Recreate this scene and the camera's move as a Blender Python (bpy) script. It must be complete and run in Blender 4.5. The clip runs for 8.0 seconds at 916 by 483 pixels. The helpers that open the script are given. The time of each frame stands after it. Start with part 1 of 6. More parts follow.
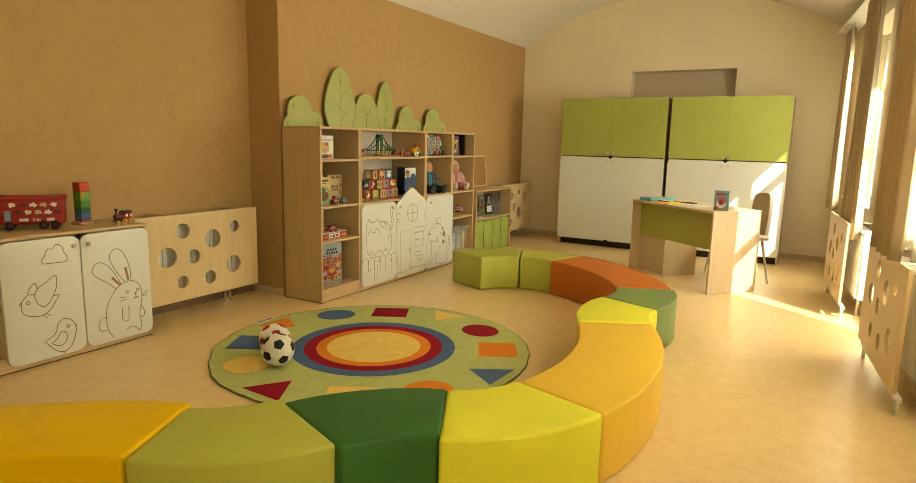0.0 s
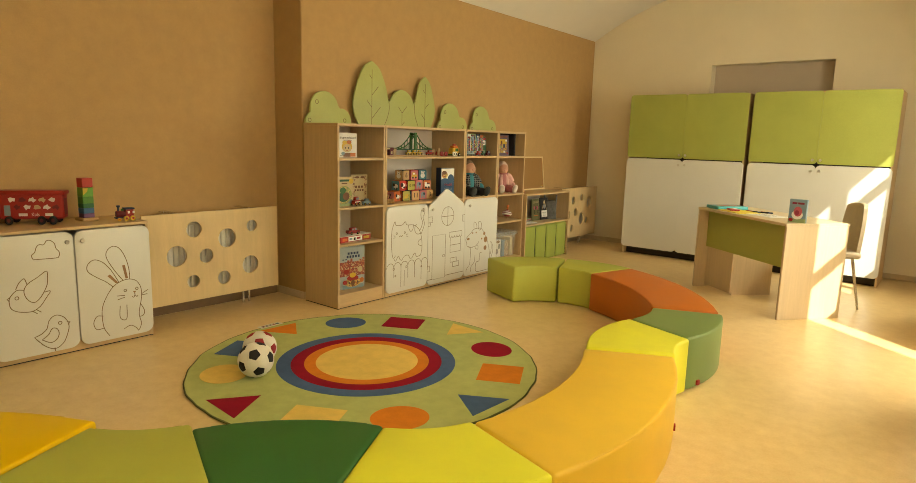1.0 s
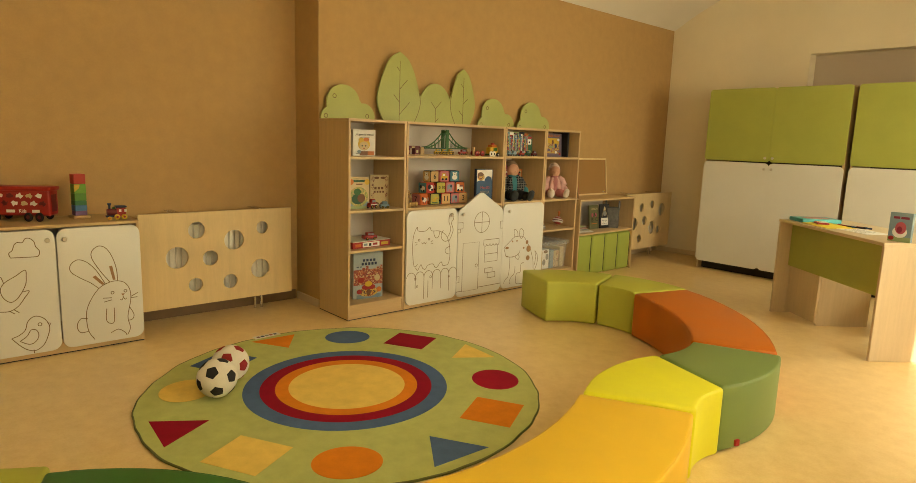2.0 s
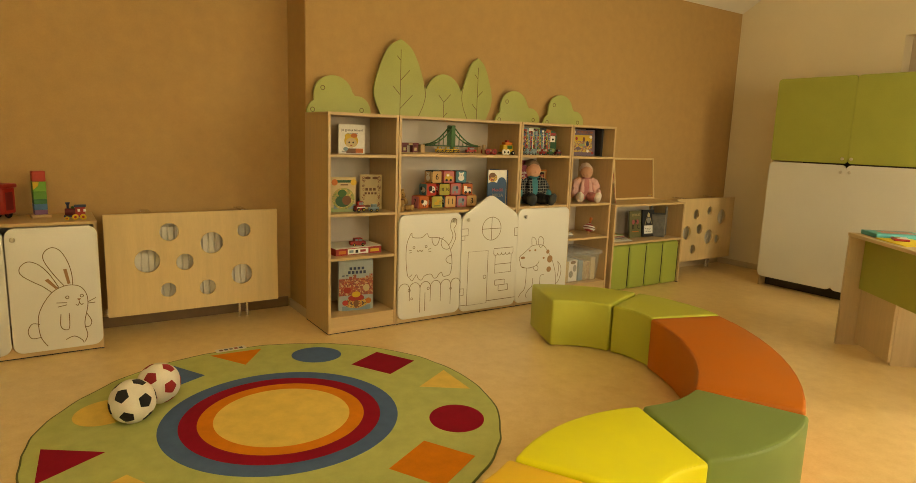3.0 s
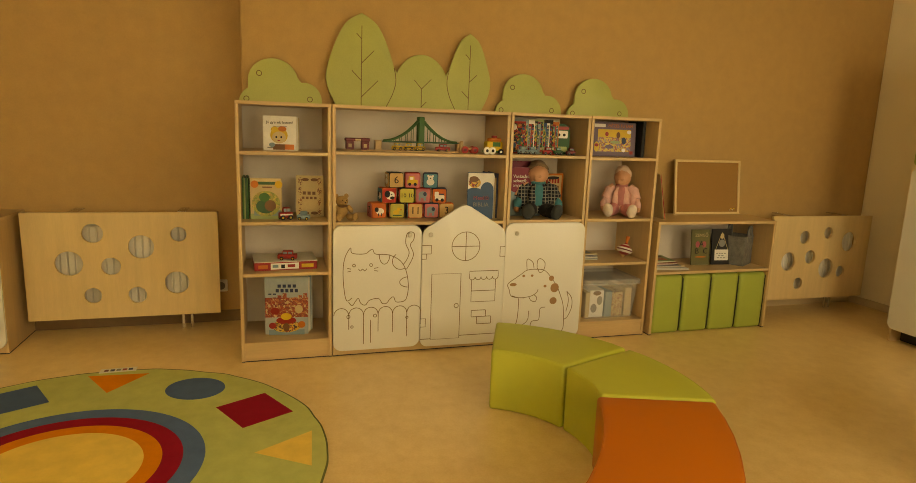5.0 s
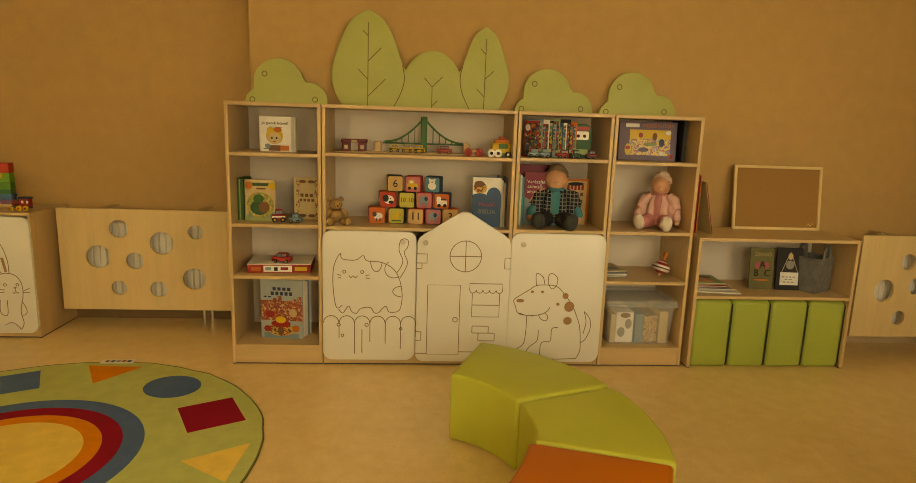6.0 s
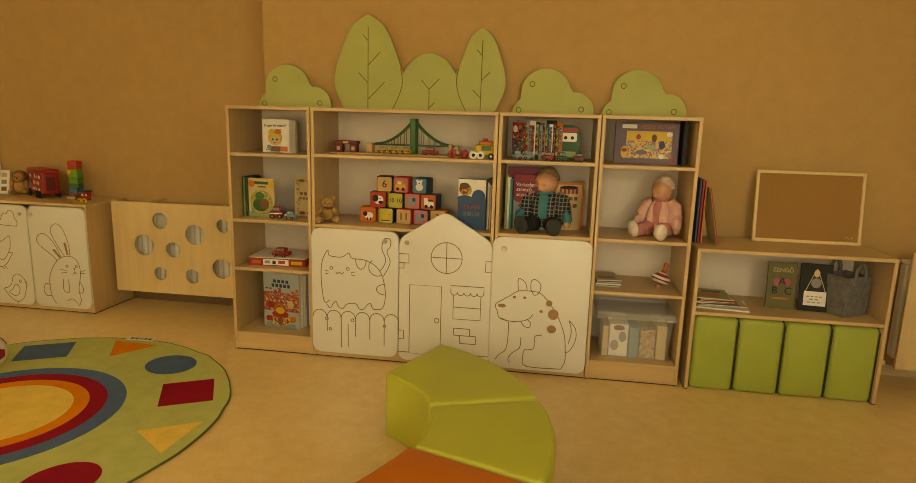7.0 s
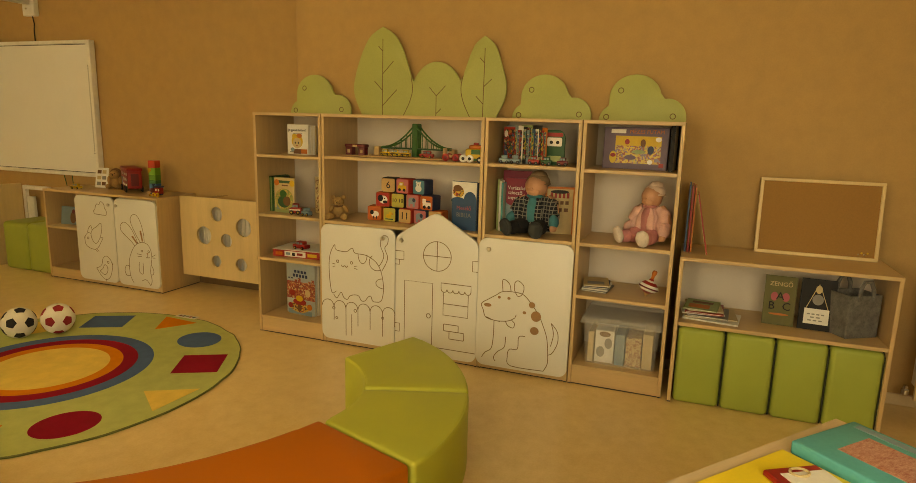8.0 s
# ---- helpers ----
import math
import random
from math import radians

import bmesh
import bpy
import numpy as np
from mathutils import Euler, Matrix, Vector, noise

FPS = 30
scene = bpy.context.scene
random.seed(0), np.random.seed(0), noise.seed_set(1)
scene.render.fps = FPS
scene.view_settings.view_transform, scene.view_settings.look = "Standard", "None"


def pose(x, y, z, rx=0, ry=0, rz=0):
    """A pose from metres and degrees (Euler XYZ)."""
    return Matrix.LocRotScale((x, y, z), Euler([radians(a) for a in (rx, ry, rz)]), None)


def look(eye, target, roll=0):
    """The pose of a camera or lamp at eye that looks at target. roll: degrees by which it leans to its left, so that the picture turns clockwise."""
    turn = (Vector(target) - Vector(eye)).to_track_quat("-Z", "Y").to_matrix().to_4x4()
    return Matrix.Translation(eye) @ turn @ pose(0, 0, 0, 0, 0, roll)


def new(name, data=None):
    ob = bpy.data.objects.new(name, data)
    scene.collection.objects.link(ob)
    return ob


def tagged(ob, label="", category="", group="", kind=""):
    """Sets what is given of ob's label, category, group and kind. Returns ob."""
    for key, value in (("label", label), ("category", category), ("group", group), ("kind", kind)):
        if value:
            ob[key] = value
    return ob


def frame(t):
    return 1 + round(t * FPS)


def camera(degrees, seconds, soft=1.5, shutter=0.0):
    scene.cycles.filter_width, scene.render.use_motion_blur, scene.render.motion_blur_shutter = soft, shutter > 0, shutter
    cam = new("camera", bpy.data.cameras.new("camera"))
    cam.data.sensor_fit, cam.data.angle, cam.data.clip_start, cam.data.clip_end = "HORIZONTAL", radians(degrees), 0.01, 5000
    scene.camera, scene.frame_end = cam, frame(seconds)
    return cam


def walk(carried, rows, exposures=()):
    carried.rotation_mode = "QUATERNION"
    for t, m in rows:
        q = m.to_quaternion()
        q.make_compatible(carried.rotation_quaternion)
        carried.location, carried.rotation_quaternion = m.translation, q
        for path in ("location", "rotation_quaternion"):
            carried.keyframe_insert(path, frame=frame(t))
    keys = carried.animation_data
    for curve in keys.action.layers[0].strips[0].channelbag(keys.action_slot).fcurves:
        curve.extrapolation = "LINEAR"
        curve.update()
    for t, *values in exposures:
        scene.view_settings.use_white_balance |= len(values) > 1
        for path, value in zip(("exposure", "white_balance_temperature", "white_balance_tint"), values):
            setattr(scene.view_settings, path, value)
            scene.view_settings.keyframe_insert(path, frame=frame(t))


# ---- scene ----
cam = camera(73.1, 8.0, soft=0.55)
PATH = [
    (0, (0.636, 0.408, 1.311), (-0.344, 2.122, 0.990), 1.3),
    (0.5, (0.776, 0.721, 1.308), (-0.328, 2.357, 0.987), 1.4),
    (1, (0.883, 1.063, 1.296), (-0.359, 2.598, 0.974), 1.6),
    (1.5, (0.939, 1.433, 1.279), (-0.424, 2.861, 0.958), 1.8),
    (3, (0.910, 2.610, 1.274), (-0.730, 3.706, 0.941), 1.95),
    (3.5, (0.879, 3.018, 1.288), (-0.817, 4.022, 0.949), 2.05),
    (4, (0.856, 3.428, 1.278), (-0.899, 4.326, 0.938), 2.0),
    (5.5, (0.620, 4.611, 1.312), (-1.312, 4.974, 0.942), 2.0),
    (6, (0.574, 5.015, 1.320), (-1.387, 5.154, 0.948), 1.9),
    (6.5, (0.551, 5.416, 1.332), (-1.412, 5.340, 0.956), 1.8),
    (7, (0.536, 5.821, 1.347), (-1.406, 5.534, 0.966), 1.65),
    (7.5, (0.520, 6.211, 1.342), (-1.385, 5.723, 0.971), 1.65),
    (8, (0.487, 6.583, 1.364), (-1.354, 5.898, 0.989), 1.6),
]
EXPOSURES = [(0.0, 1.06, 6650, 1), (1.5, 0.97, 7050, 2), (3.5, 0.70, 9100, 4), (5.5, 0.60, 10100, 5), (8.0, 0.56, 9900, 4)]
walk(cam, [(t, look(eye, target, roll)) for t, eye, target, roll in PATH], EXPOSURES)


# ---- light ----
SUN_AZ, SUN_EL = 128.0, 40.0      # the sun stands south-east of the window wall
world = bpy.data.worlds.new("sky")
scene.world = world
world.use_nodes = True
wn = world.node_tree
sky = wn.nodes.new("ShaderNodeTexSky")
sky.sky_type, sky.sun_disc = "NISHITA", False
sky.sun_elevation, sky.sun_rotation = radians(SUN_EL), radians(SUN_AZ)
wn.nodes["Background"].inputs["Strength"].default_value = 0.15
wn.links.new(sky.outputs["Color"], wn.nodes["Background"].inputs["Color"])

sun = new("sun", bpy.data.lights.new("sun", "SUN"))
sun.data.energy, sun.data.angle, sun.data.color = 5.0, radians(0.6), (1.0, 0.955, 0.86)
sun_dir = Vector((math.sin(radians(SUN_AZ)) * math.cos(radians(SUN_EL)), math.cos(radians(SUN_AZ)) * math.cos(radians(SUN_EL)), math.sin(radians(SUN_EL))))
sun.matrix_basis = look(sun_dir * 20, (0, 0, 0))


def wall_x(y):
    """The inner face of the window wall, which runs slightly askew."""
    return 1.27 - 0.092 * (y - 4.3)


SKEW = math.degrees(math.atan(0.092))
# the last window is out of view, added to light the near end
WINDOWS = [(6.62, 8.05, 0.80, 2.45), (5.15, 6.08, 0.06, 2.45), (2.85, 4.90, 0.80, 2.45), (-0.2, 2.0, 0.80, 2.45)]
SHARE = (0.92, 1.0, 1.55, 0.65)     # tuned per window; the last one is unseen, behind an added sheer
for (y0, y1, z0, z1), share in zip(WINDOWS, SHARE):
    lamp = new("window_light", bpy.data.lights.new("window_light", "AREA"))
    lamp.data.shape, lamp.data.size, lamp.data.size_y = "RECTANGLE", (z1 - z0) * 0.94, (y1 - y0) * 0.94
    lamp.data.energy, lamp.data.color = 70.0 * share * (y1 - y0) * (z1 - z0) / 4.0, (1.0, 0.90, 0.71)
    ym = (y0 + y1) / 2
    lamp.matrix_basis = look((wall_x(ym) + 0.36, ym, (z0 + z1) / 2), (wall_x(ym) - 5, ym - 0.46, (z0 + z1) / 2 - 3.3))


# ---- materials ----
def material(name, base, rough=0.5, var=0.06, scale=6.0, stretch=(1, 1, 1), fine=90.0, bump=0.05, metal=0.0, second=None, spec=0.5, gloss=0.08):
    """A surface with broad blotches, fine grain and a little relief. second: the colour that the blotches tend to."""
    m = bpy.data.materials.new(name)
    m.use_nodes = True
    n, l = m.node_tree.nodes, m.node_tree.links
    b = n["Principled BSDF"]
    co = n.new("ShaderNodeTexCoord")
    mp = n.new("ShaderNodeMapping")
    mp.inputs["Scale"].default_value = stretch
    l.new(co.outputs["Object"], mp.inputs["Vector"])
    rnd = n.new("ShaderNodeObjectInfo")
    add = n.new("ShaderNodeVectorMath")
    add.operation = "MULTIPLY_ADD"
    l.new(rnd.outputs["Random"], add.inputs[0])
    add.inputs[1].default_value = (7, 11, 5)
    l.new(mp.outputs["Vector"], add.inputs[2])
    t1, t2 = n.new("ShaderNodeTexNoise"), n.new("ShaderNodeTexNoise")
    t1.inputs["Scale"].default_value, t1.inputs["Detail"].default_value, t1.inputs["Roughness"].default_value = scale, 5, 0.6
    t2.inputs["Scale"].default_value, t2.inputs["Detail"].default_value = fine, 3
    l.new(add.outputs["Vector"], t1.inputs["Vector"])
    l.new(add.outputs["Vector"], t2.inputs["Vector"])
    mean = n.new("ShaderNodeMath")
    mean.operation = "MULTIPLY_ADD"
    l.new(t2.outputs["Fac"], mean.inputs[0])
    mean.inputs[1].default_value = 0.35
    half = n.new("ShaderNodeMath")
    half.operation = "MULTIPLY"
    l.new(t1.outputs["Fac"], half.inputs[0])
    half.inputs[1].default_value = 0.65
    l.new(half.outputs[0], mean.inputs[2])
    ramp = n.new("ShaderNodeValToRGB")
    e = ramp.color_ramp.elements
    e[0].position, e[1].position = 0.30, 0.70
    low = second or tuple(c * (1 - 2.2 * var) for c in base)
    high = base if second else tuple(min(1, c * (1 + 1.2 * var)) for c in base)
    e[0].color, e[1].color = (*low, 1), (*high, 1)
    l.new(mean.outputs[0], ramp.inputs["Fac"])
    l.new(ramp.outputs["Color"], b.inputs["Base Color"])
    rr = n.new("ShaderNodeMapRange")
    rr.inputs["To Min"].default_value, rr.inputs["To Max"].default_value = max(0.02, rough - gloss), min(1, rough + gloss)
    l.new(t1.outputs["Fac"], rr.inputs["Value"])
    l.new(rr.outputs["Result"], b.inputs["Roughness"])
    b.inputs["Metallic"].default_value = metal
    b.inputs["Specular IOR Level"].default_value = spec
    if bump:
        bp = n.new("ShaderNodeBump")
        bp.inputs["Strength"].default_value, bp.inputs["Distance"].default_value = bump, 0.004
        l.new(mean.outputs[0], bp.inputs["Height"])
        l.new(bp.outputs["Normal"], b.inputs["Normal"])
    return m


def plain(name, base, rough=0.45, metal=0.0, var=0.05):
    return material(name, base, rough, var, 25.0, fine=160.0, bump=0.03, metal=metal)


def glass(name, tint=(1, 1, 1), rough=0.02, alpha=0.25):
    """Thin clear sheet: mostly transparent with a glossy coat."""
    m = bpy.data.materials.new(name)
    m.use_nodes = True
    n, l = m.node_tree.nodes, m.node_tree.links
    b = n["Principled BSDF"]
    b.inputs["Base Color"].default_value = (*tint, 1)
    b.inputs["Roughness"].default_value = rough
    b.inputs["Alpha"].default_value = alpha
    return m


M_OCHRE = material("ochre_wall_paint", (0.475, 0.299, 0.120), 0.75, 0.05, 12.0, fine=150, bump=0.4)
M_CREAM = material("cream_wall_paint", (0.86, 0.765, 0.565), 0.8, 0.035, 1.4, fine=220, bump=0.10)
M_CEIL = material("ceiling_plaster", (0.85, 0.81, 0.72), 0.85, 0.025, 1.5, fine=200, bump=0.08)
M_FLOOR = material("marbled_linoleum", (0.85, 0.64, 0.325), 0.30, 0.08, 14.0, fine=130, bump=0.0, second=(0.71, 0.495, 0.21), spec=0.75, gloss=0.015)
M_BIRCH = material("birch_laminate", (0.57, 0.398, 0.205), 0.42, 0.06, 3.0, stretch=(14, 14, 0.9), fine=30, bump=0.03)
M_BIRCHX = material("birch_laminate_across", (0.57, 0.398, 0.205), 0.42, 0.06, 3.0, stretch=(0.9, 14, 14), fine=30, bump=0.03)
M_MAPLE = material("pale_plywood", (0.70, 0.53, 0.28), 0.45, 0.05, 2.5, stretch=(10, 10, 0.8), fine=30, bump=0.03)
M_WHITE = material("white_laminate", (0.70, 0.69, 0.63), 0.35, 0.02, 3.0, fine=120, bump=0.02)
M_BACK = material("white_back_board", (0.70, 0.63, 0.545), 0.5, 0.03, 4.0, fine=120, bump=0.02)
M_GREENPANEL = material("green_laminate", (0.38, 0.41, 0.09), 0.4, 0.05, 4.0, fine=120, bump=0.03)
M_TREE = material("sage_green_board", (0.40, 0.43, 0.135), 0.5, 0.05, 4.0, fine=140, bump=0.04)
M_LINE = plain("engraved_brown_line", (0.17, 0.105, 0.035), 0.7)
M_BROWNFILL = plain("engraved_brown_fill", (0.34, 0.185, 0.08), 0.7)
M_KNOB = plain("brushed_knob", (0.62, 0.58, 0.50), 0.3, metal=0.8)
M_DARK = plain("dark_gap", (0.03, 0.022, 0.018), 0.7)


# ---- building helpers ----
def thing(name, m, label="", category="", group="", kind=""):
    ob = new(name)
    ob.matrix_basis = m
    ob.empty_display_size = 0.1
    return tagged(ob, label, category, group, kind)


def finish(bm, name, mat, smooth=False):
    bmesh.ops.recalc_face_normals(bm, faces=bm.faces)
    me = bpy.data.meshes.new(name)
    bm.to_mesh(me)
    bm.free()
    for one in (mat if isinstance(mat, (list, tuple)) else [mat]):
        me.materials.append(one)
    if smooth:
        me.polygons.foreach_set("use_smooth", [True] * len(me.polygons))
        me.set_sharp_from_angle(angle=radians(40))
    return me


def part(name, bm, mat, parent=None, label="", smooth=False):
    """Links a bmesh as one mesh object under a thing or a part."""
    ob = new(name, finish(bm, name, mat, smooth))
    if parent is not None:
        ob.parent = parent
    return tagged(ob, label)


def structure(name, bm, mat, label, category):
    return tagged(part(name, bm, mat), label, category, kind="structure")


def box(x0, x1, y0, y1, z0, z1, bevel=0.0015, bm=None, seg=1):
    """A box between two corners with rounded edges; adds to bm if given."""
    b = bmesh.new()
    bmesh.ops.create_cube(b, size=1)
    for v in b.verts:
        v.co = Vector((x0 + (v.co.x + 0.5) * (x1 - x0), y0 + (v.co.y + 0.5) * (y1 - y0), z0 + (v.co.z + 0.5) * (z1 - z0)))
    if bevel:
        bmesh.ops.bevel(b, geom=b.edges[:], offset=min(bevel, 0.45 * min(abs(x1 - x0), abs(y1 - y0), abs(z1 - z0))), segments=seg, affect="EDGES", profile=0.5)
    return join(bm, b)


def join(bm, b, index=0, m=None):
    if m is not None:
        bmesh.ops.transform(b, matrix=m, verts=b.verts)
    for f in b.faces:
        f.material_index = index
    if bm is None:
        return b
    me = bpy.data.meshes.new("joined")
    b.to_mesh(me)
    b.free()
    bm.from_mesh(me)
    bpy.data.meshes.remove(me)
    return bm


def slab(outline, depth, bevel=0.0, holes=(), seg=2):
    """A board from a closed outline of (x, z) points, front at y = 0, reaching to y = depth, with holes cut through it."""
    b = bmesh.new()
    rings = []
    for pts in (outline, *holes):
        vs = [b.verts.new((x, 0, z)) for x, z in pts]
        rings.append([b.edges.new((vs[i], vs[(i + 1) % len(vs)])) for i in range(len(vs))])
    bmesh.ops.triangle_fill(b, edges=b.edges[:], use_beauty=True, use_dissolve=False)
    bmesh.ops.dissolve_limit(b, angle_limit=0.01, verts=b.verts[:], edges=[e for e in b.edges if not e.is_boundary])
    faces = b.faces[:]
    got = bmesh.ops.extrude_face_region(b, geom=faces)
    for v in [g for g in got["geom"] if isinstance(g, bmesh.types.BMVert)]:
        v.co.y += depth
    if bevel:
        front = [e for e in b.edges if len(e.link_faces) == 2 and all(abs(v.co.y) < 1e-6 for v in e.verts) and abs(e.calc_face_angle(0)) > 1]
        bmesh.ops.bevel(b, geom=front, offset=bevel, segments=seg, affect="EDGES", profile=0.5)
    return b


def circle(cx, cz, r, n=28, r2=None):
    return [(cx + r * math.cos(2 * math.pi * i / n), cz + (r2 or r) * math.sin(2 * math.pi * i / n)) for i in range(n)]


def rounded(x0, x1, z0, z1, r=0.05, n=6):
    pts = []
    for cx, cz, a in ((x1 - r, z1 - r, 0), (x0 + r, z1 - r, 90), (x0 + r, z0 + r, 180), (x1 - r, z0 + r, 270)):
        for i in range(n + 1):
            t = radians(a + 90 * i / n)
            pts.append((cx + r * math.cos(t), cz + r * math.sin(t)))
    return pts


def arc(cx, cz, r, a0, a1, n=14, r2=None):
    return [(cx + r * math.cos(radians(a0 + (a1 - a0) * i / n)), cz + (r2 or r) * math.sin(radians(a0 + (a1 - a0) * i / n))) for i in range(n + 1)]


def smooth_line(pts, per=6):
    """Catmull-Rom through the points."""
    out = []
    for i in range(len(pts) - 1):
        p0, p1, p2, p3 = pts[max(i - 1, 0)], pts[i], pts[i + 1], pts[min(i + 2, len(pts) - 1)]
        for k in range(per):
            t = k / per
            out.append(tuple(0.5 * (2 * p1[j] + (p2[j] - p0[j]) * t + (2 * p0[j] - 5 * p1[j] + 4 * p2[j] - p3[j]) * t * t + (3 * p1[j] - p0[j] - 3 * p2[j] + p3[j]) * t ** 3) for j in (0, 1)))
    out.append(pts[-1])
    return out


def strokes(lines, width=0.004, y=-0.0006, thick=0.0012):
    """Ribbons along (x, z) lines, a hair proud of the board at y = 0."""
    b = bmesh.new()
    for pts in lines:
        closed = len(pts) > 2 and (Vector(pts[0]) - Vector(pts[-1])).length < 1e-5
        rows = []
        for i, p in enumerate(pts):
            q0 = pts[i - 1] if i else (pts[-2] if closed else p)
            q1 = pts[i + 1] if i < len(pts) - 1 else (pts[1] if closed else p)
            d = Vector((q1[0] - q0[0], q1[1] - q0[1]))
            d = d.normalized() if d.length else Vector((1, 0))
            s = Vector((-d.y, d.x)) * width / 2
            rows.append([b.verts.new((p[0] + k * s.x, yy, p[1] + k * s.y)) for k, yy in ((1, y + thick), (1, y), (-1, y), (-1, y + thick))])
        for a, c in zip(rows, rows[1:]):
            for k in range(3):
                b.faces.new((a[k], a[k + 1], c[k + 1], c[k]))
    return b


def tube(pts, r, n=8, bm=None):
    """A round rod along 3D points."""
    b = bmesh.new()
    rings = []
    up = Vector((0.123, 0.45, 0.88)).normalized()
    for i, p in enumerate(pts):
        d = (Vector(pts[min(i + 1, len(pts) - 1)]) - Vector(pts[max(i - 1, 0)])).normalized()
        a = d.cross(up).normalized() if abs(d.dot(up)) < 0.98 else d.cross(Vector((1, 0, 0))).normalized()
        c = d.cross(a)
        rr = r[i] if isinstance(r, (list, tuple)) else r
        rings.append([b.verts.new(Vector(p) + rr * (math.cos(2 * math.pi * k / n) * a + math.sin(2 * math.pi * k / n) * c)) for k in range(n)])
    for q0, q1 in zip(rings, rings[1:]):
        for k in range(n):
            b.faces.new((q0[k], q0[(k + 1) % n], q1[(k + 1) % n], q1[k]))
    b.faces.new(rings[0])
    b.faces.new(rings[-1])
    return join(bm, b)


def lathe(profile, n=24, bm=None, m=None, index=0):
    """A turned shape from (radius, z) points."""
    b = bmesh.new()
    rings = [[b.verts.new((r * math.cos(2 * math.pi * k / n), r * math.sin(2 * math.pi * k / n), z)) for k in range(n)] for r, z in profile]
    for q0, q1 in zip(rings, rings[1:]):
        for k in range(n):
            b.faces.new((q0[k], q0[(k + 1) % n], q1[(k + 1) % n], q1[k]))
    b.faces.new(rings[0])
    b.faces.new(rings[-1])
    return join(bm, b, index, m)


def ball(cx, cy, cz, rx, ry=None, rz=None, bm=None, index=0, u=18, v=12, m=None):
    b = bmesh.new()
    bmesh.ops.create_uvsphere(b, u_segments=u, v_segments=v, radius=1)
    t = Matrix.Translation((cx, cy, cz)) @ (m or Matrix()) @ Matrix.Diagonal((rx, ry or rx, rz or rx, 1))
    return join(bm, b, index, t)


def lettering(name, text, size, mat, parent, m, label=""):
    """Flat letters as a mesh; m places their middle, reading along x, upright along y."""
    cu = bpy.data.curves.new("letters", "FONT")
    cu.body, cu.size, cu.align_x, cu.align_y, cu.extrude, cu.resolution_u = text, size, "CENTER", "CENTER", 0.0006, 2
    tmp = bpy.data.objects.new("letters", cu)
    me = bpy.data.meshes.new_from_object(tmp)
    bpy.data.objects.remove(tmp)
    me.materials.append(mat)
    ob = new(name, me)
    ob.parent = parent
    ob.matrix_basis = m
    return tagged(ob, label)


UPRIGHT = pose(0, 0, 0, 90)


# ---- the room ----
WX, RX, NY, SY = -3.12, -3.47, 8.79, -1.3      # wall behind the bookcase, recessed wall, far wall, near wall
PIER = 4.06                                     # where the wall steps back
VC, VR, VTOP = -1.17, 3.62, 3.21               # the vault's axis, radius and crown


def vault_z(x):
    return max(2.56, VTOP - VR + math.sqrt(max(0.01, VR * VR - (x - VC) ** 2)))


b = bmesh.new()
vs = [b.verts.new(p) for p in ((RX - 0.2, SY - 0.2, 0), (2.1, SY - 0.2, 0), (1.4, NY + 0.3, 0), (RX - 0.2, NY + 0.3, 0))]
f0 = b.faces.new(vs)
r0 = bmesh.ops.extrude_face_region(b, geom=[f0])
for v in [g for g in r0["geom"] if isinstance(g, bmesh.types.BMVert)]:
    v.co.z = -0.1
structure("floor", b, M_FLOOR, "cream beige marbled linoleum floor, polished and lightly worn", "floor")

b = bmesh.new()
N = 40
inner, outer = [], []
for i in range(N + 1):
    ends = [(RX - 0.25 + (wall_x(y) + 0.42 - RX + 0.25) * i / N, y) for y in (SY - 0.2, NY + 0.3)]
    inner.append([b.verts.new((x, y, vault_z(x))) for x, y in ends])
    outer.append([b.verts.new((x, y, vault_z(x) + 0.25)) for x, y in ends])
for i in range(N):
    b.faces.new((inner[i][0], inner[i][1], inner[i + 1][1], inner[i + 1][0]))
    b.faces.new((outer[i][0], outer[i + 1][0], outer[i + 1][1], outer[i][1]))
structure("ceiling", b, M_CEIL, "off-white plastered barrel vault ceiling", "ceiling").data.polygons.foreach_set("use_smooth", [True] * (2 * N))

structure("wall_west", box(WX - 0.6, WX, PIER, NY, 0, 3.0, 0.006), M_OCHRE, "matt ochre painted wall behind the bookcase", "wall")
structure("wall_west_recess", box(RX - 0.3, RX, SY, PIER + 0.02, 0, 3.0, 0), M_OCHRE, "matt ochre painted recessed wall", "wall")
structure("wall_south", box(RX - 0.3, 2.2, SY - 0.2, SY, 0, 3.5, 0), M_CREAM, "cream painted end wall", "wall")

# far wall with a shallow niche
NX0, NX1, NZ = -1.58, -0.31, 2.26
b = box(WX - 0.6, NX0, NY, NY + 0.3, 0, 3.6, 0)
box(NX1, 1.6, NY, NY + 0.3, 0, 3.6, 0, b)
box(NX0, NX1, NY, NY + 0.3, NZ, 3.6, 0, b)
box(NX0 - 0.02, NX1 + 0.02, NY + 0.16, NY + 0.29, 0, NZ + 0.02, 0, b)
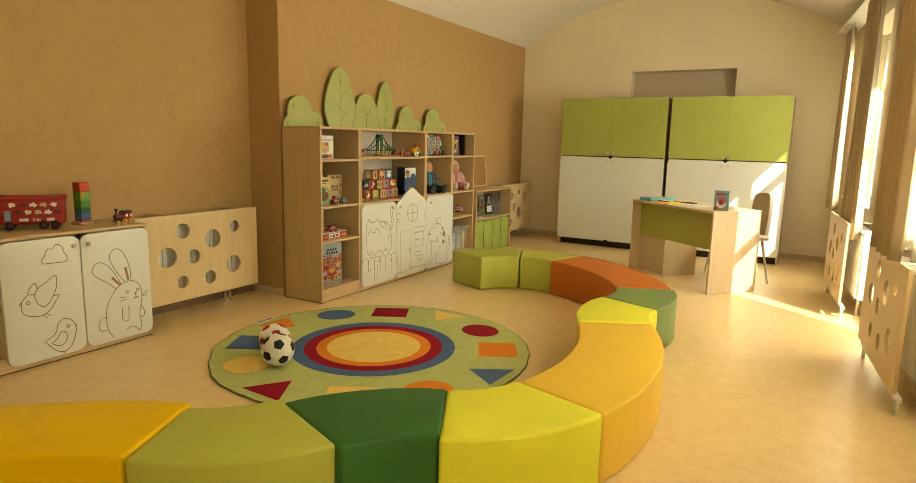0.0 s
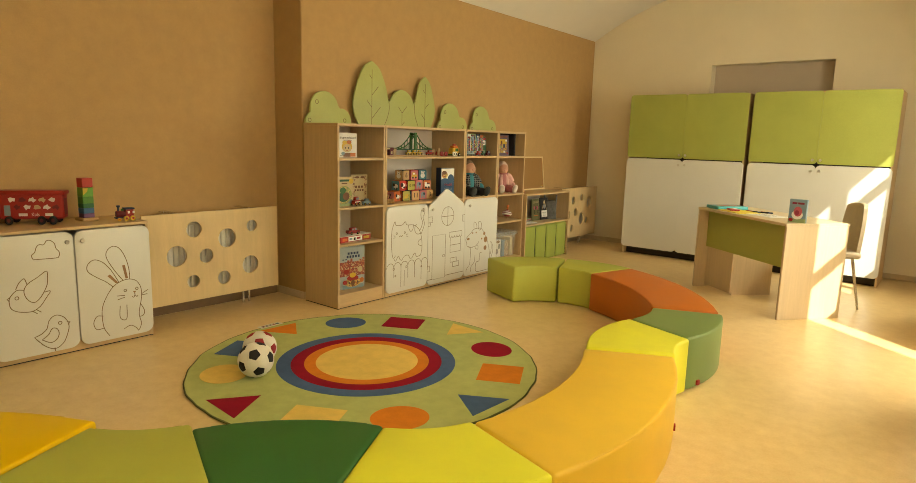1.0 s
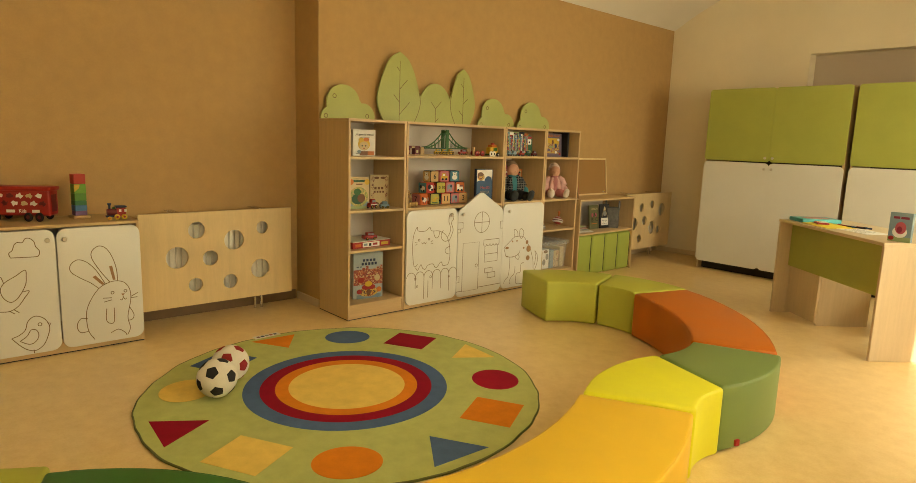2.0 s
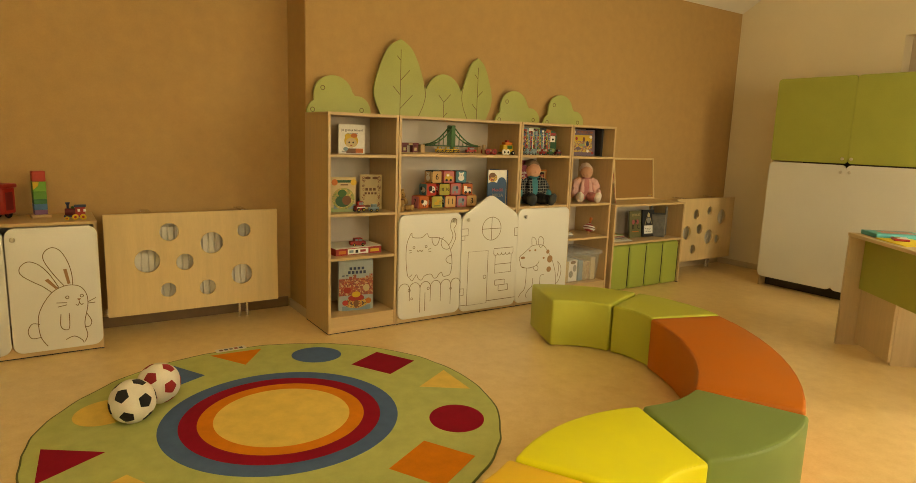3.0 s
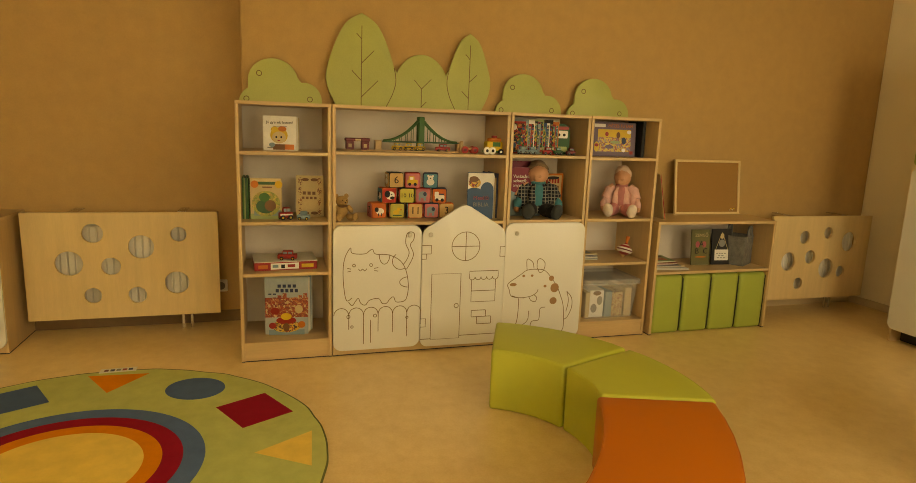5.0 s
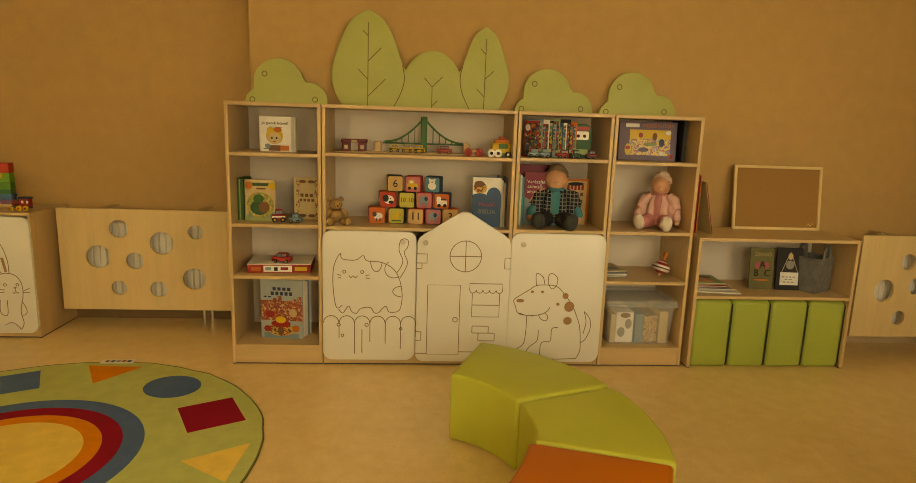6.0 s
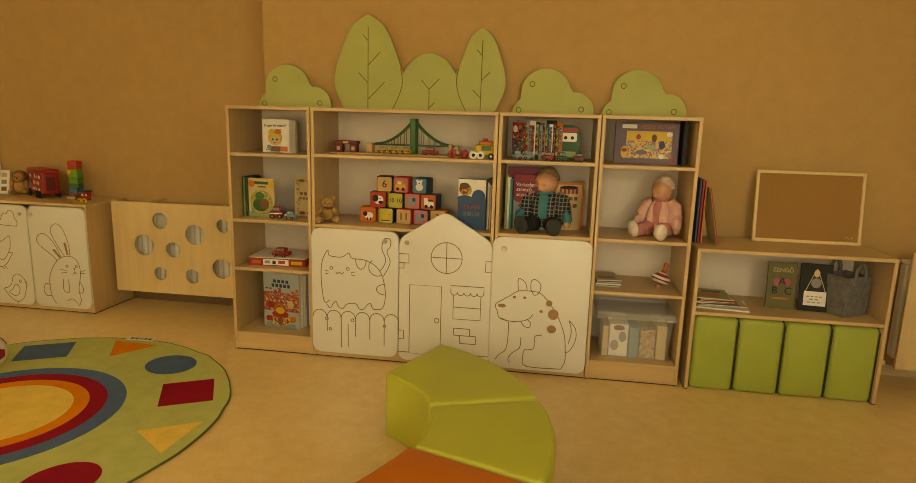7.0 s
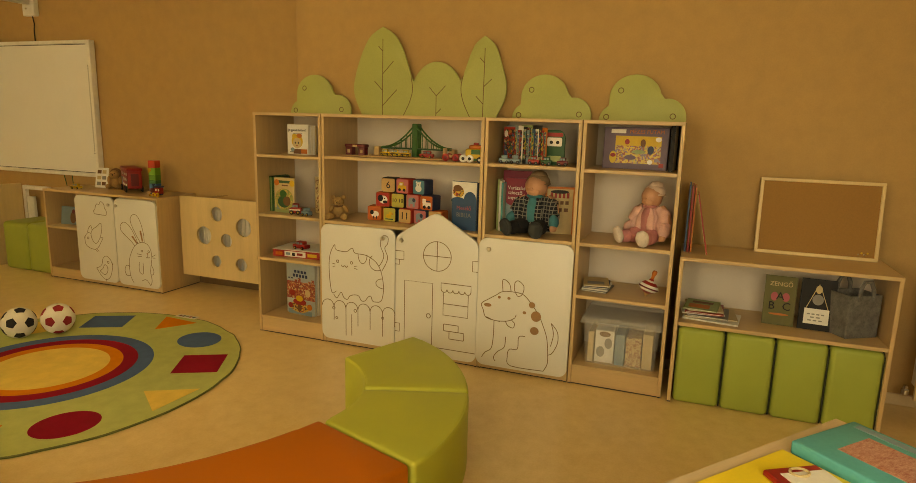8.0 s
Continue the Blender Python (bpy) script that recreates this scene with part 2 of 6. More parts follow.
# thin sheet over the niche back, greyer and darker than the cream wall
structure("wall_north_niche", box(NX0 + 0.001, NX1 - 0.001, NY + 0.150, NY + 0.1595, 0, NZ - 0.001, 0), material("niche_grey_beige", (0.60, 0.50, 0.39), 0.8, 0.035, 1.4, fine=220, bump=0.10), "grey beige back of the door niche", "wall")
structure("wall_north", b, M_CREAM, "cream painted far wall with a shallow door niche", "wall")

# window wall, askew, in its own frame: local x along the wall, y outwards
EAST = pose(wall_x(0), 0, 0, 0, 0, 90 + SKEW) @ Matrix.Diagonal((1, -1, 1, 1))
stretch = 1 / math.cos(radians(SKEW))
b = bmesh.new()
edges = [SY * stretch - 0.3] + [v * stretch for w in sorted(WINDOWS) for v in w[:2]] + [NY * stretch + 0.3]
for i in range(0, len(edges), 2):
    box(edges[i], edges[i + 1], 0, 0.45, 0, 3.3, 0, b)
for y0, y1, z0, z1 in WINDOWS:
    box(y0 * stretch, y1 * stretch, 0, 0.45, 0, z0, 0, b)
    box(y0 * stretch, y1 * stretch, 0, 0.45, z1, 3.3, 0, b)
bmesh.ops.transform(b, matrix=EAST, verts=b.verts)
structure("wall_east", b, M_CREAM, "cream painted window wall with deep reveals", "wall")

M_FRAME = plain("white_window_paint", (0.78, 0.76, 0.70), 0.35)
M_PANE = glass("window_glass", (0.9, 0.95, 0.95), 0.02, 0.12)
# window_4 is unseen and only added for the light it lets in
for k, (y0, y1, z0, z1) in enumerate(WINDOWS):
    w = thing("window_%d" % (k + 1), Matrix(), "white painted timber window with clear panes", "window", kind="structure")
    a0, a1 = y0 * stretch, y1 * stretch
    cols = 3 if a1 - a0 > 1 else 1
    fb = bmesh.new()
    for i in range(cols + 1):
        x = a0 + (a1 - a0 - 0.06) * i / cols
        box(x, x + 0.06, 0.20, 0.27, z0, z1, 0.004, fb)
    for z in (z0, z0 + (z1 - z0) * 0.68, z1 - 0.06):
        box(a0 + 0.06, a1 - 0.06, 0.205, 0.265, z, z + 0.06, 0.004, fb)
    bmesh.ops.transform(fb, matrix=EAST, verts=fb.verts)
    part("window_frame", fb, M_FRAME, w)
    sb = box(a0 + 0.005, a1 - 0.005, -0.03, 0.19, z0 + 0.002, z0 + 0.03, 0.006)
    bmesh.ops.transform(sb, matrix=EAST, verts=sb.verts)
    part("window_sill", sb, M_FRAME, w)
    for i in range(cols):
        x = a0 + (a1 - a0 - 0.06) * i / cols
        for za, zb in ((z0 + 0.06, z0 + (z1 - z0) * 0.68), (z0 + (z1 - z0) * 0.68 + 0.06, z1 - 0.06)):
            pb = box(x + 0.06, x + (a1 - a0 - 0.06) / cols, 0.23, 0.234, za, zb, 0)
            bmesh.ops.transform(pb, matrix=EAST, verts=pb.verts)
            part("pane", pb, M_PANE, w).visible_shadow = False

# skirting
M_SKIRT = material("pale_skirting", (0.62, 0.49, 0.31), 0.5, 0.05, 5.0)
structure("baseboard_north", box(WX + 0.001, 1.0, NY - 0.014, NY - 0.001, 0, 0.06, 0.003), M_SKIRT, "narrow pale skirting", "skirting")
structure("baseboard_west", box(WX + 0.001, WX + 0.014, PIER, NY - 0.015, 0, 0.06, 0.003), M_SKIRT, "narrow pale skirting", "skirting")
structure("baseboard_recess", box(RX + 0.001, RX + 0.014, SY, PIER - 0.02, 0, 0.075, 0.003), plain("brown_skirting", (0.20, 0.12, 0.055), 0.5), "narrow brown skirting", "skirting")
structure("baseboard_pier", box(RX + 0.015, WX + 0.014, PIER - 0.015, PIER - 0.001, 0, 0.06, 0.003), M_SKIRT, "narrow pale skirting", "skirting")
b = box(SY, 8.9, -0.014, -0.001, 0, 0.06, 0.003)
bmesh.ops.transform(b, matrix=EAST, verts=b.verts)
structure("baseboard_east", b, M_SKIRT, "narrow pale skirting", "skirting")


# ---- bookcase ----
T = 0.018
BX = -2.68
BOOKCASE = pose(BX, 4.04, 0, 0, 0, 90)        # local x along the wall, y into it


def knob(parent, x, z, y=-0.02):
    b = lathe([(0.004, 0), (0.005, 0.008), (0.012, 0.012), (0.0135, 0.018), (0.010, 0.022)], 16)
    bmesh.ops.transform(b, matrix=pose(x, y, z, 90), verts=b.verts)
    return part("knob", b, M_KNOB, parent, "small satin metal knob", True)


def open_unit(name, m, w, h, depth, shelves, label, group="", plinth=0.11, back=True, dividers=()):
    """Side panels, top, floor, plinth, back and shelves. shelves: heights, or (height, x0, x1)."""
    u = thing(name, m, label, "shelf unit", group)
    # near-black strips at the floor stand in for the shadow gap below the unit
    for x in (0, w - T):
        part("side_panel", box(x, x + T, 0, depth, 0.006, h - T), M_BIRCH, u)
        part("glide_strip", box(x + 0.001, x + T - 0.001, 0.002, depth, 0, 0.006, 0), M_DARK, u, "dark strip standing in for the shadow gap under the panel")
    part("top_panel", box(0, w, -0.002, depth, h - T, h), M_BIRCHX, u)
    if plinth:
        part("plinth", box(T, w - T, 0.004, 0.004 + T, 0.006, plinth - T), M_BIRCHX, u)
        part("glide_strip", box(T, w - T, 0.006, 0.02, 0, 0.006, 0), M_DARK, u, "dark strip standing in for the shadow gap under the plinth")
        part("bottom_panel", box(T, w - T, 0.001, depth - 0.006, plinth - T, plinth), M_BIRCHX, u)
    if back:
        part("back_panel", box(T, w - T, depth - 0.006, depth, plinth, h - T, 0), M_BACK, u, "white back board")
    for s in shelves:
        z, x0, x1 = s if isinstance(s, tuple) else (s, T, w - T)
        part("shelf", box(x0, x1, 0.002, depth - 0.008, z - T, z), M_BIRCHX, u)
    return u


G = "units of the tall bookcase"
cols = [0.0, 0.487, 1.502, 2.018, 2.505]
units = []
for i, shelves in enumerate(([1.145, 0.775, 0.495], [1.155, 0.77], [1.16, 0.775], [1.155, 0.775, 0.495])):
    w = cols[i + 1] - cols[i] - 0.005
    units.append(open_unit("bookcase", BOOKCASE @ Matrix.Translation((cols[i], 0, 0)), w, 1.40, 0.40, shelves,
                           ("narrow birch bookcase column with books and toys", "wide birch bookcase with white engraved doors below",
                            "birch bookcase with a white engraved door below", "narrow birch bookcase column with a storage box below")[i], G))


def door(parent, outline, mat=M_WHITE, label="white door with an engraved drawing", y=-0.018):
    d = part("door", slab(outline, 0.016, 0.003), mat, parent, label, True)
    d.location.y = y
    return d


def engrave(parent, lines, width=0.004, name="engraved_line"):
    for line in lines:
        part(name, strokes([line], width), M_LINE, parent)


def filled(parent, outline, mat, name="inlay", t=0.0012):
    o = part(name, slab(outline, t), mat, parent)
    o.location.y = -0.0008
    return o


def close(p):
    return p + [p[0]]


# cat door, on the wide unit; local x from the unit's left edge
u2, u3 = units[1], units[2]
d_cat = door(u2, rounded(0.0, 0.497, 0.035, 0.752, 0.05))
body = smooth_line([(0.105, 0.345), (0.075, 0.33), (0.06, 0.40), (0.055, 0.50), (0.065, 0.575), (0.095, 0.63), (0.105, 0.60), (0.175, 0.595), (0.215, 0.62), (0.235, 0.592), (0.31, 0.585), (0.375, 0.55), (0.41, 0.49), (0.425, 0.40), (0.415, 0.33), (0.395, 0.31)], 5)
fence = [p for k in range(6) for p in arc(0.045 + 0.083 * k, 0.245, 0.041, 180, 0, 8)]
feet = smooth_line([(0.085, 0.322), (0.105, 0.30), (0.125, 0.325), (0.14, 0.34), (0.155, 0.31), (0.18, 0.30), (0.20, 0.325), (0.235, 0.335), (0.26, 0.33), (0.275, 0.305), (0.30, 0.305), (0.32, 0.33), (0.34, 0.34), (0.355, 0.31), (0.395, 0.31)], 4)
tail = smooth_line([(0.395, 0.53), (0.415, 0.56), (0.425, 0.60), (0.405, 0.65), (0.41, 0.70), (0.43, 0.715), (0.452, 0.705), (0.45, 0.67), (0.432, 0.64), (0.45, 0.59), (0.44, 0.55), (0.412, 0.50)], 5)
engrave(d_cat, [body, fence, feet, tail,
                arc(0.285, 0.588, 0.03, 180, 360, 14, 0.055), arc(0.378, 0.548, 0.048, 125, 305), arc(0.424, 0.425, 0.05, 95, 265, 14, 0.03),
                smooth_line([(0.14, 0.51), (0.15, 0.498), (0.162, 0.508), (0.175, 0.498), (0.186, 0.51)], 4),
                close(circle(0.115, 0.53, 0.008, 12)), close(circle(0.21, 0.53, 0.008, 12)),
                [(0.078, 0.515), (0.098, 0.51)], [(0.08, 0.495), (0.098, 0.498)], [(0.228, 0.51), (0.25, 0.515)], [(0.228, 0.498), (0.25, 0.494)]]
        + [[(0.045 + 0.083 * k - 0.041, 0.245), (0.045 + 0.083 * k - 0.041, z)] for k, z in ((1, 0.16), (2, 0.07), (3, 0.14), (4, 0.13), (5, 0.10), (5.97, 0.17))]
        + [[(0.21, 0.21), (0.21, 0.075)], close(circle(0.085, 0.235, 0.009, 12)), close(circle(0.105, 0.175, 0.007, 12)), close(circle(0.235, 0.235, 0.009, 12)), close(circle(0.42, 0.215, 0.007, 12))])
knob(d_cat, 0.425, 0.70, 0.0)

# house door
hx0, hx1, hm = 0.501, 1.006, 0.752
house = rounded(hx0, hx1, 0.028, 0.735, 0.045)
top = [(hx1, 0.69), (hx1 - 0.012, 0.722), (hx1 - 0.035, 0.742)] + [(hm + 0.035, 0.855), (hm + 0.012, 0.864), (hm - 0.012, 0.864), (hm - 0.035, 0.855)] + [(hx0 + 0.035, 0.742), (hx0 + 0.012, 0.722), (hx0, 0.69)]
house = top + [p for p in house if p[1] < 0.4 and p[0] < hm] + [p for p in house if p[1] < 0.4 and p[0] >= hm]
d_house = door(u2, house)
engrave(d_house, [close(circle(hm + 0.01, 0.625, 0.085, 32)), [(hm + 0.01, 0.54), (hm + 0.01, 0.71)], [(hm - 0.075, 0.625), (hm + 0.095, 0.625)],
                  [(0.562, 0.07), (0.562, 0.465), (0.738, 0.465), (0.738, 0.07), (0.562, 0.07)], close(circle(0.715, 0.27, 0.013, 14)),
                  [(0.805, 0.42), (0.805, 0.288), (0.955, 0.288), (0.955, 0.42)], [(0.805, 0.355), (0.955, 0.355)],
                  [(0.79, 0.44), (0.79, 0.475), (0.97, 0.475), (0.97, 0.44)], [p for k in range(5) for p in arc(0.808 + 0.036 * k, 0.44, 0.018, 180, 360, 6)],
                  close(rounded(0.81, 0.90, 0.195, 0.235, 0.004, 2)), close(rounded(0.845, 0.935, 0.15, 0.195, 0.004, 2)),
                  [(hx0, 0.635), (0.555, 0.635), (0.555, 0.585), (hx0, 0.585)], [(hx0, 0.555), (0.528, 0.555), (0.528, 0.585)],
                  [(hx0, 0.20), (0.53, 0.20), (0.53, 0.15), (hx0, 0.15)], [(hx1, 0.62), (0.975, 0.62), (0.975, 0.56), (hx1, 0.56)],
                  [(hx0, 0.075), (0.562, 0.075)], [(0.738, 0.085), (hx1, 0.085)]])
knob(d_house, 0.545, 0.70, 0.0)

# dog door, on the third unit
d_dog = door(u3, rounded(-0.008, 0.512, 0.03, 0.758, 0.05))


def seated(line):
    return [(x, 0.05 + (z - 0.05) * 0.865) for x, z in line]


engrave(d_dog, [seated(line) for line in [smooth_line([(0.13, 0.335), (0.05, 0.35), (0.03, 0.40), (0.02, 0.44), (0.06, 0.475), (0.10, 0.505), (0.14, 0.535), (0.20, 0.54), (0.255, 0.53), (0.30, 0.48), (0.345, 0.41), (0.37, 0.35), (0.395, 0.27), (0.405, 0.17), (0.405, 0.10), (0.385, 0.05)], 5),
                smooth_line([(0.05, 0.355), (0.10, 0.338), (0.17, 0.345), (0.21, 0.37), (0.22, 0.395)], 5),
                smooth_line([(0.14, 0.535), (0.135, 0.60), (0.145, 0.615), (0.175, 0.59), (0.185, 0.545)], 4), smooth_line([(0.205, 0.55), (0.205, 0.60), (0.225, 0.615), (0.255, 0.585), (0.25, 0.535), (0.225, 0.515), (0.205, 0.55)], 4),
                smooth_line([(0.16, 0.345), (0.175, 0.315), (0.205, 0.305), (0.212, 0.335), (0.195, 0.355)], 4),
                smooth_line([(0.095, 0.335), (0.095, 0.24), (0.085, 0.15), (0.05, 0.115), (0.03, 0.08)], 4), smooth_line([(0.165, 0.24), (0.16, 0.17), (0.12, 0.13), (0.10, 0.09), (0.11, 0.065)], 4),
                smooth_line([(0.275, 0.26), (0.24, 0.25), (0.235, 0.17), (0.19, 0.16), (0.18, 0.11), (0.20, 0.05), (0.385, 0.05)], 4),
                smooth_line([(0.415, 0.37), (0.45, 0.32), (0.455, 0.25), (0.43, 0.18), (0.405, 0.16)], 4), smooth_line([(0.415, 0.37), (0.43, 0.30), (0.418, 0.22)], 4)]])
for c in (circle(0.12, 0.495, 0.009, 12), circle(0.175, 0.495, 0.009, 12), circle(0.265, 0.415, 0.010, 12), circle(0.305, 0.47, 0.017, 14, 0.020), circle(0.33, 0.40, 0.028, 18, 0.034), circle(0.325, 0.305, 0.024, 16, 0.026), circle(0.055, 0.435, 0.022, 14, 0.012)):
    filled(d_dog, seated(c), M_BROWNFILL)
knob(d_dog, 0.055, 0.70, 0.0)

# ---- tree-shaped boards standing on the bookcase ----
TREES = pose(-3.062, 4.030, 1.40, 0, 0, 90)


def panel(outline, lines, circles, label):
    t = thing("tree_panel", TREES, label, "decorative panel", "green boards on the bookcase")
    board = part("board", slab(outline, 0.016, 0.003), M_TREE, t, smooth=True)
    engrave(board, lines + [close(circle(x, z, 0.014, 16)) for x, z in circles], 0.0045)
    return t


def bush(x0, w, label):
    k = w / 0.47
    out = arc(x0 + 0.10 * k, 0.0, 0.085 * k, 180, 115, 6, 0.09) + arc(x0 + 0.20 * k, 0.125, 0.135 * k, 172, 12, 18, 0.125) + arc(x0 + 0.37 * k, 0.02, 0.098 * k, 100, 0, 10, 0.105) + [(x0 + 0.468 * k, 0.0)]
    return panel(out, [], [(x0 + 0.125 * k, 0.165), (x0 + 0.055 * k, 0.022), (x0 + 0.40 * k, 0.032)], label)


bush(0.0, 0.475, "sage green bush-shaped board with small engraved rings")
bush(1.53, 0.475, "sage green bush-shaped board with small engraved rings")
bush(2.03, 0.475, "sage green bush-shaped board with small engraved rings")


def leaf(x0, x1, top, base_in=0.06):
    m = (x0 + x1) / 2
    h = (x1 - x0) / 2
    L = smooth_line([(x0 + base_in, 0), (x0 + 0.012, 0.10), (x0, 0.19), (x0 + 0.22 * h, 0.34 * top / 0.53), (x0 + 0.55 * h, 0.47 * top / 0.53), (m, top)], 6)
    return L, [(2 * m - x, z) for x, z in L[::-1]]


L1, R1 = leaf(0.497, 0.905, 0.535)
L2, R2 = leaf(1.225, 1.505, 0.468)
mid = arc(1.065, 0.10, 0.175, 150, 30, 16, 0.225)
out = L1 + [p for p in R1 if p[1] > 0.22][1:] + mid + [p for p in L2 if p[1] > 0.24] + R2[1:]
lines = [[p for p in R1 if p[1] <= 0.24], [p for p in L2 if p[1] <= 0.25],
         [(0.70, 0.0), (0.702, 0.465)], [(0.702, 0.39), (0.672, 0.42)], [(0.702, 0.255), (0.775, 0.33)], [(0.70, 0.155), (0.645, 0.21)], [(0.70, 0.06), (0.80, 0.16)],
         [(1.065, 0.0), (1.065, 0.125), (1.02, 0.175)], [(1.065, 0.125), (1.125, 0.185)], [(1.065, 0.018), (1.098, 0.05)],
         [(1.365, 0.0), (1.368, 0.40)], [(1.368, 0.315), (1.338, 0.345)], [(1.366, 0.18), (1.415, 0.225)], [(1.366, 0.08), (1.32, 0.125)]]
panel(out, lines, [], "three joined sage green tree-shaped boards with engraved veins")

# ---- low shelf with green cushions ----
LOW = pose(-2.66, 6.572, 0, 0, 0, 90)
low = open_unit("low_shelf", LOW, 0.93, 0.755, 0.40, [0.425], "low birch shelf with books above and green cushions below", plinth=0)
M_LEATHER = {}


def leather(key, base):
    M_LEATHER[key] = material("%s_leatherette" % key, base, 0.46, 0.04, 5.0, fine=420, bump=0.07, spec=0.32)
    return M_LEATHER[key]


leather("leaf_green", (0.475, 0.495, 0.082))
leather("grass_green", (0.345, 0.41, 0.085))
leather("orange", (0.54, 0.145, 0.018))
leather("mid_green", (0.19, 0.27, 0.085))
leather("lime", (0.79, 0.77, 0.055))
leather("amber", (0.81, 0.525, 0.055))
leather("dark_green", (0.035, 0.145, 0.030))
leather("gold", (0.86, 0.55, 0.004))
M_PIPING = plain("dark_piping", (0.02, 0.03, 0.012), 0.6)
for k in range(4):
    c = thing("cushion", LOW @ Matrix.Translation((T + 0.004 + 0.223 * k, 0.012, 0.0)), "leaf green leatherette cushion standing on edge in the low shelf", "cushion", "green cushions in the low shelf")
    body_bm = box(0.003, 0.2185, 0, 0.36, 0.0, 0.398, 0.026, seg=5)
    cb = part("body", body_bm, M_LEATHER["grass_green"], c, smooth=True)
    part("piping", tube([(0.2208, 0.022, 0.008), (0.2208, 0.012, 0.03), (0.2208, 0.010, 0.2), (0.2208, 0.012, 0.37), (0.2208, 0.04, 0.388), (0.2208, 0.33, 0.388)], 0.0042, 6), M_PIPING, c, "dark seam piping")

# ---- seat blocks ----
SEAT_H = 0.30


def seat_block(cx, cy, r0, ends, a0, a1, key, label):
    ra, rb = ends if isinstance(ends, tuple) else (ends, ends)
    r1 = (ra + rb) / 2
    a, bnd = radians(a0), radians(a1)
    mx, my = cx + (r0 + r1) / 2 * math.cos((a + bnd) / 2), cy + (r0 + r1) / 2 * math.sin((a + bnd) / 2)
    s = thing("seat_block", Matrix.Translation((mx, my, 0)), label, "seat block", "curved soft seats round the rug")
    n = 10
    gap = 0.004
    b = bmesh.new()
    rings = []
    for z in (0.004, SEAT_H):
        inn = [b.verts.new((cx - mx + r0 * math.cos(t), cy - my + r0 * math.sin(t), z)) for t in [a + gap / r0 + (bnd - a - 2 * gap / r0) * i / n for i in range(n + 1)]]
        outv = [b.verts.new((cx - mx + (ra + (rb - ra) * i / n) * math.cos(t), cy - my + (ra + (rb - ra) * i / n) * math.sin(t), z)) for i, t in [(i, a + gap / r1 + (bnd - a - 2 * gap / r1) * i / n) for i in range(n + 1)]]
        rings.append((inn, outv))
    (i0, o0), (i1, o1) = rings
    for k in range(n):
        b.faces.new((i0[k], i0[k + 1], i1[k + 1], i1[k]))
        b.faces.new((o0[k], o1[k], o1[k + 1], o0[k + 1]))
        b.faces.new((i1[k], i1[k + 1], o1[k + 1], o1[k]))
        b.faces.new((i0[k], o0[k], o0[k + 1], i0[k + 1]))
    b.faces.new((i0[0], i1[0], o1[0], o0[0]))
    b.faces.new((i0[n], o0[n], o1[n], i1[n]))
    bmesh.ops.recalc_face_normals(b, faces=b.faces)
    rim = [e for e in b.edges if len(e.link_faces) == 2 and e.calc_face_angle(0) > 0.9]
    bmesh.ops.bevel(b, geom=rim, offset=0.016, segments=4, affect="EDGES", profile=0.5)
    part("cover", b, M_LEATHER[key], s, smooth=True)
    seam = []
    for q0, q1, order in ((r0 + 0.006, r0 + 0.006, 1), (ra - 0.006, rb - 0.006, -1)):
        pts = [(cx - mx + (q0 + (q1 - q0) * i / n) * math.cos(a + (bnd - a) * i / n), cy - my + (q0 + (q1 - q0) * i / n) * math.sin(a + (bnd - a) * i / n), SEAT_H - 0.004) for i in range(1, n)]
        seam += pts[::order]
    part("seam", tube(seam + seam[:1], 0.0022, 5), M_LEATHER[key], s)
    if key in ("amber", "mid_green"):
        t0 = a + (bnd - a) * (0.85 if key == "amber" else 0.18)
        tag = part("sewn_tag", box(0, 0.012, -0.012, 0.012, 0.018, 0.045, 0.001), M_TAG, s, "small red sewn tag")
        tag.matrix_basis = pose(cx - mx + (r1 - 0.002) * math.cos(t0), cy - my + (r1 - 0.002) * math.sin(t0), 0, 0, 0, math.degrees(t0))
    return s


M_TAG = plain("red_tag_cloth", (0.45, 0.02, 0.02), 0.8)
BLOCKS = [(-1.43, 4.99, 0.455, 0.885, 110.5, 157, "leaf_green", "leaf green leatherette curved seat block at the end of the row"),
          (-1.43, 4.99, 0.455, (0.905, 0.885), 71.5, 110, "leaf_green", "leaf green leatherette curved seat block beside the orange one"),
          (-1.715, 4.14, 1.335, (1.735, 1.79), 27.5, 71.5, "orange", "long orange leatherette curved seat block"),
          (-0.955, 4.585, 0.46, 0.87, -20.5, 22.5, "mid_green", "moss green leatherette curved seat block"),
          (0.208, 4.161, 0.352, 0.78, 160.5, 210.6, "lime", "lime yellow leatherette seat block curving outwards"),
          (-1.653, 3.128, 1.335, 1.765, -17.2, 27.8, "amber", "long amber yellow leatherette curved seat block"),
          (-0.782, 2.855, 0.41, 0.845, -62.8, -16, "lime", "lime yellow leatherette curved seat block"),
          (-0.178, 1.70, 0.49, (0.904, 0.946), 117.2, 159.2, "dark_green", "dark green leatherette curved seat block"),
          (-1.517, 2.224, 0.45, (0.85, 0.915), -65.1, -20.9, "leaf_green", "olive green leatherette curved seat block"),
          (-0.605, 0.228, 1.36, 1.79, 114.5, 158, "gold", "long golden yellow leatherette curved seat block")]
for row in BLOCKS:
    seat_block(*row)

# ---- rug ----
RUGC = (-1.69, 3.43)


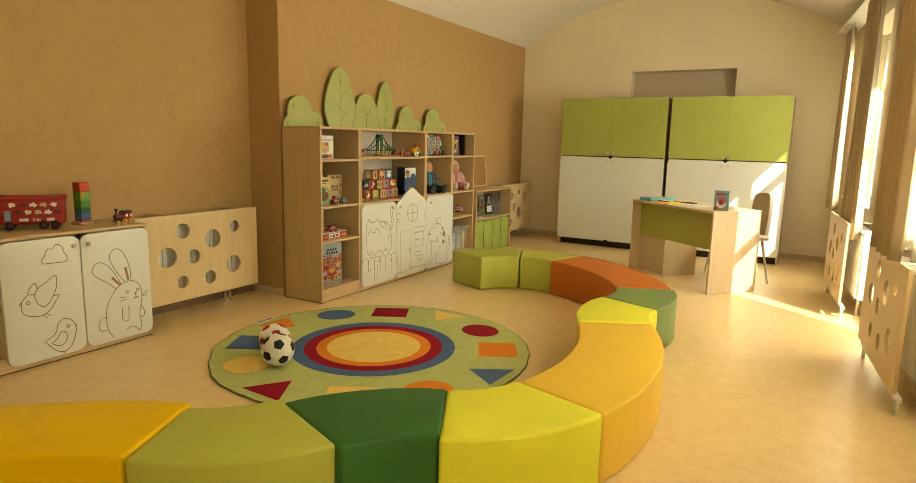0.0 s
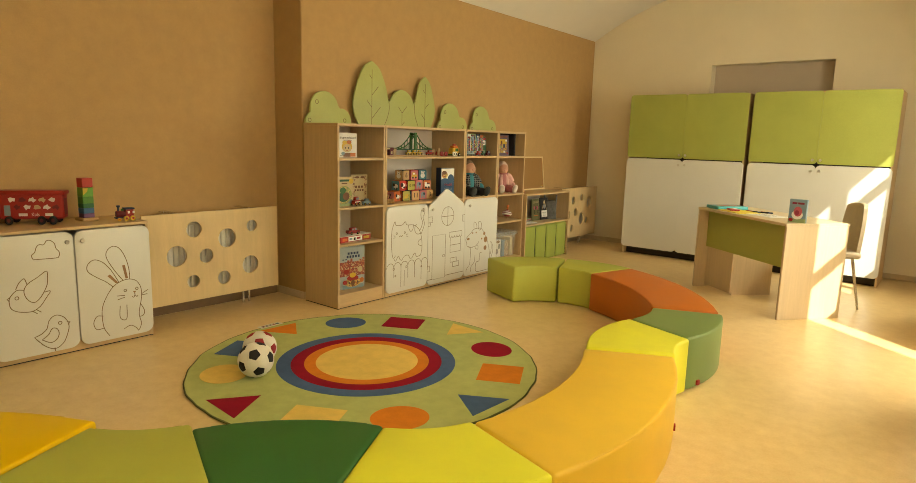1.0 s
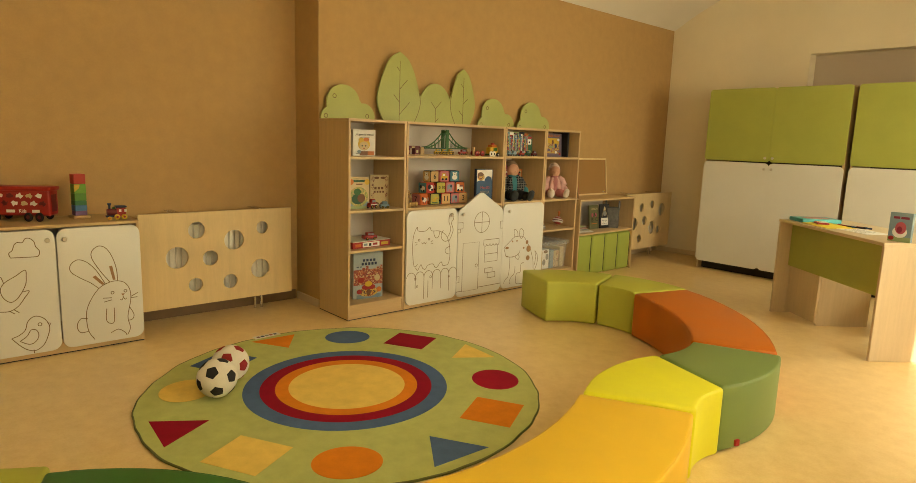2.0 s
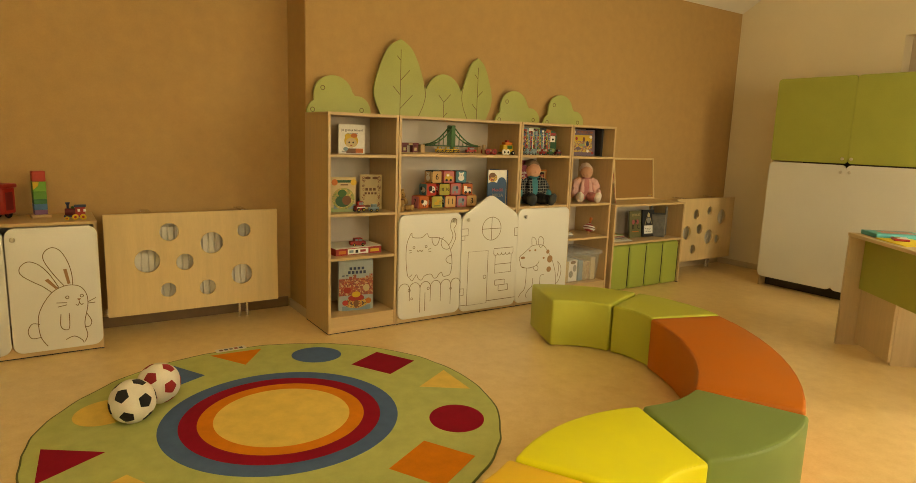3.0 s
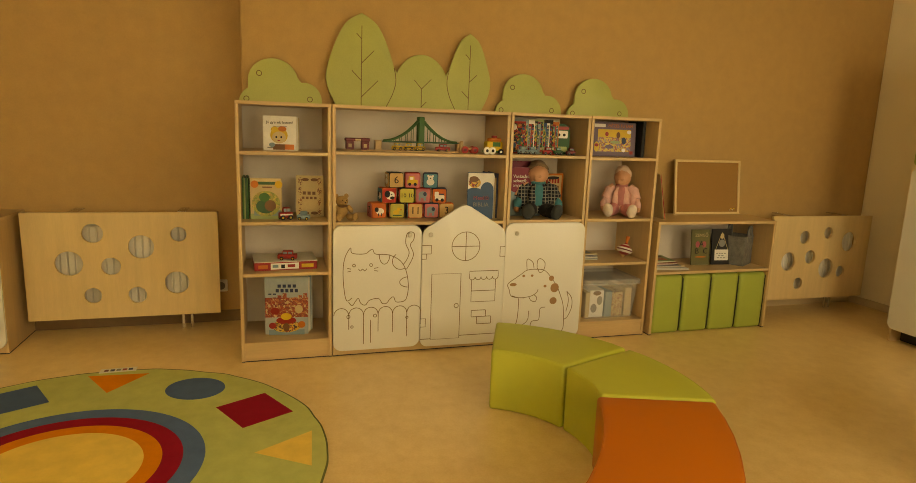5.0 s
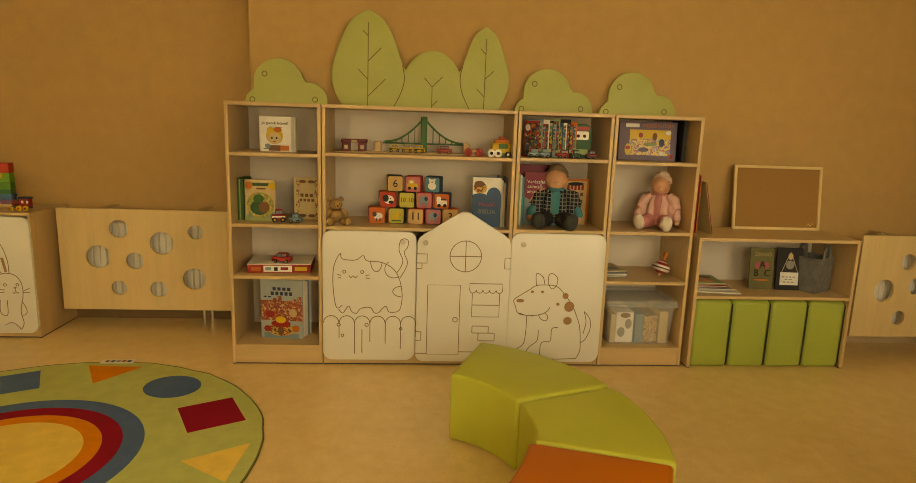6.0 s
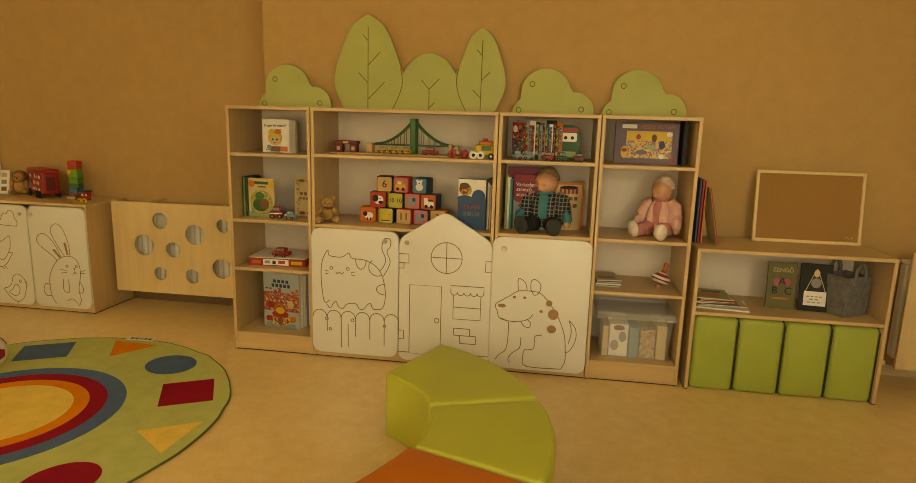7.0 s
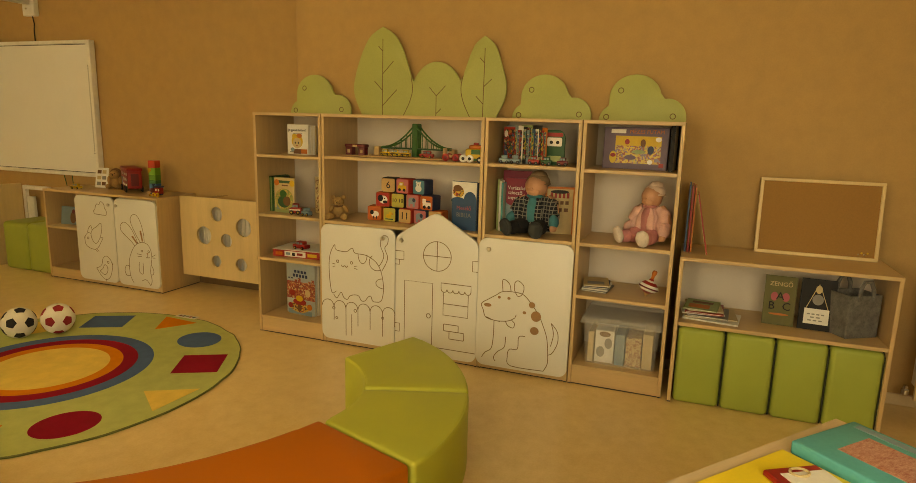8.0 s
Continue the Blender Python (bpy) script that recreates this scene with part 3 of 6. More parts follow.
def pile(name, base):
    return material(name, base, 0.95, 0.07, 14.0, fine=420, bump=0.15, spec=0.1)


P_GREEN, P_BLUE, P_RED = pile("rug_pile_green", (0.50, 0.54, 0.20)), pile("rug_pile_blue", (0.09, 0.155, 0.30)), pile("rug_pile_red", (0.30, 0.010, 0.028))
P_ORANGE, P_YELLOW = pile("rug_pile_orange", (0.72, 0.23, 0.03)), pile("rug_pile_yellow", (0.83, 0.595, 0.16))
rug = thing("rug", Matrix.Translation((*RUGC, 0)), "round leaf green rug with coloured rings and shapes", "rug")


def disc(r0, r1, z, t=0.004, n=96, wobble=0.0):
    b = bmesh.new()
    prof = ([(r0, z)] if r0 else []) + [(r1, z), (r1 + 0.001, z - t)]
    ring = [[b.verts.new(((r + (wobble * noise.noise((8 * math.cos(2 * math.pi * k / n), 8 * math.sin(2 * math.pi * k / n), 1)) if r == r1 or r > r1 else 0)) * math.cos(2 * math.pi * k / n), (r + (wobble * noise.noise((8 * math.cos(2 * math.pi * k / n), 8 * math.sin(2 * math.pi * k / n), 1)) if r >= r1 else 0)) * math.sin(2 * math.pi * k / n), zz)) for k in range(n)] for r, zz in prof]
    for q0, q1 in zip(ring, ring[1:]):
        for k in range(n):
            b.faces.new((q0[k], q0[(k + 1) % n], q1[(k + 1) % n], q1[k]))
    if not r0:
        b.faces.new(ring[0])
    return b


part("field", disc(0, 0.98, 0.010, 0.010, 180, 0.011), P_GREEN, rug)
edge_pts = [((0.98 + 0.011 * noise.noise((8 * math.cos(t), 8 * math.sin(t), 1))) * math.cos(t), (0.98 + 0.011 * noise.noise((8 * math.cos(t), 8 * math.sin(t), 1))) * math.sin(t), 0.006) for t in [2 * math.pi * k / 180 for k in range(181)]]
part("binding", tube(edge_pts, 0.0055, 6), plain("rug_binding", (0.14, 0.15, 0.045), 0.9), rug, "dark olive bound edge")
part("ring", disc(0.435, 0.515, 0.0112), P_BLUE, rug, "blue ring")
part("ring", disc(0.36, 0.435, 0.0112), P_RED, rug, "dark red ring")
part("ring", disc(0.295, 0.36, 0.0112), P_ORANGE, rug, "orange ring")
part("disc", disc(0, 0.295, 0.0112), P_YELLOW, rug, "yellow centre disc")
RUG_TURN = -1.5
for k, (sort, mat) in enumerate((("triangle", P_ORANGE), ("square", P_BLUE), ("circle", P_YELLOW), ("triangle", P_RED), ("square", P_YELLOW), ("circle", P_ORANGE),
                                ("triangle", P_BLUE), ("square", P_ORANGE), ("circle", P_RED), ("triangle", P_YELLOW), ("square", P_RED), ("circle", P_BLUE))):
    if sort == "circle":
        pts = circle(0.785, 0, 0.125, 36, 0.14)
    elif sort == "square":
        pts = [(0.665, -0.13), (0.905, -0.13), (0.905, 0.13), (0.665, 0.13)]
    else:
        pts = [(0.70, 0), (0.915, -0.14), (0.925, 0.14)]
    sb = slab(pts, 0.0012)
    bmesh.ops.transform(sb, matrix=pose(0, 0, 0.0112, 0, 0, 180 + 30 * k + RUG_TURN) @ pose(0, 0, 0, -90), verts=sb.verts)
    part(sort, sb, mat, rug)

# ---- far cabinets ----


def tall_cabinet(x0, w, label, turn=0.0):
    c = thing("cabinet", pose(x0, 8.148, 0, 0, 0, turn), label, "cabinet", "tall cabinets on the far wall")
    d, h, split = 0.52, 1.875, 1.158
    for x in (0, w - T):
        part("side_panel", box(x, x + T, 0, d, 0, h - T), M_BIRCH, c)
    part("top_panel", box(0, w, 0, d, h - T, h), M_BIRCHX, c)
    part("bottom_panel", box(T, w - T, 0.004, d, 0.10, 0.10 + T), M_BIRCHX, c)
    part("plinth", box(T, w - T, 0.09, 0.105, 0, 0.10), M_DARK, c, "dark set-back plinth")
    part("back_panel", box(T, w - T, d - 0.01, d - 0.002, 0.10, h - T, 0), M_DARK, c)
    hw = w / 2
    for k in (0, 1):
        a0, a1 = 0.0006 + k * hw - (0.004 if not k else 0), (k + 1) * hw - 0.0006 + (0.004 if k else 0)
        g = part("door", slab(rounded(a0, a1, split + 0.006, h + 0.004, 0.03), 0.016, 0.0008), M_GREENPANEL, c, "olive green upper door")
        g.location.y = -0.018
        knob(g, hw + (-0.035 if not k else 0.035), split + 0.045, 0.0)
        wd = part("door", slab(rounded(a0 - 0.004, a1, 0.09, split - 0.006, 0.045), 0.016, 0.002), M_WHITE, c, "white lower door")
        wd.location.y = -0.018
        knob(wd, hw + (-0.035 if not k else 0.035), split - 0.065, 0.0)
    return c


tall_cabinet(-2.26, 1.305, "tall cabinet with olive green upper and white lower doors")
tall_cabinet(-0.905, 1.265, "tall cabinet with olive green upper and white lower doors, sunlit", 0.0)

# ---- desk ----
DESK = pose(-0.995, 6.93, 0, 0, 0, -39.5)      # local x along the front, y to the back
DW, DD = 1.16, 0.56
M_DESK = material("pale_maple_laminate", (0.63, 0.495, 0.31), 0.42, 0.05, 3.0, stretch=(14, 14, 0.9), fine=30, bump=0.03)
M_DESKX = material("pale_maple_laminate_across", (0.63, 0.495, 0.31), 0.42, 0.05, 3.0, stretch=(0.9, 14, 14), fine=30, bump=0.03)
desk = thing("desk", DESK, "pale maple office desk with an olive green modesty panel", "desk")
part("tabletop", box(0, DW, 0, DD, 0.728, 0.75, 0.002), M_DESKX, desk)
part("side_panel", box(0.0, 0.022, 0.005, DD - 0.005, 0, 0.728, 0.002), M_DESK, desk)
part("side_panel", box(DW - 0.022, DW, 0.005, DD - 0.005, 0, 0.728, 0.002), M_DESK, desk, "pale side panel")
part("modesty_panel", box(0.022, DW - 0.022, 0.10, 0.118, 0.385, 0.728, 0.002), M_GREENPANEL, desk, "olive green panel")
part("pedestal_front", box(0.022, 0.405, 0.119, 0.137, 0.02, 0.384, 0.002), M_DESK, desk)
part("pedestal_side", box(0.387, 0.405, 0.138, DD - 0.03, 0.0, 0.728, 0.002), M_DESK, desk)


def col(name, rgb, rough=0.5, metal=0.0):
    return plain(name, rgb, rough + (0.1 if metal == 0 else 0), metal)


C_RED, C_DKRED, C_ORANGE, C_YELLOW = col("red_paint", (0.32, 0.014, 0.011), 0.35), col("dark_red_paint", (0.13, 0.008, 0.012), 0.35), col("orange_paint", (0.52, 0.14, 0.015), 0.4), col("yellow_paint", (0.62, 0.40, 0.03), 0.4)
C_GREEN, C_DKGREEN, C_BLUE, C_NAVY = col("green_paint", (0.03, 0.13, 0.02), 0.4), col("dark_green_paint", (0.015, 0.085, 0.028), 0.4), col("blue_paint", (0.02, 0.075, 0.17), 0.4), col("navy_paint", (0.02, 0.035, 0.09), 0.4)
C_SKY, C_TEAL, C_PINK, C_MAGENTA = col("pale_blue_print", (0.19, 0.28, 0.32), 0.4), col("teal_print", (0.04, 0.30, 0.30), 0.4), col("pink_print", (0.42, 0.085, 0.11), 0.5), col("magenta_print", (0.22, 0.012, 0.04), 0.45)
C_WHITE, C_CREAMP, C_BLACK, C_BROWN = col("white_print", (0.78, 0.76, 0.70), 0.5), col("cream_print", (0.55, 0.43, 0.23), 0.5), col("black_print", (0.010, 0.009, 0.009), 0.6), col("brown_print", (0.16, 0.07, 0.025), 0.5)
C_WOOD, C_GREY, C_STEEL, C_PALEGREEN = material("turned_wood", (0.55, 0.36, 0.17), 0.5, 0.08, 4, stretch=(1, 1, 8)), col("grey_plastic", (0.24, 0.235, 0.22), 0.5), col("bright_steel", (0.7, 0.68, 0.64), 0.25, 0.9), col("pale_green_print", (0.28, 0.35, 0.15), 0.5)
C_PAGES = material("paper_pages", (0.74, 0.69, 0.58), 0.8, 0.05, 30, stretch=(1, 40, 1), bump=0.1)
C_PURPLE = col("muted_purple_print", (0.15, 0.105, 0.15), 0.45)


def printed(name, colours, scale=90.0, base=None):
    """A busy colour print: small cells in a handful of colours, drifting with a coarser pattern."""
    m = bpy.data.materials.new(name)
    m.use_nodes = True
    n, l = m.node_tree.nodes, m.node_tree.links
    co, vo, no = n.new("ShaderNodeTexCoord"), n.new("ShaderNodeTexVoronoi"), n.new("ShaderNodeTexNoise")
    vo.inputs["Scale"].default_value, no.inputs["Scale"].default_value, no.inputs["Detail"].default_value = scale, scale * 0.35, 4
    wob = n.new("ShaderNodeVectorMath")
    wob.operation = "MULTIPLY_ADD"
    wob.inputs[1].default_value = (0.03, 0.03, 0.03)
    l.new(co.outputs["Object"], no.inputs["Vector"])
    l.new(no.outputs["Color"], wob.inputs[0])
    l.new(co.outputs["Object"], wob.inputs[2])
    l.new(wob.outputs["Vector"], vo.inputs["Vector"])
    ra = n.new("ShaderNodeValToRGB")
    ra.color_ramp.interpolation = "CONSTANT"
    e = ra.color_ramp.elements
    while len(e) < len(colours):
        e.new(0.5)
    for i, c in enumerate(colours):
        e[i].position, e[i].color = 0.12 + 0.76 * i / len(colours) if i else 0.0, (*c, 1)
    sp2 = n.new("ShaderNodeSeparateColor")
    l.new(vo.outputs["Color"], sp2.inputs["Color"])
    l.new(sp2.outputs[0], ra.inputs["Fac"])
    l.new(ra.outputs["Color"], n["Principled BSDF"].inputs["Base Color"])
    n["Principled BSDF"].inputs["Roughness"].default_value = 0.35
    return m


PR_TOWN = printed("town_print", ((0.34, 0.06, 0.03), (0.46, 0.17, 0.07), (0.30, 0.09, 0.05), (0.55, 0.40, 0.22), (0.22, 0.05, 0.04)), 120)
PR_TENT = printed("tent_print", ((0.60, 0.36, 0.05), (0.36, 0.03, 0.02), (0.55, 0.40, 0.12), (0.10, 0.05, 0.03)), 130)
PR_MEADOW = printed("meadow_print", ((0.30, 0.33, 0.08), (0.55, 0.42, 0.12), (0.20, 0.24, 0.07), (0.40, 0.30, 0.10)), 100)
PR_GAME = printed("game_print", ((0.62, 0.42, 0.06), (0.42, 0.36, 0.12), (0.22, 0.17, 0.22), (0.55, 0.33, 0.08), (0.30, 0.10, 0.06)), 115)
PR_BRIGHT = printed("bright_print", ((0.28, 0.02, 0.02), (0.03, 0.08, 0.18), (0.45, 0.37, 0.22), (0.03, 0.11, 0.04), (0.38, 0.16, 0.03), (0.015, 0.015, 0.02)), 95)
PR_MIXED = printed("mixed_print", ((0.40, 0.36, 0.25), (0.30, 0.02, 0.02), (0.10, 0.22, 0.26), (0.42, 0.30, 0.05), (0.02, 0.02, 0.03), (0.06, 0.16, 0.05)), 70)
PR_COOL = printed("cool_print", ((0.10, 0.20, 0.26), (0.42, 0.38, 0.28), (0.03, 0.06, 0.14), (0.30, 0.03, 0.03), (0.14, 0.20, 0.08)), 120)
PR_SCROLL = printed("scroll_print", ((0.55, 0.43, 0.22), (0.16, 0.06, 0.03), (0.58, 0.46, 0.25), (0.28, 0.12, 0.05)), 160)


# ---- desk chair ----
ch = thing("chair", pose(0.03, 7.13, 0, 0, 0, -62), "beige upholstered chair with slim metal legs behind the desk", "chair")
M_FABRIC = material("beige_upholstery", (0.58, 0.49, 0.35), 0.9, 0.06, 8, fine=500, bump=0.3)
part("seat", box(-0.22, 0.22, -0.21, 0.21, 0.42, 0.475, 0.025, seg=4), M_FABRIC, ch, smooth=True)
bk = bmesh.new()
rows_b = []
for j in range(9):
    z = 0.47 + 0.40 * j / 8
    w = 0.20 * (1 - 0.18 * (j / 8) ** 3)
    rows_b.append([(w * (2 * i / 8 - 1), 0.205 + 0.03 * j / 8 - 0.035 * (2 * i / 8 - 1) ** 2, z - 0.03 * (j / 8) * (2 * i / 8 - 1) ** 4) for i in range(9)])
front = [[bk.verts.new(p) for p in r] for r in rows_b]
rear = [[bk.verts.new((p[0], p[1] + 0.03, p[2])) for p in r] for r in rows_b]
for j in range(8):
    for i in range(8):
        bk.faces.new((front[j][i], front[j][i + 1], front[j + 1][i + 1], front[j + 1][i]))
        bk.faces.new((rear[j][i], rear[j + 1][i], rear[j + 1][i + 1], rear[j][i + 1]))
    for i in (0, 8):
        bk.faces.new((front[j][i], front[j + 1][i], rear[j + 1][i], rear[j][i]))
for j in (0, 8):
    for i in range(8):
        bk.faces.new((front[j][i], front[j][i + 1], rear[j][i + 1], rear[j][i]))
part("backrest", bk, M_FABRIC, ch, smooth=True)
for sx in (-1, 1):
    for sy in (-1, 1):
        part("leg", tube([(sx * 0.17, sy * 0.16, 0.42), (sx * 0.225, sy * 0.225, 0.0)], [0.013, 0.009], 10), C_STEEL, ch, smooth=True)

# ---- cabinet with engraved doors ----
LC = pose(-3.06, 1.60, 0, 0, 0, 90)
lc = open_unit("toy_cabinet", LC, 1.225, 0.745, 0.395, [(0.44, T, 0.37)], "low birch cabinet with open shelves and white engraved doors", plinth=0.09)
part("divider", box(0.37, 0.37 + T, 0.002, 0.387, 0.09, 0.727), M_BIRCH, lc)
d1 = door(lc, rounded(0.375, 0.793, 0.035, 0.722, 0.05))
d2 = door(lc, rounded(0.799, 1.222, 0.035, 0.722, 0.05))
knob(d1, 0.755, 0.665, 0.0)
knob(d2, 0.835, 0.665, 0.0)
engrave(d1, [smooth_line([(0.533, 0.418), (0.501, 0.423), (0.476, 0.404), (0.460, 0.376), (0.464, 0.330), (0.489, 0.306), (0.530, 0.294), (0.568, 0.293), (0.605, 0.316), (0.634, 0.356), (0.658, 0.393), (0.629, 0.391)], 4),
             smooth_line([(0.626, 0.391), (0.602, 0.357), (0.575, 0.341), (0.549, 0.358), (0.534, 0.389), (0.533, 0.421), (0.553, 0.452), (0.601, 0.481), (0.646, 0.510), (0.649, 0.470), (0.644, 0.431), (0.626, 0.391)], 4),
             smooth_line([(0.494, 0.428), (0.511, 0.462), (0.535, 0.483), (0.543, 0.468), (0.548, 0.447)], 4),
             smooth_line([(0.562, 0.140), (0.597, 0.152), (0.626, 0.178), (0.639, 0.221), (0.665, 0.245), (0.691, 0.244), (0.721, 0.221), (0.738, 0.177), (0.729, 0.130), (0.707, 0.081), (0.671, 0.054), (0.637, 0.060), (0.601, 0.089), (0.562, 0.140)], 4),
             smooth_line([(0.598, 0.118), (0.631, 0.141), (0.652, 0.173), (0.676, 0.168), (0.685, 0.138), (0.672, 0.107), (0.641, 0.093), (0.598, 0.118)], 4),
             smooth_line([(0.587, 0.582), (0.581, 0.606), (0.597, 0.622), (0.607, 0.650), (0.622, 0.663), (0.643, 0.660), (0.658, 0.681), (0.678, 0.680), (0.696, 0.661), (0.702, 0.633), (0.717, 0.610), (0.713, 0.584), (0.693, 0.578), (0.587, 0.582)], 4),
             [(0.466, 0.390), (0.451, 0.381), (0.461, 0.366)],
             [(0.562, 0.295), (0.587, 0.274)],
             [(0.583, 0.299), (0.606, 0.279)],
             [(0.728, 0.201), (0.745, 0.196), (0.735, 0.178)],
             [(0.658, 0.059), (0.659, 0.038)],
             close(circle(0.496, 0.379, 0.009, 12)),
             close(circle(0.694, 0.198, 0.009, 12))], 0.004)
engrave(d2, [smooth_line([(0.955, 0.06), (0.925, 0.12), (0.920, 0.22), (0.942, 0.29), (0.985, 0.355), (1.03, 0.385), (1.079, 0.395), (1.125, 0.38), (1.152, 0.335), (1.155, 0.27), (1.135, 0.17), (1.145, 0.10), (1.13, 0.06)], 5),
             smooth_line([(0.99, 0.362), (0.95, 0.40), (0.90, 0.435), (0.857, 0.475), (0.858, 0.515), (0.894, 0.54), (0.94, 0.52), (0.985, 0.465), (1.026, 0.382)], 5),
             smooth_line([(1.05, 0.392), (1.005, 0.46), (0.965, 0.54), (0.968, 0.585), (1.004, 0.61), (1.042, 0.59), (1.072, 0.53), (1.088, 0.46), (1.09, 0.394)], 5),
             smooth_line([(0.925, 0.19), (0.89, 0.195), (0.87, 0.155), (0.885, 0.115), (0.925, 0.115)], 5),
             smooth_line([(1.025, 0.235), (1.02, 0.17), (1.035, 0.145), (1.06, 0.15), (1.064, 0.235)], 5), smooth_line([(1.145, 0.23), (1.168, 0.18), (1.16, 0.15), (1.137, 0.145)], 4),
             smooth_line([(1.04, 0.085), (1.08, 0.10), (1.115, 0.075), (1.125, 0.055)], 4), smooth_line([(1.098, 0.282), (1.108, 0.275), (1.116, 0.288), (1.126, 0.277), (1.134, 0.284)], 4), [(1.115, 0.30), (1.116, 0.288)],
             [(1.008, 0.300), (1.056, 0.296)], [(1.013, 0.276), (1.056, 0.284)], [(1.158, 0.290), (1.197, 0.310)], [(1.158, 0.282), (1.192, 0.283)],
             close(circle(1.060, 0.326, 0.008, 12)), close(circle(1.129, 0.328, 0.008, 12))], 0.004)
for pts in ([(0.962, 0.432), (0.978, 0.440), (1.022, 0.384), (1.009, 0.379)], [(1.050, 0.485), (1.066, 0.488), (1.080, 0.404), (1.066, 0.401)], [(1.105, 0.314), (1.125, 0.314), (1.115, 0.300)]):
    filled(d2, pts, M_BROWNFILL)

# ---- radiators with perforated covers ----
M_RAD = material("white_radiator_enamel", (0.84, 0.81, 0.73), 0.35, 0.03, 5)
HOLES = [(0.355, 0.507, 0.056), (0.605, 0.422, 0.07), (0.81, 0.495, 0.044), (0.225, 0.332, 0.072), (0.44, 0.310, 0.052), (0.79, 0.200, 0.068), (0.337, 0.138, 0.046), (0.572, 0.132, 0.05)]


def radiator(m, label, group="radiators"):
    r = thing("radiator", m, label, "radiator", group)
    part("body", box(0.03, 0.97, 0.075, 0.14, 0.15, 0.67, 0.01), M_RAD, r, smooth=True)
    rib = part("rib", box(0, 0.036, 0.06, 0.0745, 0.16, 0.66, 0.005), M_RAD, r)
    rib.location.x = 0.04
    for k in range(1, 23):
        o = new("rib", rib.data)
        o.parent, o.location.x = r, 0.04 + 0.04 * k
    part("grille", box(0.03, 0.97, 0.056, 0.145, 0.672, 0.69, 0.004), M_RAD, r)
    for x in (0.80, 0.85):
        part("pipe", tube([(x, 0.11, 0.16), (x, 0.11, 0.0)], 0.009, 10), C_STEEL, r, smooth=True)
    part("valve", lathe([(0.012, 0), (0.02, 0.005), (0.02, 0.03), (0.014, 0.035), (0.014, 0.05)], 14, m=pose(0.0, 0.11, 0.10)), C_STEEL, r, smooth=True)
    return r


HOLES2 = [(0.34, 0.47, 0.05), (0.58, 0.50, 0.045), (0.81, 0.43, 0.075), (0.20, 0.29, 0.07), (0.42, 0.32, 0.052), (0.60, 0.23, 0.075), (0.33, 0.12, 0.046), (0.76, 0.20, 0.045)]


def cover(m, label, holes=HOLES):
    """Front board at y = 0, held off the wall by two brackets."""
    c = thing("radiator_cover", m, label, "radiator cover", "perforated radiator covers")
    part("board", slab([(0, 0.125), (1.03, 0.125), (1.03, 0.752), (0, 0.752)], 0.018, 0, [circle(x, z + 0.125, r) for x, z, r in holes]), M_MAPLE, c)
    for x in (0.22, 0.80):
        part("bracket", box(x, x + 0.05, 0.02, 0.232, 0.745, 0.751, 0.001), C_STEEL, c)
    return c


cover(pose(-3.24, 2.866, 0, 0, 0, 90), "pale plywood radiator cover with round holes, beside the toy cabinet")
radiator(pose(-3.258, 2.866, 0, 0, 0, 90), "white ribbed radiator behind a plywood cover")
c2 = cover(pose(-2.87, 7.675, 0, 0, 0, 90), "pale plywood radiator cover with round holes, near the room corner", HOLES2)
c2.scale = (0.90, 1, 1)
radiator(pose(-2.89, 7.675, 0, 0, 0, 90), "white ribbed radiator behind a plywood cover").scale = (0.90, 1, 1)
for ya in (5.03, 7.0):
    X = wall_x(ya) - 0.225
    cover(pose(X, ya, 0, 0, 0, -90 + SKEW), "pale plywood radiator cover with round holes below a window")
    radiator(pose(X + 0.05, ya, 0, 0, 0, -90 + SKEW), "white ribbed radiator below a window")
    rl = thing("floor_rail", pose(X, ya, 0, 0, 0, -90 + SKEW), "white painted rail under the radiator cover", "rail")
    part("rail", box(0.0, 1.02, 0.02, 0.05, 0.075, 0.1, 0.003), M_FRAME, rl)
    for x in (0.03, 0.97):
        part("foot", box(x, x + 0.02, 0.025, 0.045, 0, 0.075, 0.002), M_FRAME, rl)

# ---- curtains ----
M_CURTAIN = bpy.data.materials.new("beige_curtain_cloth")
M_CURTAIN.use_nodes = True
cn, cl = M_CURTAIN.node_tree.nodes, M_CURTAIN.node_tree.links
cb = cn["Principled BSDF"]
cb.inputs["Base Color"].default_value = (0.56, 0.46, 0.32, 1)
cb.inputs["Roughness"].default_value = 0.95
tr = cn.new("ShaderNodeBsdfTranslucent")
tr.inputs["Color"].default_value = (0.52, 0.39, 0.23, 1)
mx = cn.new("ShaderNodeMixShader")
mx.inputs["Fac"].default_value = 0.22
wv = cn.new("ShaderNodeTexNoise")
wv.inputs["Scale"].default_value = 400
bmp = cn.new("ShaderNodeBump")
bmp.inputs["Strength"].default_value = 0.2
cl.new(wv.outputs["Fac"], bmp.inputs["Height"])
cl.new(bmp.outputs["Normal"], cb.inputs["Normal"])
cl.new(cb.outputs[0], mx.inputs[1])
cl.new(tr.outputs[0], mx.inputs[2])
cl.new(mx.outputs[0], cn["Material Output"].inputs["Surface"])


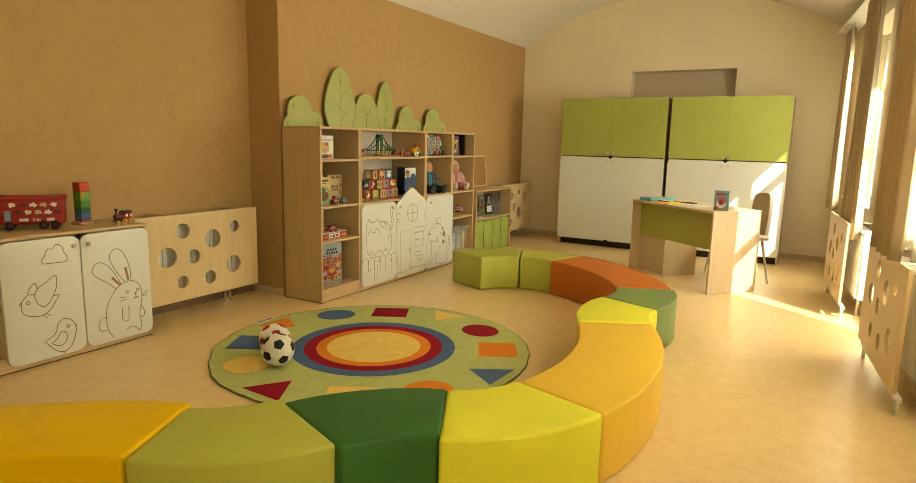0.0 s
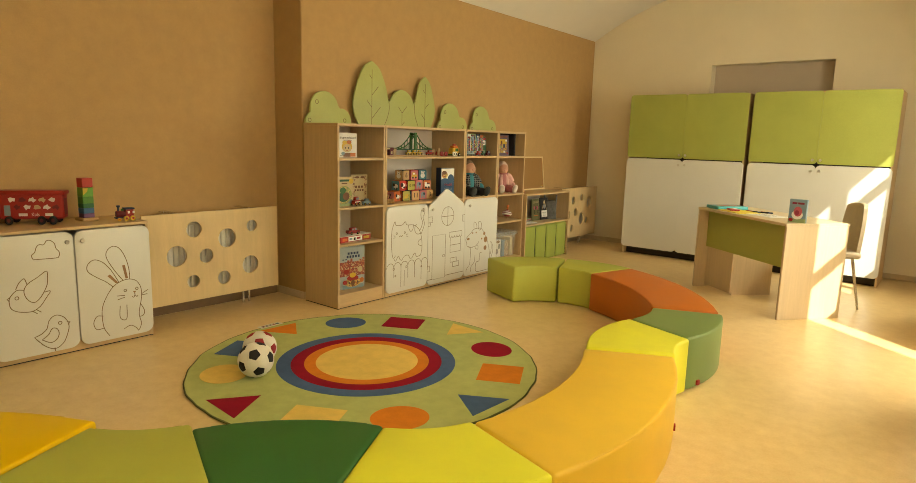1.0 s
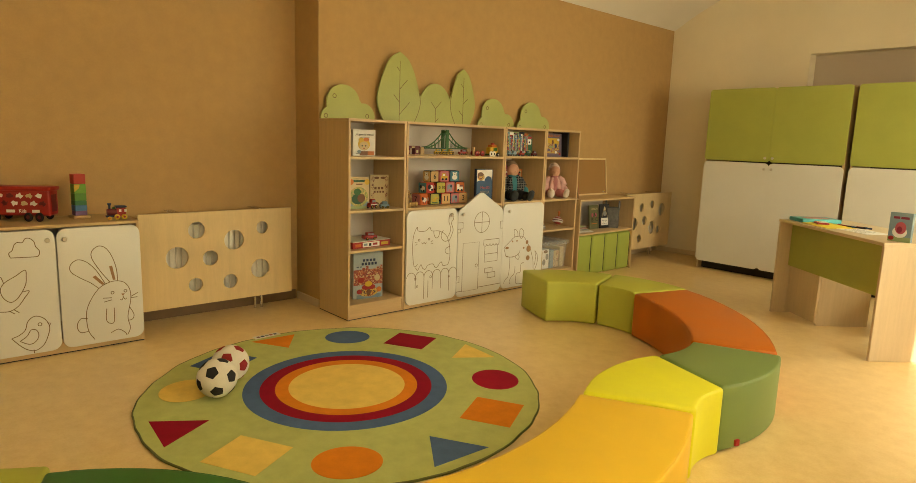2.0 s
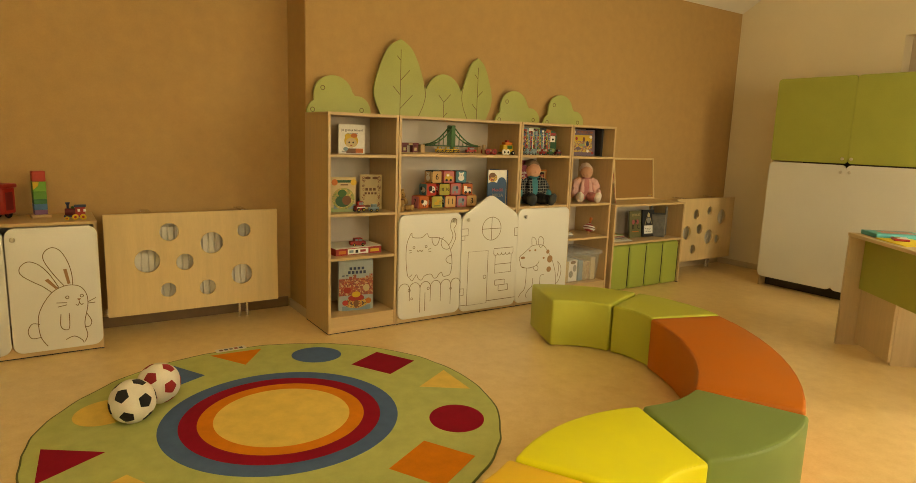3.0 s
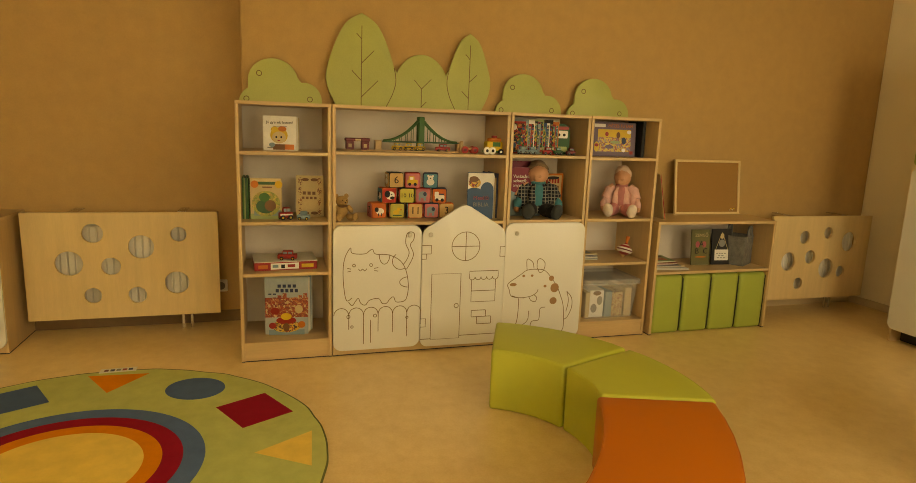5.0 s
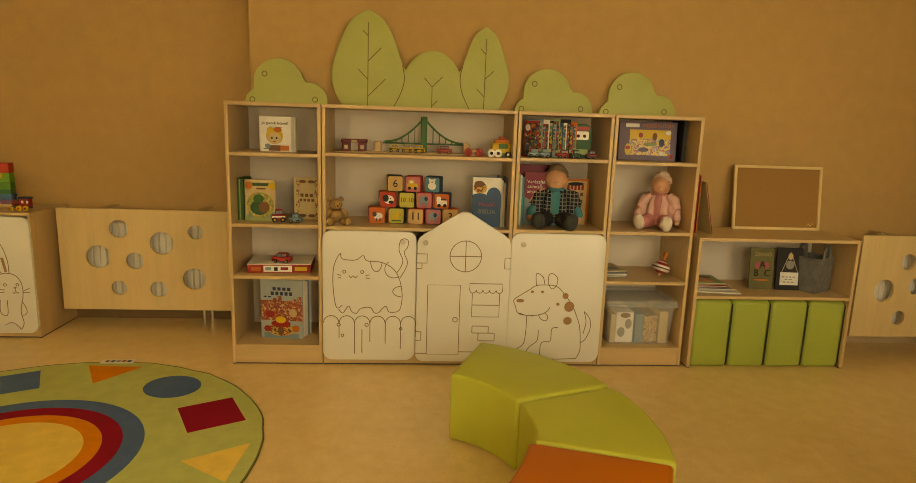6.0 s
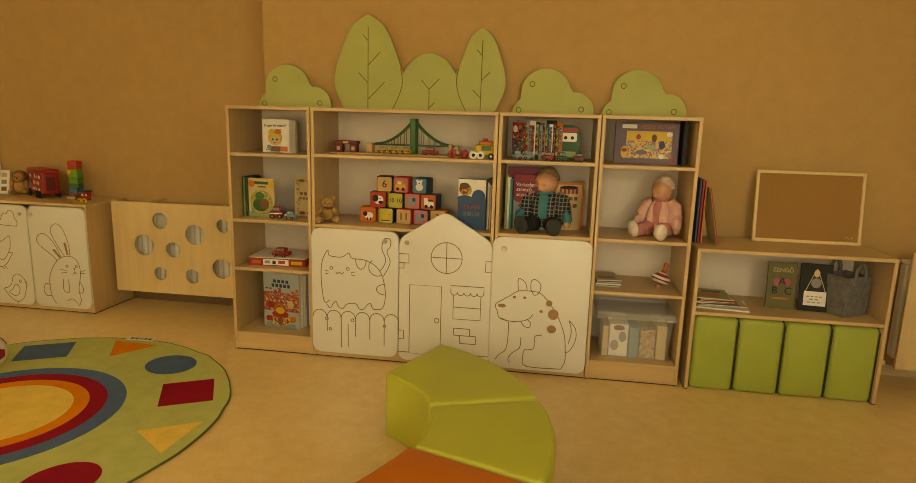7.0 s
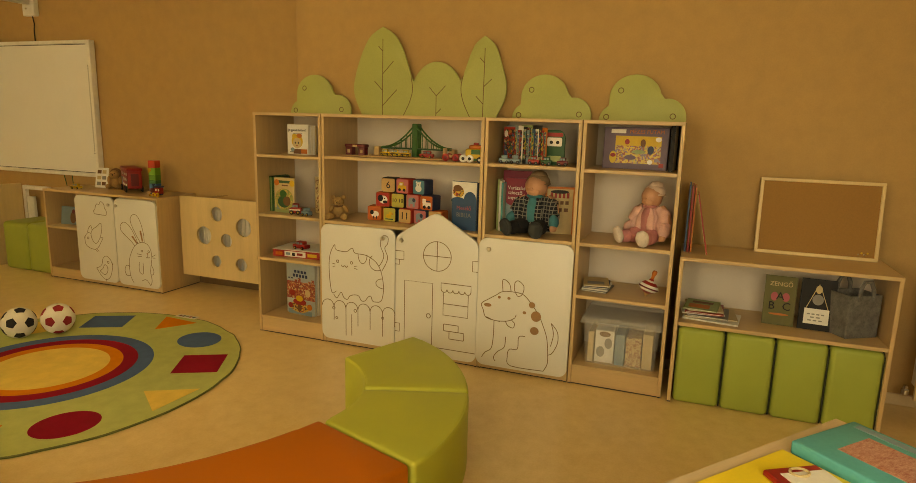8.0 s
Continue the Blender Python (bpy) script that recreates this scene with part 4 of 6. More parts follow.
M_SHEER = bpy.data.materials.new("sheer_curtain_cloth")
M_SHEER.use_nodes = True
sn, sl = M_SHEER.node_tree.nodes, M_SHEER.node_tree.links
sn["Principled BSDF"].inputs["Base Color"].default_value = (0.85, 0.82, 0.75, 1)
sn["Principled BSDF"].inputs["Roughness"].default_value = 0.95
st2 = sn.new("ShaderNodeBsdfTranslucent")
st2.inputs["Color"].default_value = (0.92, 0.88, 0.80, 1)
sm = sn.new("ShaderNodeMixShader")
sm.inputs["Fac"].default_value = 0.75
sl.new(sn["Principled BSDF"].outputs[0], sm.inputs[1])
sl.new(st2.outputs[0], sm.inputs[2])
sl.new(sm.outputs[0], sn["Material Output"].inputs["Surface"])


def curtain(y0, y1, z0, z1, off, folds, label, seed=0, spread=1.0, cloth_mat=M_CURTAIN):
    c = thing("curtain", pose(wall_x(y0) - off, y0, 0, 0, 0, 90 + SKEW), label, "curtain", "beige curtains")
    w = (y1 - y0)
    n, rows = folds * 10, 12
    b = bmesh.new()
    grid = []
    for j in range(rows + 1):
        t = j / rows
        z = z1 + (z0 - z1) * t
        amp = 0.028 * (0.6 + 0.8 * t)
        line = []
        for i in range(n + 1):
            s = i / n
            xx = w * (0.5 + (s - 0.5) * (0.86 + 0.14 * t * spread)) + 0.02 * noise.noise((s * 4, t * 2, seed))
            ph = 2 * math.pi * folds * (s + 0.03 * noise.noise((s * 3, 0, seed + 5)))
            line.append(b.verts.new((xx, amp * math.sin(ph) * (0.7 + 0.5 * noise.noise((s * 6, t, seed + 2))) + 0.015 * math.sin(2.1 * ph + seed), z)))
        grid.append(line)
    for j in range(rows):
        for i in range(n):
            b.faces.new((grid[j][i], grid[j][i + 1], grid[j + 1][i + 1], grid[j + 1][i]))
    ob = part("cloth", b, cloth_mat, c, smooth=False)
    ob.data.polygons.foreach_set("use_smooth", [True] * len(ob.data.polygons))
    sol = ob.modifiers.new("thickness", "SOLIDIFY")
    sol.thickness = 0.003
    for k in range(folds + 1):
        part("hook", tube([(w * (0.07 + 0.86 * k / folds), 0.0, z1), (w * (0.07 + 0.86 * k / folds), 0.0, z1 + 0.045)], 0.004, 6), C_STEEL, c)
    return c


CZ = 2.50
curtain(7.75, 8.15, 0.70, CZ, 0.12, 4, "beige floor-length curtain gathered at the side of the window", 1)
curtain(6.04, 6.78, 0.62, CZ, 0.155, 7, "beige curtain drawn between two windows, sunlit at the hem", 2)
curtain(4.63, 5.08, 0.72, CZ, 0.14, 4, "beige curtain gathered at the side of the near window", 3)
curtain(4.02, 4.65, 0.78, CZ, 0.27, 4, "beige curtain hanging over the radiator cover", 4)
curtain(2.55, 3.25, 0.55, CZ, 0.20, 5, "beige curtain gathered at the side of the near window", 5)
# both sheers are added to stop sun patches; the nearer one is unseen
curtain(2.6, 5.02, 0.70, CZ, 0.06, 12, "pale sheer curtain added across the window to diffuse the sun", 7, cloth_mat=M_SHEER)
curtain(-0.5, 2.5, 0.60, CZ, 0.16, 14, "pale sheer curtain added across the window to diffuse the sun", 6, cloth_mat=M_SHEER)
rail = thing("curtain_rail", pose(wall_x(-0.2) - 0.16, -0.2, 0, 0, 0, 90 + SKEW), "white curtain rail below the vault", "curtain rail")
part("rail", box(0.0, 8.7, -0.14, 0.03, CZ + 0.04, CZ + 0.06, 0.004), M_FRAME, rail)
for x in (0.3, 2.8, 5.2, 6.9, 8.4):
    part("bracket", box(x, x + 0.03, -0.16, -0.01, CZ + 0.06, CZ + 0.09, 0.003), M_FRAME, rail)

# ---- corkboard on the low shelf ----
M_CORK = material("cork", (0.33, 0.175, 0.055), 0.9, 0.05, 120, fine=400, bump=0.2)
ck = thing("corkboard", LOW @ pose(0.352, 0.330, 0.7555, -7), "cork notice board in a pale wood frame leaning on the wall", "notice board")
part("cork_sheet", box(0.012, 0.538, 0.008, 0.014, 0.012, 0.373, 0), M_CORK, ck)
for q in ((0, 0.55, 0, 0.016), (0, 0.55, 0.369, 0.385), (0, 0.016, 0.016, 0.369), (0.534, 0.55, 0.016, 0.369)):
    part("frame_bar", box(q[0], q[1], 0, 0.018, q[2], q[3], 0.002), M_MAPLE, ck)
for k in range(4):
    part("push_pin", ball(0.465 + 0.013 * k, 0.004, 0.03 + 0.008 * (k % 2), 0.005, u=8, v=6), C_YELLOW if k % 2 else C_STEEL, ck)

# ---- whiteboard and projector arm ----
WB = pose(RX + 0.055, 0.155, 0.822, 0, 0, 90)
wb = thing("whiteboard", WB, "large white interactive board in a pale frame on the wall", "whiteboard")
part("surface", box(0.03, 1.64, 0.004, 0.045, 0.03, 1.11, 0.002), material("whiteboard_enamel", (0.80, 0.79, 0.75), 0.18, 0.015, 3), wb)
for q in ((0, 1.67, 0, 0.03), (0, 1.67, 1.11, 1.14), (0, 0.03, 0.03, 1.11), (1.64, 1.67, 0.03, 1.11)):
    part("frame_bar", box(q[0], q[1], -0.004, 0.05, q[2], q[3], 0.004), M_FRAME, wb)
for z in (0.035, 1.103):
    part("edge_strip", box(0.05, 1.62, 0.0015, 0.0035, z, z + 0.005, 0), C_BLACK, wb, "thin black strip")
tick = bmesh.new()
for k in range(34):
    box(1.625, 1.634, 0.0015, 0.0035, 0.20 + 0.022 * k, 0.208 + 0.022 * k, 0, tick)
part("scale_marks", tick, C_BLACK, wb, "column of small black marks")
arm = thing("projector_arm", pose(RX, 1.06, 2.172, 0, 0, 90), "white wall-mounted projector arm above the board", "projector arm")
part("wall_plate", box(0, 0.14, -0.05, -0.001, 0, 0.20, 0.006), M_FRAME, arm)
part("arm", box(0.045, 0.105, -0.95, -0.05, 0.09, 0.135, 0.006), M_FRAME, arm)
part("bolt", lathe([(0.008, 0), (0.008, 0.006)], 10, m=pose(0.05, -0.05, 0.06, 90)), C_STEEL, arm)
cable = thing("cable", pose(RX, 1.14, 2.172, 0, 0, 90), "black cable running down to the board", "cable")
part("cord", tube([(0, -0.02, 0), (0.006, -0.015, -0.06), (-0.004, -0.015, -0.12), (0.004, -0.02, -0.209)], 0.005, 8), C_BLACK, cable, smooth=True)
for k in (0, 1):
    cable = thing("cable", pose(RX, 1.36 + 0.10 * k, 0.822, 0, 0, 90), "dark green cable hanging below the board", "cable")
    part("cord", tube([(0, -0.03, 0), (0.012 - 0.02 * k, -0.02, -0.1), (-0.012, -0.02, -0.22), (0.01 + 0.03 * k, -0.03, -0.36)], 0.0035, 8), C_DKGREEN, cable, smooth=True)

# ---- green cubes and the pale frame beside the toy cabinet ----
for k in range(2):
    q = thing("cube_seat", pose(-3.46, 0.985 + 0.302 * k, 0), "leaf green leatherette cube seat beside the toy cabinet", "cube seat", "green cube seats")
    part("cover", box(0, 0.36, 0, 0.298, 0.0, 0.42, 0.035, seg=5), M_LEATHER["grass_green"], q, smooth=True)
st = thing("display_stand", pose(-3.44, 0.85, 0), "pale wooden stand with white frame beside green cubes", "stand")
for x, y in ((0, 0), (0, 0.30)):
    part("post", box(x, x + 0.035, y, y + 0.035, 0, 0.70, 0.003), M_FRAME, st)
part("crossbar", box(0, 0.035, 0.035, 0.30, 0.665, 0.70, 0.003), M_FRAME, st)
part("panel", box(0.005, 0.03, 0.04, 0.13, 0.3, 0.60, 0.002), M_FRAME, st)
part("side_board", box(0.04, 0.34, -0.02, 0.0, 0, 0.72, 0.003), M_MAPLE, st)

# ---- wall socket ----
so = thing("socket", pose(RX, 3.845, 0.20, 0, 0, 90), "white wall socket near the floor", "socket")
part("plate", box(0, 0.08, -0.012, -0.001, 0, 0.08, 0.006, seg=2), C_WHITE, so, smooth=True)
part("insert", lathe([(0.02, 0.0), (0.026, 0.003)], 20, m=pose(0.04, -0.0125, 0.04, 90)), C_GREY, so)

# ---- balls on the rug ----


def football(x, y, r, dark, label, turn):
    """Twelve five-sided and twenty six-sided panels, each slightly domed."""
    phi = (1 + 5 ** 0.5) / 2
    ico = [Vector(p) for p in [(0, s, u * phi) for s in (1, -1) for u in (1, -1)] + [(s, u * phi, 0) for s in (1, -1) for u in (1, -1)] + [(u * phi, 0, s) for s in (1, -1) for u in (1, -1)]]
    near = [[j for j, q in enumerate(ico) if 0.1 < (q - p).length < 2.1] for p in ico]

    def ordered(pts, axis):
        e1 = (pts[0] - axis * pts[0].dot(axis)).normalized()
        e2 = axis.cross(e1)
        return sorted(pts, key=lambda p: math.atan2(p.dot(e2), p.dot(e1)))

    panels = [(ordered([p + (ico[j] - p) / 3 for j in near[i]], p.normalized()), 1) for i, p in enumerate(ico)]
    for i in range(12):
        for j in near[i]:
            for k in near[j]:
                if i < j < k and k in near[i]:
                    tri = [ico[i], ico[j], ico[k]]
                    cuts = [p + (q - p) / 3 for p in tri for q in tri if q is not p]
                    panels.append((ordered(cuts, sum(tri, Vector()).normalized()), 0))
    b = bmesh.new()
    for pts, index in panels:
        c = sum(pts, Vector()) / len(pts)
        for n in range(len(pts)):
            p, q = pts[n], pts[(n + 1) % len(pts)]
            rows = []
            for u in range(5):
                rows.append([b.verts.new((c + (p + (q - p) * v / 4 - c) * u / 4).normalized() * r * (0.982 if u == 4 else 1.0)) for v in range(5)])
            for u in range(4):
                for v in range(4):
                    f = b.faces.new((rows[u][v], rows[u + 1][v], rows[u + 1][v + 1], rows[u][v + 1]))
                    f.material_index = index
    bmesh.ops.remove_doubles(b, verts=b.verts, dist=r * 0.002)
    ob = part("soft_ball", b, [material("white_felt", (0.78, 0.74, 0.64), 0.9, 0.06, 10, fine=400, bump=0.3), dark], None, "", True)
    ob.matrix_basis = pose(x, y, r + 0.011, *turn)
    return tagged(ob, label, "ball", "soft footballs on the rug")


football(-1.94, 2.855, 0.094, material("black_felt", (0.022, 0.02, 0.02), 0.9, 0.1, 10, fine=400, bump=0.3), "white soft football with black patches on the rug", (20, 15, 40))
football(-2.095, 2.98, 0.094, material("red_felt", (0.33, 0.02, 0.025), 0.9, 0.1, 10, fine=400, bump=0.3), "white soft football with red patches on the rug", (-25, 30, 75))


# ---- books and toys ----
def book(m, w, h, t, cover_mat, label, spine=None, name="book", bars=(), blobs=(), words=(), group=""):
    """A closed book, front cover at y = 0, standing on z = 0. bars: (x0, x1, z0, z1, material); blobs: (x, z, rx, rz, material); words: (text, size, x, z, material)."""
    k = thing(name, m, label, "book", group)
    part("page_block", box(0.003, w - 0.004, 0.002, t - 0.002, 0.003, h - 0.003, 0), C_PAGES, k)
    fc = part("front_cover", box(0, w, 0, 0.002, 0, h, 0.0006), cover_mat, k)
    part("back_cover", box(0, w, t - 0.002, t, 0, h, 0.0006), cover_mat, k)
    part("spine", box(-0.001, 0.002, 0.0, t, 0, h, 0.0005), spine or cover_mat, k)
    n = 0
    for x0, x1, z0, z1, mm in bars:
        n += 1
        o = part("printed_bar", slab([(x0, z0), (x1, z0), (x1, z1), (x0, z1)], 0.0008), mm, fc)
        o.location.y = -0.0004 - 0.00035 * n
    for x, z, rx, rz, mm in blobs:
        n += 1
        o = part("printed_shape", slab(circle(x, z, rx, 20, rz), 0.0008), mm, fc)
        o.location.y = -0.0004 - 0.00035 * n
    for text, size, x, z, mm in words:
        lettering("title", text, size, mm, fc, pose(x, -0.0075, z, 90))
    return k


def row_of_bars(x0, x1, z, hgt, mat, n=3, gap=0.35):
    step = (x1 - x0) / n
    return [(x0 + step * i, x0 + step * (i + 1 - gap), z, z + hgt, mat) for i in range(n)]


def at(x, y, z, turn=0.0, lean=0.0):
    return BOOKCASE @ pose(x, y, z + 0.0005, lean, 0, turn)


# column one, top: white picture book in front of a small row of books
book(at(0.135, 0.16, 1.145, -8), 0.172, 0.185, 0.012, C_WHITE, "white square picture book with a drawn child's head",
     bars=[(0.05, 0.112, 0.004, 0.034, C_BROWN), (0.112, 0.16, 0.006, 0.034, C_ORANGE), (0.02, 0.05, 0.012, 0.018, C_GREY), (0.05, 0.125, 0.128, 0.131, C_GREY)],
     blobs=[(0.082, 0.082, 0.046, 0.043, C_YELLOW), (0.060, 0.112, 0.020, 0.016, C_YELLOW), (0.100, 0.116, 0.022, 0.014, C_ORANGE), (0.082, 0.070, 0.036, 0.032, C_CREAMP), (0.068, 0.072, 0.005, 0.006, C_BLACK), (0.094, 0.072, 0.005, 0.006, C_BLACK), (0.081, 0.054, 0.008, 0.003, C_RED), (0.045, 0.030, 0.016, 0.012, C_SKY)],
     words=[("Jó gyerek lettem!", 0.0205, 0.087, 0.15, C_BLACK)])
for i in range(4):
    book(at(0.139 + 0.006 * i, 0.1735 + 0.0135 * i, 1.145, -8), 0.168, 0.182 - 0.003 * (i % 2), 0.012, (C_WHITE, C_PAGES, C_WHITE, C_CREAMP)[i], "thin pale picture book standing behind the white one", group="row of thin books")
# second row
for i in range(4):
    book(at(0.022 + 0.008 * i, 0.115, 0.775), 0.007, 0.225 - 0.004 * (i % 2), 0.17, (C_GREEN, C_PALEGREEN, C_DKGREEN, C_GREEN)[i], "slim green picture book standing on edge", group="row of green books")
book(at(0.060, 0.11, 0.775, -6, 0), 0.165, 0.222, 0.012, C_CREAMP, "yellow green picture book with a drawn animal shape", spine=C_GREEN,
     bars=row_of_bars(0.035, 0.15, 0.188, 0.016, C_DKGREEN, 1, 0.1) + row_of_bars(0.065, 0.12, 0.170, 0.008, C_BROWN, 1, 0.1) + [(0.0, 0.165, 0.0, 0.03, C_PALEGREEN), (0.02, 0.16, 0.02, 0.05, C_SKY)], blobs=[(0.083, 0.085, 0.075, 0.07, PR_MEADOW), (0.08, 0.07, 0.05, 0.038, C_DKGREEN), (0.075, 0.12, 0.028, 0.024, C_GREEN), (0.105, 0.075, 0.03, 0.03, C_BROWN), (0.025, 0.19, 0.02, 0.02, C_ORANGE), (0.15, 0.19, 0.02, 0.02, C_YELLOW)])
book(at(0.305, 0.20, 0.775, -10), 0.150, 0.232, 0.014, C_CREAMP, "cream story book with brown scrollwork",
     bars=row_of_bars(0.035, 0.115, 0.125, 0.018, C_BROWN, 3) + row_of_bars(0.03, 0.12, 0.10, 0.014, C_BROWN, 4), blobs=[(x, z, 0.012, 0.022, PR_SCROLL) for x in (0.022, 0.128) for z in (0.03, 0.085, 0.145, 0.20)] + [(x, z, 0.02, 0.009, C_BROWN) for x in (0.05, 0.10) for z in (0.022, 0.21)])


def wheel(parent, x, y, z, r, mat, hub=None, w=0.012):
    p = part("wheel", lathe([(r * 0.8, 0), (r, 0.002), (r, w - 0.002), (r * 0.8, w)], 16, m=pose(x, y, z, 90)), mat, parent, smooth=True)
    part("hub", lathe([(r * 0.45, 0), (r * 0.3, 0.002)], 12, m=pose(x, y - w + 0.0003, z, 90)), hub or C_YELLOW, p)
    return p


def toy_car(m, length, width, height, mat, label, cabin=True, group="", wheels=C_BLACK, hub=None, stripe=None):
    c = thing("toy_car", m, label, "toy car", group)
    r = height * 0.2
    part("body", box(0, length, 0, width, r * 0.7, height * 0.6, height * 0.1, seg=3), mat, c, smooth=True)
    if cabin:
        part("cabin", box(length * 0.25, length * 0.8, width * 0.08, width * 0.92, height * 0.58, height, height * 0.12, seg=3), mat, c, smooth=True)
        for x in (0.3, 0.55):
            part("window_pane", box(length * x, length * (x + 0.2), width * 0.06, width * 0.08, height * 0.66, height * 0.9, 0.0005), C_SKY, c)
    if stripe:
        part("stripe", box(length * 0.05, length * 0.95, -0.001, 0.001, height * 0.38, height * 0.48, 0), stripe, c)
    for x in (0.22, 0.78):
        wheel(c, length * x, 0.002, r, r, wheels, hub, width * 0.18)
        wheel(c, length * x, width + width * 0.16, r, r, wheels, hub, width * 0.18)
    return c


toy_car(at(0.212, 0.05, 0.775, 15), 0.075, 0.035, 0.07, C_RED, "small red toy bus with a white band", stripe=C_WHITE)
toy_car(at(0.300, 0.05, 0.775, -12), 0.068, 0.034, 0.05, C_SKY, "small pale blue toy car")
# third row: a board game box with a red car on top
gb = thing("game_box", at(0.075, 0.06, 0.495, 4), "flat red and white board game box", "game box")
part("base", box(0, 0.335, 0, 0.24, 0, 0.045, 0.002), C_RED, gb)
part("side_print", box(0.085, 0.235, -0.0012, 0.0, 0.006, 0.04, 0), C_WHITE, gb)
for k, (x0, x1, mm) in enumerate(((0.02, 0.07, C_ORANGE), (0.095, 0.125, C_SKY), (0.14, 0.16, C_BLACK), (0.175, 0.215, C_RED), (0.25, 0.315, C_YELLOW))):
    part("printed_bar", box(x0, x1, -0.0022, -0.0012, 0.012 + 0.004 * (k % 2), 0.032, 0), mm, gb)
part("lid", box(-0.002, 0.337, -0.003, 0.242, 0.046, 0.05, 0.001), C_WHITE, gb, "printed lid")
toy_car(at(0.195, 0.10, 0.545, -6), 0.105, 0.05, 0.052, C_RED, "small glossy red toy sports car on the game box")
# bottom row: tall picture book with a town and a tent
kb = book(at(0.125, 0.13, 0.11, -7), 0.235, 0.335, 0.016, col("pale_blue_cover", (0.36, 0.41, 0.41), 0.4), "large pale blue picture book with a red town and striped tent",
          bars=[(0.0, 0.235, 0.10, 0.215, PR_TOWN)] + [(0.012 + 0.028 * i, 0.034 + 0.028 * i, 0.13, 0.205 + 0.012 * ((i * 5) % 4), PR_TOWN) for i in range(8)] + [(0.018 + 0.028 * i, 0.026 + 0.028 * i, 0.16, 0.172, C_CREAMP) for i in range(8)]
          + row_of_bars(0.07, 0.18, 0.275, 0.018, C_NAVY, 4) + row_of_bars(0.06, 0.19, 0.248, 0.02, C_NAVY, 5) + row_of_bars(0.02, 0.07, 0.235, 0.007, C_NAVY, 2) + [(0.02, 0.215, 0.0, 0.03, C_SKY)],
          blobs=[(0.115, 0.05, 0.08, 0.036, PR_TENT), (0.115, 0.085, 0.055, 0.022, C_RED), (0.115, 0.108, 0.03, 0.02, C_YELLOW), (0.055, 0.14, 0.025, 0.02, C_RED), (0.185, 0.15, 0.022, 0.025, C_CREAMP), (0.04, 0.055, 0.02, 0.018, C_RED), (0.20, 0.06, 0.02, 0.02, C_ORANGE), (0.115, 0.045, 0.018, 0.025, C_BROWN)])
for i in range(5):
    book(at(0.131 + 0.007 * i, 0.148 + 0.017 * i, 0.11, -7), 0.23, 0.332 - 0.008 * (i % 3), 0.015, (C_WHITE, C_PAGES, C_WHITE, C_SKY, C_WHITE)[i], "tall pale picture book standing behind the blue one", group="row of tall books")

# column two, top: station, bridge, trains
sta = thing("toy_station", at(0.575, 0.13, 1.155), "dark red wooden toy station", "toy building")
part("base", box(-0.02, 0.19, -0.03, 0.06, 0, 0.006, 0.001), C_WOOD, sta)
for x in (0.0, 0.085):
    part("tower", box(x, x + 0.042, 0, 0.045, 0.006, 0.052, 0.002), C_DKRED, sta)
    part("window_pane", box(x + 0.012, x + 0.03, -0.001, 0.0005, 0.018, 0.038, 0), C_CREAMP, sta)
part("bridge_roof", box(-0.006, 0.133, -0.004, 0.049, 0.052, 0.07, 0.004), C_DKRED, sta)
part("sign", box(0.05, 0.08, -0.006, -0.003, 0.055, 0.066, 0), C_CREAMP, sta)
br = thing("toy_bridge", at(0.79, 0.19, 1.155, 0), "green wooden toy suspension bridge on a track", "toy bridge")
part("deck", box(0.0, 0.46, -0.02, 0.03, 0.05, 0.058, 0.001), C_DKGREEN, br)
part("track", box(-0.10, 0.50, -0.085, -0.03, 0.0, 0.008, 0.001), C_WOOD, br, "pale wooden track")
for x in (-0.045, 0.44):
    part("pier", box(x, x + 0.035, -0.02, 0.03, 0.0, 0.06, 0.002), C_WOOD, br)
for y in (-0.022, 0.03):
    part("tower", box(0.205, 0.24, y, y + 0.012, 0, 0.20, 0.004), C_GREEN, br)
part("crossbeam", box(0.205, 0.24, -0.01, 0.03, 0.175, 0.195, 0.002), C_GREEN, br)
for y in (-0.02, 0.034):
    for s in (-1, 1):
        pts = [(0.2225 + s * d, y, 0.06 + 0.135 * ((0.215 - d) / 0.215) ** 2.0) for d in [0.015 + 0.2 * i / 10 for i in range(11)]]
        part("cable", tube(pts, 0.005, 6), C_GREEN, br, smooth=True)
        for d in (0.05, 0.085, 0.12, 0.155):
            part("hanger", box(0.2225 + s * d - 0.002, 0.2225 + s * d + 0.002, y - 0.002, y + 0.002, 0.058, 0.06 + 0.135 * ((0.215 - d) / 0.215) ** 2.0, 0), C_GREEN, br)
for i in range(3):
    toy_car(at(0.825 + 0.066 * i, 0.09, 1.163), 0.062, 0.024, 0.042, C_YELLOW, "small yellow wooden train coach on the track", group="yellow train coaches", stripe=C_BLACK)
toy_car(at(1.08, 0.09, 1.163), 0.085, 0.026, 0.042, C_RED, "small red wooden toy car on the track")
ax = thing("toy_cart", at(1.245, 0.08, 1.155), "wooden toy cart with red wheels", "toy cart")
part("body", box(0, 0.075, 0, 0.04, 0.02, 0.035, 0.003), C_WOOD, ax)
part("post", box(-0.02, 0.0, 0.01, 0.03, 0.0, 0.07, 0.003), C_WOOD, ax)
